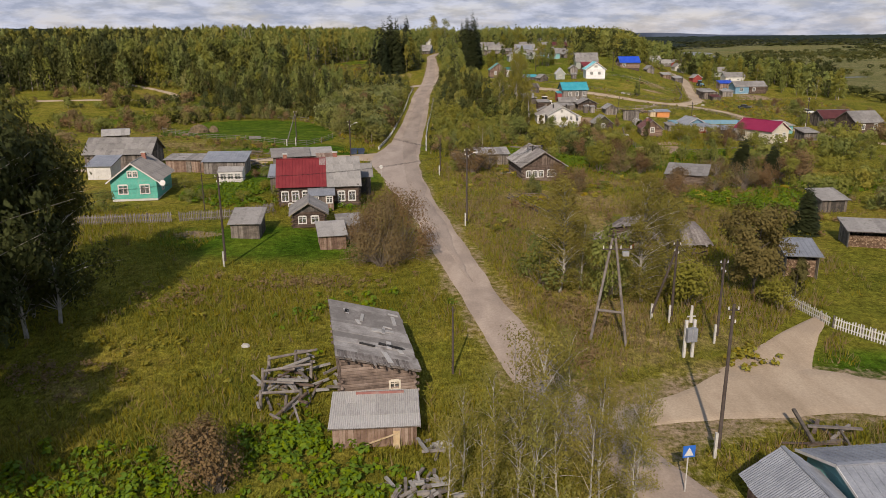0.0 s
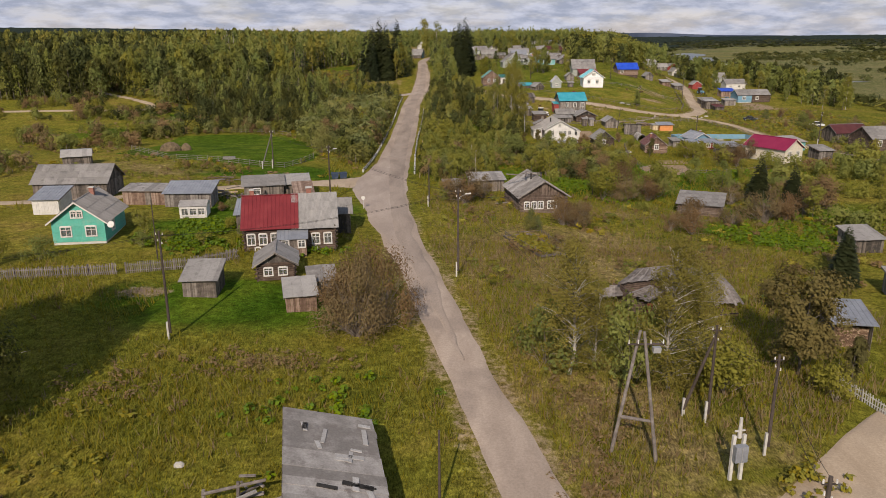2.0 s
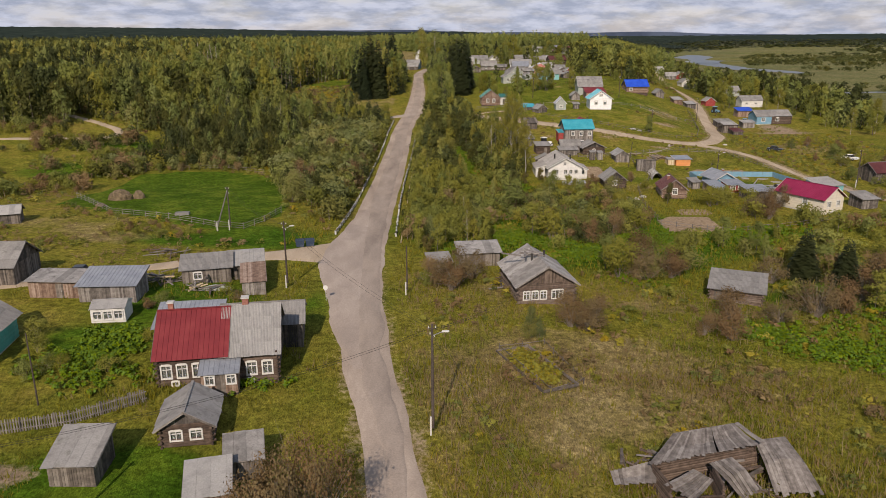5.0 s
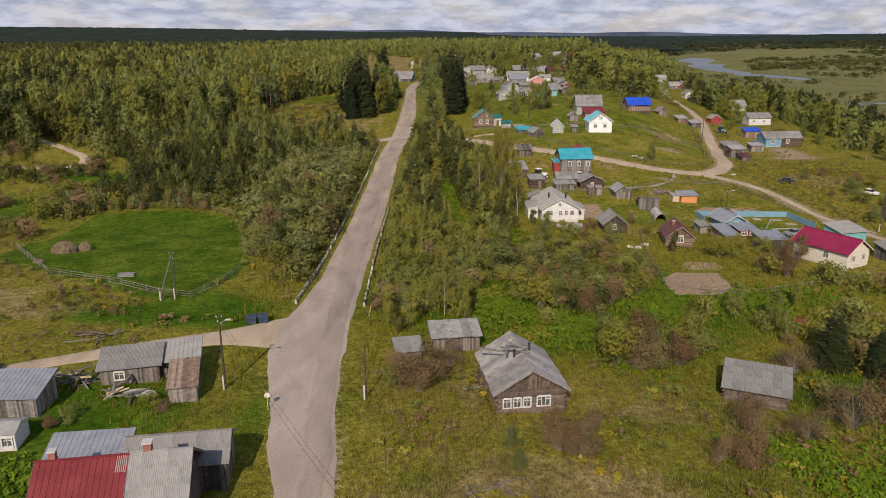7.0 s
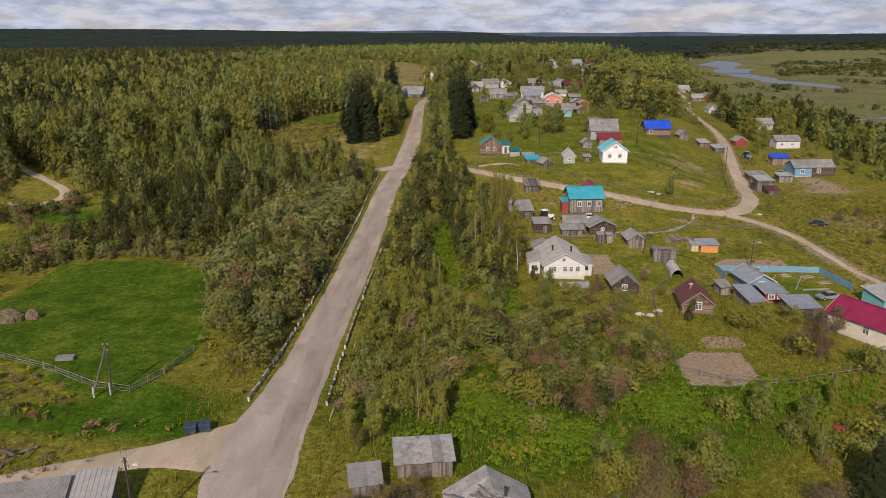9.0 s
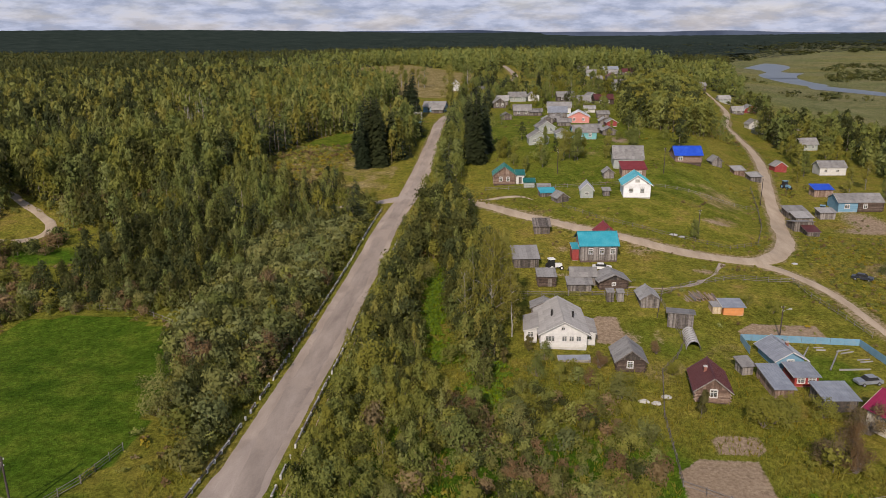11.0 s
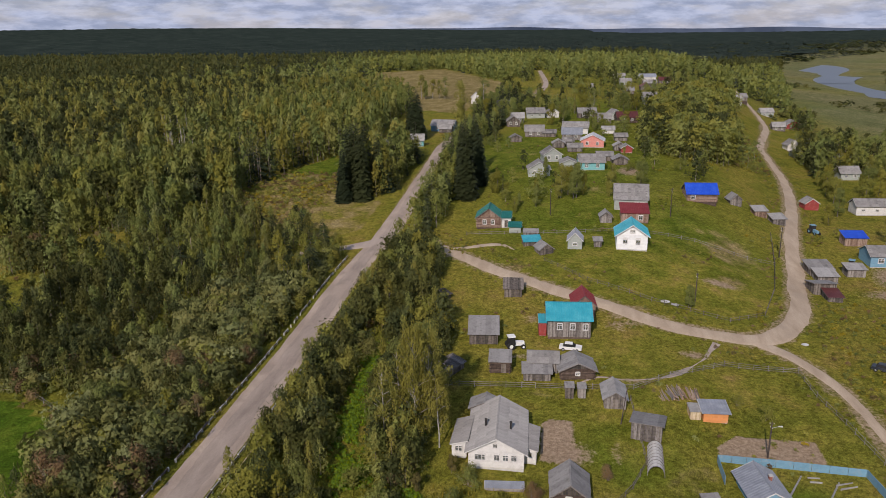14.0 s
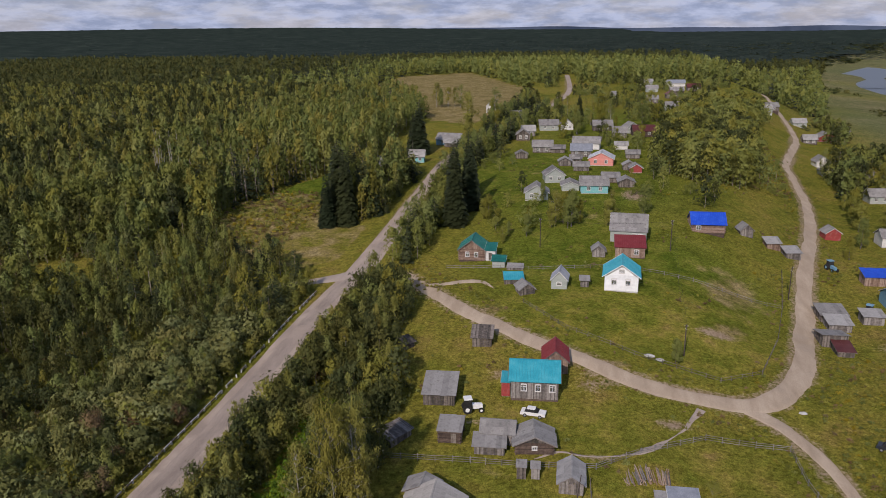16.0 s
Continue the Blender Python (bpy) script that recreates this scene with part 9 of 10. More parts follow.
def top(x, y, h):
    return (x, y, float(terrain(x, y)) + h)


for (a, b) in (((22.8, 56.8, 7.0), (20.2, 60.9, 7.2)), ((20.2, 60.9, 7.2), (13.6, 56.4, 8.2)), ((16.5, 39.1, 9.5), (22.8, 56.8, 7.0)), ((13.6, 56.4, 8.2), (2.9, 91.0, 9.6)), ((2.9, 91.0, 9.6), (-16, 125.3, 8.4)), ((-16, 125.3, 8.4), (-30.5, 151.8, 6.8)),
               ((2.9, 91.0, 9.6), (-22.9, 73.1, 9.5)), ((2.9, 91.0, 9.5), (16.6, 123.1, 3.4)), ((-22.9, 73.1, 9.5), (-57.3, 63.4, 9.0)), ((71.1, 315, 7.6), (69.8, 265.3, 6.0)), ((38.6, 313.4, 7.2), (71.1, 315, 7.6))):
    for dx in (-0.25, 0.25):
        cable(top(a[0] + dx, a[1], a[2]), top(b[0] + dx, b[1], b[2]))


# ---- fences ----
def picket_fence(name, line, h, mat, label, step=0.19, group=""):
    """Pickets on two rails, each picket a part."""
    rng = random.Random(int(line[0][0] * 10))
    x0, y0 = line[0]
    root = thing(name, x0, y0, 0, label, "fence", group)
    z0 = float(terrain(x0, y0))
    meshes = []
    for hh in (0.92, 1.0, 1.06):
        g = Geo()
        g.add([(-0.05, -0.012, -0.05), (0.05, -0.012, -0.05), (0.05, 0.012, -0.05), (-0.05, 0.012, -0.05), (-0.05, -0.012, h * hh - 0.07), (0.05, -0.012, h * hh - 0.07), (0.05, 0.012, h * hh - 0.07), (-0.05, 0.012, h * hh - 0.07), (0, -0.012, h * hh), (0, 0.012, h * hh)],
              [(3, 2, 1, 0), (0, 1, 5, 4), (1, 2, 6, 5), (2, 3, 7, 6), (3, 0, 4, 7), (4, 5, 8), (6, 7, 9), (5, 6, 9, 8), (7, 4, 8, 9)])
        meshes.append(g.mesh("picket", M[mat]))
    for (ax, ay), (bx, by) in zip(line[:-1], line[1:]):
        ln = math.hypot(bx - ax, by - ay)
        ang = math.degrees(math.atan2(by - ay, bx - ax))
        za, zb = float(terrain(ax, ay)) - z0, float(terrain(bx, by)) - z0
        for hz in (0.3, h * 0.75):
            g = Geo()
            g.beam((ax - x0, ay - y0 + 0.04, za + hz), (bx - x0, by - y0 + 0.04, zb + hz), 0.05, 0.08)
            part("rail", g, M[mat], root)
        for k in range(int(ln / 2.5) + 1):
            u = min(1, k * 2.5 / ln)
            g = Geo()
            g.box(-0.06, 0.06, 0.06, 0.18, -0.2, h)
            po = part("post", g, M["board_grey"], root)
            po.location = (ax + (bx - ax) * u - x0, ay + (by - ay) * u - y0, za + (zb - za) * u)
        for k in range(int(ln / step)):
            u = (k + 0.5) * step / ln
            pk = new("picket", meshes[rng.randrange(3)])
            pk.parent = root
            pk.matrix_local = pose(ax + (bx - ax) * u - x0, ay + (by - ay) * u - y0, za + (zb - za) * u, rng.uniform(-3, 3), rng.uniform(-3, 3), ang)
    return root


def rail_fence(line, h, rails, mat, label, gap=2.6):
    """Posts with rough horizontal rails."""
    rng = random.Random(int(line[0][0] * 10) + 3)
    x0, y0 = line[0]
    root = thing("rail_fence", x0, y0, 0, label, "fence")
    z0 = float(terrain(x0, y0))
    for (ax, ay), (bx, by) in zip(line[:-1], line[1:]):
        ln = math.hypot(bx - ax, by - ay)
        n = max(1, round(ln / gap))
        for k in range(n + 1):
            px, py = ax + (bx - ax) * k / n, ay + (by - ay) * k / n
            g = Geo()
            g.tube((0, 0, -0.2), (rng.uniform(-.06, .06), rng.uniform(-.06, .06), h * rng.uniform(0.95, 1.15)), 0.06, 0.05, 6)
            po = part("post", g, M[mat], root)
            po.location = (px - x0, py - y0, float(terrain(px, py)) - z0)
            if k < n:
                qx, qy = ax + (bx - ax) * (k + 1) / n, ay + (by - ay) * (k + 1) / n
                for r in range(rails):
                    hz = h * (r + 0.7) / rails
                    g = Geo()
                    g.tube((px - x0, py - y0, float(terrain(px, py)) - z0 + hz + rng.uniform(-.05, .05)), (qx - x0, qy - y0, float(terrain(qx, qy)) - z0 + hz + rng.uniform(-.05, .05)), 0.045, 0.035, 5)
                    part("rail", g, M[mat], root)
    return root


picket_fence("picket_fence", [(-56.6, 85.9), (-39.3, 87.6), (-34, 88.8)], 1.25, "board_grey", "weathered grey picket fence along the garden", 0.2)
picket_fence("picket_fence", [(-33.2, 89), (-27.5, 91.2), (-22.7, 95.5)], 1.25, "board_grey", "weathered grey picket fence beside the log house", 0.2)
picket_fence("picket_fence", [(33.1, 67), (34.6, 61.1)], 1.0, "concrete", "low pale picket fence along the yard", 0.24)
picket_fence("picket_fence", [(34.7, 60.7), (36.7, 58), (40.3, 53.6)], 1.15, "white", "white picket fence beside the sandy drive", 0.24)
rail_fence([(-68.4, 179.1), (-54.8, 163.4), (-42.9, 158.5), (-33.4, 153.3), (-28.6, 152.6), (-26.4, 158.1), (-25.1, 165.4)], 1.1, 3, "board_grey", "old grey rail fence round the pasture")
rail_fence([(-60, 214), (-48, 214), (-38, 208)], 1.1, 2, "board_grey", "old rail fence at the edge of the wood")
rail_fence([(44.5, 167.1), (49.4, 164.4), (54.3, 163), (59.1, 163.4), (65.4, 165.4), (73.6, 167.9), (81.7, 171.7)], 1.0, 2, "board_grey", "grey rail fence round the garden plot")
rail_fence([(44.5, 167.1), (45.5, 183.4), (47.9, 196.7), (51.5, 202.5), (53.9, 208.2), (52.9, 223.9)], 1.1, 2, "board_dark", "thin rail fence between gardens")
rail_fence([(22, 224.5), (35.2, 225.6), (44.6, 226), (53.7, 227.3), (60.3, 232.5), (70.6, 239.1), (83.1, 238.9)], 1.1, 3, "board_grey", "grey rail fence below the yards")
rail_fence([(83.1, 238.9), (83.6, 230.5), (85.4, 222.5), (87.1, 212.5)], 1.1, 2, "board_grey", "grey rail fence beside the track")
rail_fence([(37.7, 279.4), (47.3, 268.6), (60.4, 261.7), (75.6, 258.2), (83.7, 263.5), (90, 280.4), (94.5, 297.7), (98.8, 319.1)], 1.0, 2, "board_dark", "dark rail fence along the sandy road")
rail_fence([(94.5, 297.7), (71.7, 298.6), (59, 301.6), (40.5, 298.4), (16.8, 299.6)], 1.0, 2, "board_grey", "grey rail fence behind the hill gardens", 3.5)
rail_fence([(9.8, 108), (14.9, 109.9), (17.5, 101.1), (14, 98.9), (9.8, 108)], 0.7, 1, "board_dark", "low rails round a small garden plot")
bf = thing("board_fence", 63.6, 209.1, 0, "light blue plank fence round the garden", "fence")
for line in ([(64.0, 205.2), (64.0, 210.6)], [(64.0, 210.6), (71.9, 210.3), (83.6, 209.4)], [(83.6, 209.4), (84.3, 204.2), (85.0, 199.1)]):
    for (ax, ay), (bx, by) in zip(line[:-1], line[1:]):
        n = max(1, round(math.hypot(bx - ax, by - ay) / 2.2))
        for k in range(n):
            g = Geo()
            p, q = [(ax + (bx - ax) * u / n - 63.6, ay + (by - ay) * u / n - 209.1) for u in (k, k + 0.98)]
            g.beam((p[0], p[1], 0.55), (q[0], q[1], 0.55), 0.05, 1.3)
            part("fence_panel", g, M["blue_wall"], bf)
for k, (bx, by, ln, wd, an) in enumerate(((72.7, 204.9, 9, 0.12, 60), (77.3, 203.9, 9, 0.12, 60), (79, 200.4, 5, 0.12, 5), (80.2, 206.9, 2.6, 0.9, 20), (76.4, 207.8, 1.6, 1.0, 0), (82, 203.6, 2.2, 0.8, 10))):
    bd = thing("garden_bed", bx, by, an, "raised garden bed edged with pale boards", "garden bed", "garden beds")
    for s in (-1, 1):
        g = Geo()
        g.box(-ln / 2, ln / 2, s * wd / 2 - 0.04, s * wd / 2 + 0.04, -0.05, 0.22)
        part("edge_board", g, M["slate_light"], bd)


# ---- roadside rails, bins, signs ----
def guard(line, label, seed):
    rng = random.Random(seed)
    c, nrm, _ = smooth_line(line, 2.0)
    root = thing("guard_rail", c[0][0], c[0][1], 0, label, "guard rail")
    o = root.matrix_world.translation
    pm = Geo()
    pm.box(-0.11, 0.11, -0.11, 0.11, -0.3, 0.62)
    pm = pm.mesh("post", M["white"])
    for k in range(len(c) - 1):
        a, b = c[k], c[k + 1]
        za, zb = float(terrain(*a)), float(terrain(*b))
        po = new("post", pm)
        po.parent = root
        po.matrix_local = pose(a[0] - o.x, a[1] - o.y, za - o.z, rng.uniform(-9, 9), rng.uniform(-9, 9), rng.uniform(0, 90))
        if rng.random() < 0.84:
            g = Geo()
            g.beam((a[0] - o.x, a[1] - o.y, za - o.z + 0.5), (a[0] * 0.08 + b[0] * 0.92 - o.x, a[1] * 0.08 + b[1] * 0.92 - o.y, zb - o.z + 0.5 + rng.uniform(-.14, .06)), 0.22, 0.26)
            part("rail", g, M["slate_light"] if k % 2 else M["board_dark"], root)


guard([(-13.5, 152.2), (-12.7, 171.3), (-12.6, 198), (-12.2, 226), (-12.2, 250), (-12.0, 270), (-11.4, 284)], "low black and white guard rail along the road edge", 3)
guard([(-3.6, 152), (-4.0, 169), (-4.2, 192), (-4.0, 207), (-3.6, 232), (-3.4, 258)], "broken black and white guard rail on the other road edge", 4)
pipe = Geo()
pl, _, _ = smooth_line([(-2.6, 148), (-2.7, 170), (-2.9, 195), (-2.7, 215)], 4.0)
pipe.path([(q[0], q[1], float(terrain(*q)) + 0.12) for q in pl], [0.09] * len(pl), 6)
tagged(new("pipe", pipe.mesh("pipe", M["board_fresh"])), "rusty pale pipe lying beside the guard rail", "pipe")
for bx, by, an in ((-17.8, 144.1, 8), (-16.4, 144.7, 14)):
    bn = thing("waste_bin", bx, by, an, "dark blue metal waste container with lid", "bin", "waste bins")
    g = Geo()
    g.hexa([(-0.55, -0.4, 0.12), (0.55, -0.4, 0.12), (0.55, 0.4, 0.12), (-0.55, 0.4, 0.12), (-0.68, -0.5, 1.05), (0.68, -0.5, 1.05), (0.68, 0.5, 1.05), (-0.68, 0.5, 1.05)])
    part("body", g, M["plastic_blue"], bn)
    g = Geo()
    g.hexa([(-0.7, -0.54, 1.055), (0.7, -0.54, 1.055), (0.7, 0.54, 1.055), (-0.7, 0.54, 1.055), (-0.66, -0.5, 1.12), (0.66, -0.5, 1.12), (0.66, 0.5, 1.2), (-0.66, 0.5, 1.2)])
    part("lid", g, M["plastic_blue"], bn)
    for wx in (-0.45, 0.45):
        for wy in (-0.3, 0.3):
            g = Geo()
            g.tube((wx - 0.04, wy, 0.09), (wx + 0.04, wy, 0.09), 0.1, 0.1, 8)
            part("wheel", g, M["rubber"], bn)
m_, n_, l_, p_ = nodes_of("sign_blue")
p_.inputs["Base Color"].default_value = (0.02, 0.13, 0.5, 1)
p_.inputs["Roughness"].default_value = 0.4
M["sign_blue"] = m_
for sx, sy, sh, an, mt in ((13.4, 35.6, 2.3, 10, "sign_blue"), (-10.5, 121.3, 1.5, 0, "white")):
    sg = thing("road_sign", sx, sy, an, "square blue crossing sign on a pale post" if mt == "sign_blue" else "small round white road sign on a post", "sign")
    g = Geo()
    g.tube((0, 0, -0.3), (0, 0, sh + 0.5), 0.04, 0.04, 6)
    part("post", g, M["concrete"], sg)
    g = Geo()
    if mt == "sign_blue":
        g.box(-0.36, 0.36, -0.07, -0.045, sh, sh + 0.72)
    else:
        g.tube((0, -0.07, sh + 0.2), (0, -0.045, sh + 0.2), 0.3, 0.3, 16)
    pn = part("panel", g, M[mt], sg)
    if mt == "sign_blue":
        g = Geo()
        g.add([(-0.28, -0.076, sh + 0.1), (0.28, -0.076, sh + 0.1), (0, -0.076, sh + 0.62), (-0.28, -0.071, sh + 0.1), (0.28, -0.071, sh + 0.1), (0, -0.071, sh + 0.62)], [(0, 1, 2), (5, 4, 3), (0, 3, 4, 1), (1, 4, 5, 2), (2, 5, 3, 0)])
        tri = part("triangle", g, M["white"], pn)


# ---- vehicles ----
def car(x, y, rot, mat, label):
    root = thing("car", x, y, rot, label, "car")
    g = Geo()
    prof = [(-2.05, 0.35), (-2.08, 0.75), (-1.35, 0.86), (-0.62, 0.90), (0.95, 0.90), (1.95, 0.84), (2.06, 0.6), (2.02, 0.32)]
    n = len(prof)
    g.add([(a, -0.8, b) for a, b in prof] + [(a, 0.8, b) for a, b in prof], [(i, (i + 1) % n, n + (i + 1) % n, n + i) for i in range(n)] + [tuple(range(n - 1, -1, -1)), tuple(range(n, 2 * n))])
    part("body", g, mat, root)
    g = Geo()
    g.hexa([(-0.95, -0.74, 0.9), (1.35, -0.74, 0.9), (1.35, 0.74, 0.9), (-0.95, 0.74, 0.9), (-0.35, -0.6, 1.36), (0.95, -0.6, 1.36), (0.95, 0.6, 1.36), (-0.35, 0.6, 1.36)])
    cab = part("cabin", g, M["rubber"], root, "dark window band")
    g = Geo()
    g.hexa([(-0.4, -0.62, 1.361), (1.0, -0.62, 1.361), (1.0, 0.62, 1.361), (-0.4, 0.62, 1.361), (-0.3, -0.56, 1.42), (0.9, -0.56, 1.42), (0.9, 0.56, 1.42), (-0.3, 0.56, 1.42)])
    part("roof", g, mat, cab)
    for wx in (-1.25, 1.25):
        for wy in (-0.82, 0.82):
            g = Geo()
            g.tube((wx, wy - 0.09, 0.3), (wx, wy + 0.09, 0.3), 0.3, 0.3, 14)
            wh = part("wheel", g, M["rubber"], root)
            g = Geo()
            s = 1 if wy > 0 else -1
            g.tube((wx, wy + s * 0.091, 0.3), (wx, wy + s * 0.1, 0.3), 0.17, 0.16, 10)
            part("rim", g, M["steel"], wh)
    for hy in (-0.58, 0.58):
        g = Geo()
        g.box(-2.1, -2.07, hy - 0.14, hy + 0.14, 0.55, 0.7)
        part("headlight", g, M["zinc"], root)


car(43.4, 239.4, 174, M["white_car"], "white old saloon car parked behind sheds")
car(98.2, 241.5, 150, M["dark_car"], "dark saloon car parked at the roadside")
car(79, 195.9, 12, M["zinc"], "silver saloon car parked by the garden")
car(-43.8, 127.5, 5, M["dark_car"], "dark car parked beside the lane")
car(112.0, 227.6, 120, M["white_car"], "white car parked beside bushes")
def tractor(x, y, rot, paint, label):
    tc = thing("tractor", x, y, rot, label, "tractor")
    g = Geo(); g.hexa([(-1.7, -0.35, 0.6), (0.1, -0.4, 0.6), (0.1, 0.4, 0.6), (-1.7, 0.35, 0.6), (-1.65, -0.33, 1.3), (0.1, -0.38, 1.45), (0.1, 0.38, 1.45), (-1.65, 0.33, 1.3)])
    part("bonnet", g, M[paint], tc)
    g = Geo(); g.hexa([(0.1, -0.7, 0.9), (1.4, -0.7, 0.9), (1.4, 0.7, 0.9), (0.1, 0.7, 0.9), (0.25, -0.6, 2.45), (1.35, -0.6, 2.45), (1.35, 0.6, 2.45), (0.25, 0.6, 2.45)])
    cb = part("cab", g, M["rubber"], tc, "dark glazed cab")
    g = Geo(); g.box(0.1, 1.5, -0.72, 0.72, 2.455, 2.62)
    part("cab_roof", g, M[paint], cb)
    for wx, wr, ww in ((1.0, 0.75, 0.38), (-1.35, 0.45, 0.26)):
        for s in (-1, 1):
            g = Geo(); g.tube((wx, s * 0.75 - ww / 2, wr), (wx, s * 0.75 + ww / 2, wr), wr, wr, 16)
            wh = part("wheel", g, M["rubber"], tc)
            g = Geo(); g.tube((wx, s * (0.75 + ww / 2 + 0.002), wr), (wx, s * (0.75 + ww / 2 + 0.03), wr), wr * 0.5, wr * 0.45, 12)
            part("rim", g, M[paint], wh)


tractor(33.3, 239.2, 200, "white_car", "white wheeled tractor standing in a yard")
tractor(112.8, 327.5, 110, "blue_wall", "blue wheeled tractor parked beside the road")
tractor(113.1, 300.1, 60, "blue_wall", "blue wheeled tractor standing in a garden")


# ---- hay, firewood, log piles ----
def firewood(x, y, rot, wide, high, deep, label, seed, z=0.0):
    """A stack of split logs, ends outwards."""
    rng = np.random.default_rng(seed)
    g = Geo()
    zz, row = 0.08, 0
    while zz < high:
        xx = -wide / 2 + (0.08 if row % 2 else 0)
        while xx < wide / 2:
            r = rng.uniform(0.06, 0.1)
            yo = rng.uniform(-0.06, 0.06)
            g.tube((xx, yo, zz), (xx, deep + yo, zz), r, r, 5)
            xx += 0.17
        zz += 0.15
        row += 1
    ob = new("firewood", g.mesh("firewood", M["firewood"]))
    ob.matrix_world = pose(x, y, float(terrain(x, y)) + z, 0, 0, rot)
    tagged(ob, label, "firewood", kind="stuff")


firewood(38.2, 74.7, -10, 2.9, 2.0, 0.5, "stack of split firewood filling the woodshed", 1)
firewood(53.5, 86.4, -12, 7.0, 1.5, 0.5, "long stack of split firewood in the woodshed", 2)
root = thing("log_pile", 61.2, 225.4, 8, "broad heap of bleached peeled logs lying on grass", "log pile")
rng = random.Random(175)
for k in range(64):
    g = Geo()
    u = rng.uniform(-3.3, 3.3)
    lv = rng.uniform(0.08, 0.1 + 1.0 * (1 - abs(u) / 3.5))
    fan, back = 0.16 * u + rng.uniform(-0.35, 0.35), rng.uniform(2.6, 4.2)
    g.tube((u, rng.uniform(-0.3, 0.5), lv), (u + fan, back, lv + rng.uniform(-0.05, 0.2)), rng.uniform(0.08, 0.13), 0.07, 7)
    part("log", g, M["firewood" if k % 3 else "board_grey"], root)


def lump(name, x, y, rx, ry, h, mat, label, category, seed):
    """A rounded heap with an uneven surface."""
    rng = np.random.default_rng(seed)
    bm = bmesh.new()
    bmesh.ops.create_icosphere(bm, subdivisions=4, radius=1.0)
    for v in bm.verts:
        d = 1 + 0.16 * noise.noise(v.co * 2.0 + Vector((seed, 0, 0))) + 0.08 * noise.noise(v.co * 6.0) + 0.03 * rng.normal()
        v.co = Vector((v.co.x * rx * d, v.co.y * ry * d, max(-0.1, v.co.z * h * d)))
    me = bpy.data.meshes.new(name)
    bm.to_mesh(me)
    bm.free()
    me.materials.append(mat)
    ob = new(name, me)
    ob.matrix_world = pose(x, y, float(terrain(x, y)))
    return tagged(ob, label, category)


lump("haystack", -58.9, 176.8, 2.4, 1.6, 1.9, M["hay"], "old brown haystack on the pasture", "haystack", 3)
lump("haystack", -55.7, 178, 1.1, 1.0, 1.5, M["hay"], "small dark rick beside the haystack", "haystack", 4)
lump("manure_mound", -59.7, 170, 1.0, 0.8, 0.5, M["hay"], "small heap of soil in grass", "heap", 5)
pal = thing("slab_stack", -41.6, 161.6, 8, "low stack of grey roofing sheets on the pasture", "stack")
for k in range(3):
    g = Geo(); g.box(-1.2, 1.2, -0.55, 0.55, 0.05 + 0.16 * k, 0.19 + 0.16 * k)
    part("sheet", g, M["slate"], pal)
lump("covered_boat", -24.5, 123.4, 1.9, 0.55, 0.6, M["greygreen"], "upturned grey-green boat on grass", "boat", 6)
for px, py, rr, sd in ((43.4, 187.5, 0.8, 1), (45.1, 187.1, 0.7, 2), (47, 189.2, 0.8, 3), (63.2, 262.6, 1.0, 4), (65.1, 261.9, 0.8, 5), (87.8, 251, 0.7, 6), (-0.2, 40.6, 0.7, 7)):
    lump("white_sack", px, py, rr, rr * 0.6, 0.3 if sd > 3 else 0.42, M["concrete"], "pale crumpled sheets lying in grass", "debris", sd)
lump("red_roof_piece", 59.9, 151.9, 0.9, 0.7, 0.4, M["red_wall"], "small red painted lid in the weeds", "debris", 8)
dish = thing("satellite_dish", -38.7, 99.3, 0, "white round satellite dish on the house corner", "dish", z=float(terrain(-40.9, 103.7)) + 2.4)
g = Geo(); g.tube((0, -0.3, 0.1), (0, -0.22, 0.06), 0.42, 0.3, 16)
part("reflector", g, M["white"], dish)
g = Geo(); g.beam((0, -0.2, 0.05), (0, 0.2, 0.0), 0.05)
part("arm", g, M["steel"], dish)
gh = thing("hoop_greenhouse", 54.9, 205.7, -5, "arched film greenhouse with a wooden frame", "greenhouse")
for k in range(9):
    g = Geo()
    arc = [math.pi * i / 8 for i in range(9)]
    g.path([(1.2 * math.cos(a), k * 0.85, 1.7 * math.sin(a)) for a in arc], [0.04] * 9, 5)
    part("hoop", g, M["board_grey"], gh)
g = Geo()
for i in range(8):
    a0, a1 = math.pi * i / 8, math.pi * (i + 1) / 8
    g.add([(1.17 * math.cos(a), yy, 1.67 * math.sin(a)) for a, yy in ((a0, 0), (a1, 0), (a1, 6.8), (a0, 6.8))], [(0, 1, 2, 3)])
part("film", g, M["concrete"], gh, "greyish plastic film")

# barn roof: pale patches, black sheets for the shade in holes; stones in the grass
rng_b = random.Random(4)
patchy = [o for o in barn.children if o.name.startswith("roof")][0]
for k in range(16):
    u, v = rng_b.uniform(-4.8, 4.8), rng_b.uniform(0.2, 4.6)
    g = Geo()
    a, zz = rng_b.choice((0, 90)) + rng_b.uniform(-12, 12), 2.75 + 1.4 * v / 5.0 + 0.17
    ln, wd = rng_b.uniform(0.6, 1.8), rng_b.uniform(0.15, 0.45)
    c, sn = math.cos(math.radians(a)), math.sin(math.radians(a))
    pts = [(u + c * p - sn * q, v + sn * p + c * q) for p, q in ((-ln / 2, -wd / 2), (ln / 2, -wd / 2), (ln / 2, wd / 2), (-ln / 2, wd / 2))]
    g.hexa([(p, q, 2.75 + 1.4 * q / 5.0 + 0.13) for p, q in pts] + [(p, q, 2.75 + 1.4 * q / 5.0 + 0.17) for p, q in pts])
    part("patch", g, M["slate_white"] if k % 5 else M["black"], patchy)
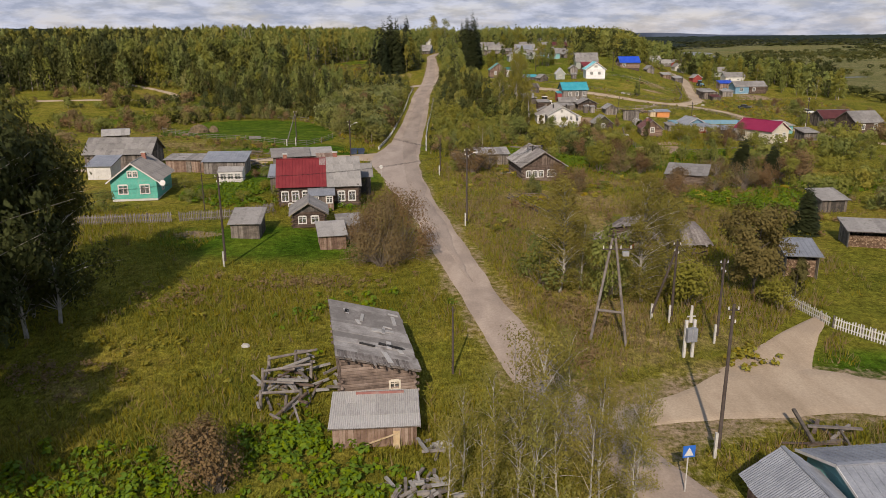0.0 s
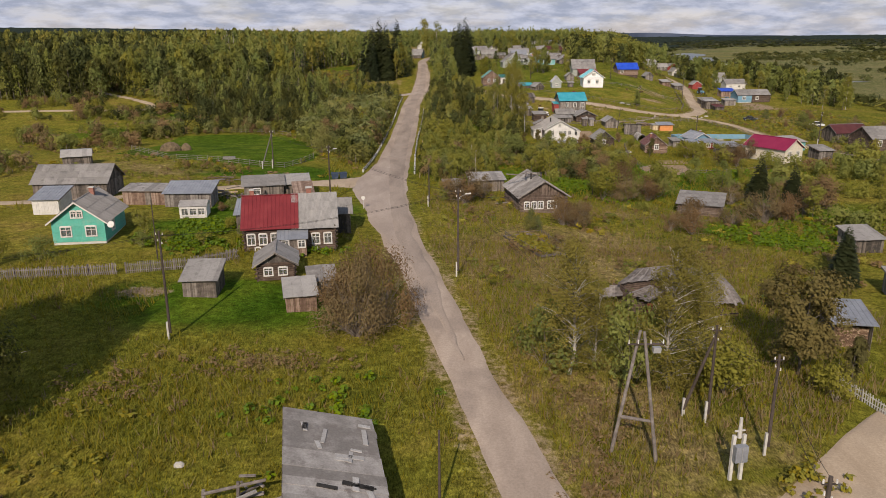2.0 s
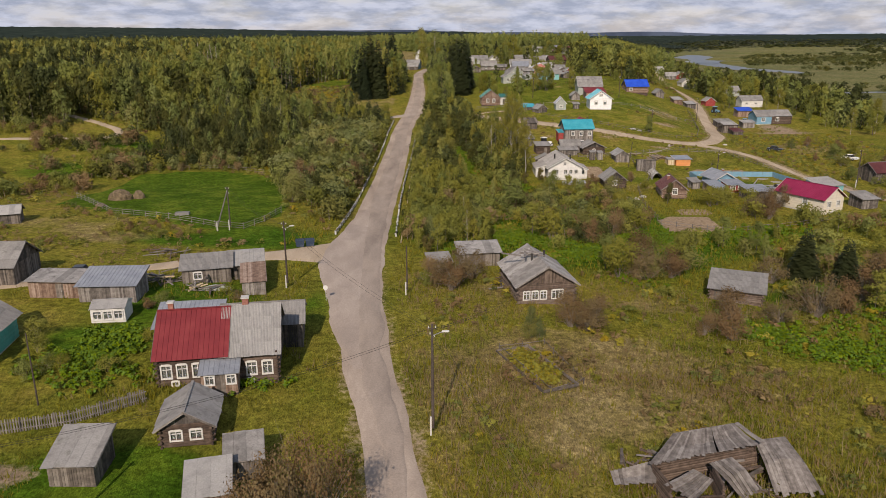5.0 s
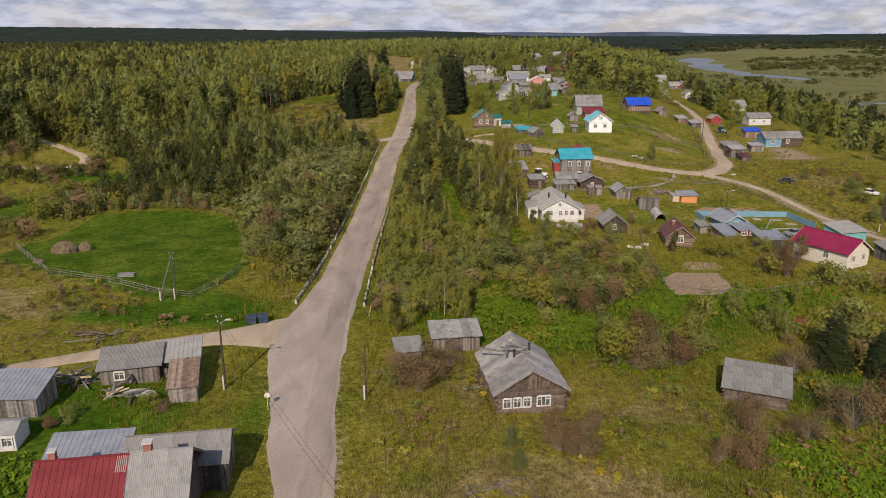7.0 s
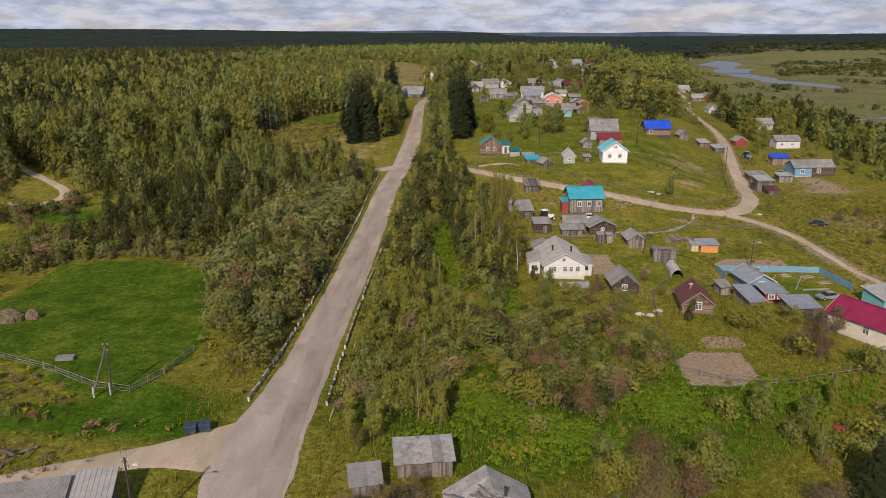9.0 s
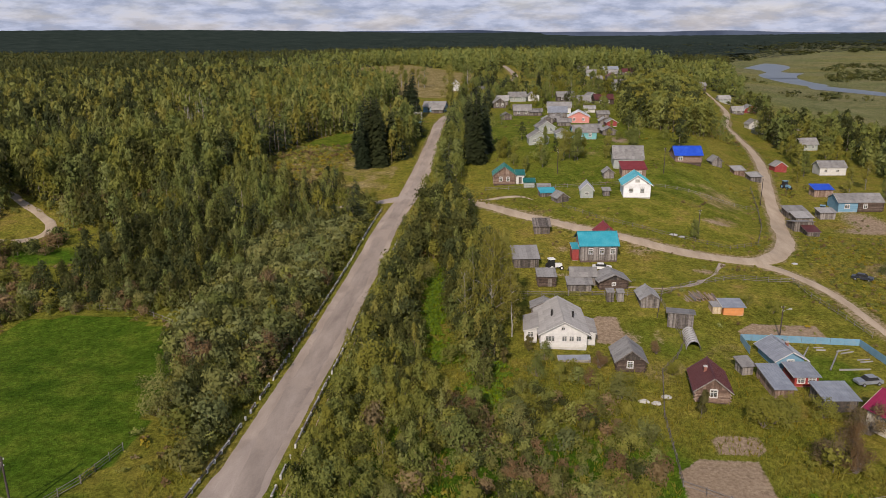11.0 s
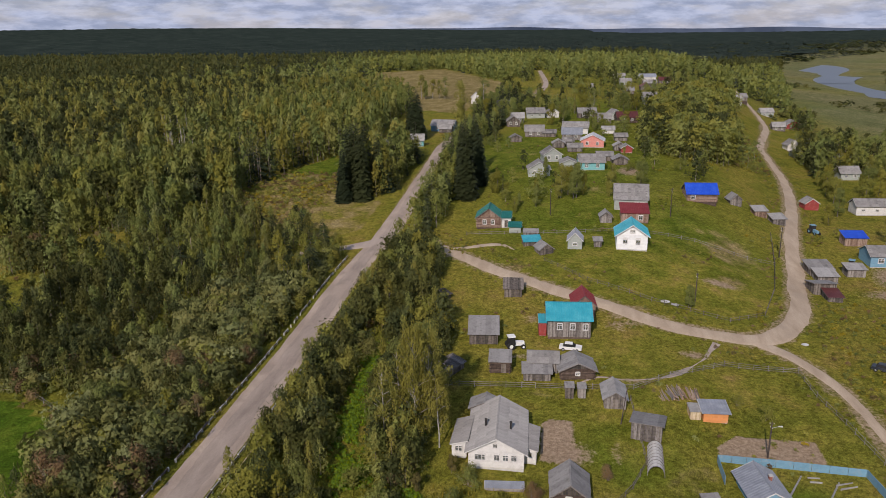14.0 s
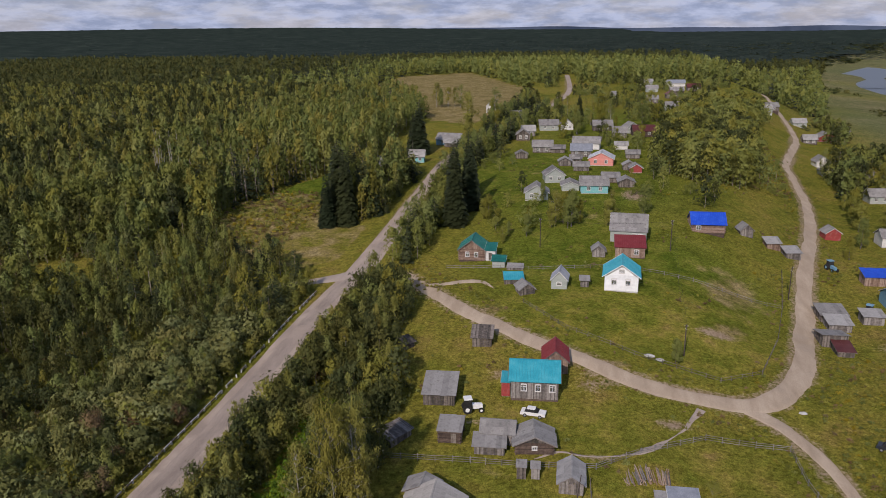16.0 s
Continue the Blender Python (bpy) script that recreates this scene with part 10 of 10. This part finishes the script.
# broken boards and rafter ends along the open gable edge
for k in range(22):
    v = 0.1 + 4.9 * k / 21
    ln = rng_b.uniform(0.05, 0.55)
    g = Geo()
    z = 2.75 + 1.4 * v / 5.0 + 0.10
    g.hexa([(-5.65 - ln, v, z - 0.03), (-4.6, v, z - 0.03), (-4.6, v + 0.2, z + 0.02), (-5.65 - ln, v + 0.2, z + 0.02), (-5.65 - ln, v, z + 0.01), (-4.6, v, z + 0.05), (-4.6, v + 0.2, z + 0.09), (-5.65 - ln, v + 0.2, z + 0.05)])
    part("eave_board", g, M["board_grey"], patchy)
for k in range(6):
    v = 0.4 + 0.85 * k
    g = Geo()
    g.tube((-5.9, v, 2.62 + 1.4 * v / 5.0), (-5.2, v, 2.62 + 1.4 * v / 5.0), 0.08, n=6)
    part("rafter_end", g, M["log_dark"], patchy)
for sx, sy, r in ((-16.3, 55.2, 0.35), (-17.0, 40.0, 0.3)):
    lump("boulder", sx, sy, r, r * 0.7, r * 0.8, M["concrete"], "pale boulder lying in meadow grass", "stone", int(r * 100))


# ---- the ruined log barn in the tall grass ----
def ruined_barn(x, y, label):
    """Leaning log walls; the plank roof still lies high at the back and has slid down in pieces at the front and side."""
    rng = random.Random(24)
    root = thing("ruined_barn", x, y, 0, label, "barn")
    # walls: two ends and the height still standing
    for (ax, ay), (bx, by), top in (((-3.9, -2.0), (0.0, -1.8), 1.3), ((0.0, -1.8), (0.2, 1.2), 1.9), ((-3.9, -2.0), (-4.4, 0.9), 2.2), ((-4.4, 0.9), (4.6, 3.6), 2.1), ((4.6, 3.6), (3.4, 5.2), 2.1), ((3.4, 5.2), (-1.8, 3.8), 2.3), ((-1.8, 3.8), (-4.4, 0.9), 2.1)):
        g = Geo()
        z = -0.3
        while z < top:
            f0, f1 = (rng.uniform(0, 0.12), 1 - rng.uniform(0, 0.15)) if z > top * 0.6 else (0, 1)
            lean = 0.08 * z
            p = [(ax + (bx - ax) * f, ay + (by - ay) * f - lean, z + rng.uniform(-0.03, 0.03)) for f in (f0 - 0.04, f1 + 0.04)]
            g.tube(p[0], p[1], 0.12, n=6)
            z += 0.23
        part("wall", g, M["log_dark"], root, kind="stuff")
    # roof pieces: four corners, planks run from the first edge to the second
    for a, b, c, d, mat, bow in (((-4.9, 0.3, 2.35), (5.1, 3.0, 2.5), (-1.9, 4.0, 2.75), (3.8, 5.6, 2.8), "board_grey", 0.12),
                                 ((-4.3, -1.8, 2.1), (-2.5, -3.0, 1.5), (-1.8, -0.5, 2.45), (-0.6, -1.2, 2.0), "board_grey", 0.1),
                                 ((-7.4, 0.0, 0.8), (-4.5, -0.4, 1.35), (-7.5, 1.3, 1.15), (-3.9, 1.6, 1.9), "board_grey", 0.15),
                                 ((1.6, -1.7, 0.5), (3.2, -1.0, 1.1), (-0.3, 0.5, 2.3), (2.1, 1.6, 2.2), "board_grey", -0.25),
                                 ((4.4, -0.6, 0.35), (8.0, -0.6, 0.4), (4.6, 4.0, 2.1), (7.3, 4.7, 2.0), "board_grey", -0.35)):
        a, b, c, d = [Vector(q) for q in (a, b, c, d)]
        n = max(5, round((b - a).length / 0.25))
        wide = max((b - a).length, (d - c).length) / n
        for k in range(n):
            if rng.random() < 0.05:
                continue
            u = (k + 0.5) / n
            p, q = a.lerp(b, u), c.lerp(d, u)
            p = p + (p - q) * rng.uniform(-0.05, 0.06)
            mid = (p + q) / 2 + Vector((0, 0, -bow * math.sin(math.pi * u) - bow * 0.5 + rng.uniform(-0.03, 0.03)))
            g = Geo()
            g.beam(p, mid, wide * 1.03, 0.04)
            g.beam(mid, q, wide * 1.03, 0.04)
            part("roof_plank", g, M[mat], root)
    for (px, py), mat in (((-2.2, -2.35), "red_wall"), ((-1.6, -2.2), "board_fresh")):
        g = Geo()
        g.box(px - 0.28, px + 0.28, py - 0.03, py + 0.03, 0.0, 1.15)
        part("door_board", g, M[mat], root, "faded red door board" if mat == "red_wall" else "")
    for k in range(14):
        g = Geo()
        px, py, a = rng.uniform(-4.5, 7.0), rng.uniform(-3.6, 0.6), rng.uniform(0, 6.28)
        ln = rng.uniform(1.0, 2.4)
        g.tube((px, py, 0.1), (px + ln * math.cos(a), py + ln * math.sin(a), rng.uniform(0.1, 0.9)), 0.08, n=5)
        part("fallen_log", g, M["log_dark"], root)


ruined_barn(24.0, 84.0, "collapsing dark log barn with fallen grey plank roof")

# a bed of yellowing plants edged with boards
bed = thing("garden_bed", 13.1, 103.8, 22, "board-edged garden bed full of yellowing plants", "garden bed")
for p, q in (((-1.9, -5), (1.9, -5)), ((1.9, -5), (1.9, 5)), ((1.9, 5), (-1.9, 5)), ((-1.9, 5), (-1.9, -5))):
    g = Geo()
    g.beam((*p, 0.25), (*q, 0.25), 0.08, 0.3)
    part("edge_board", g, M["board_dark"], bed)
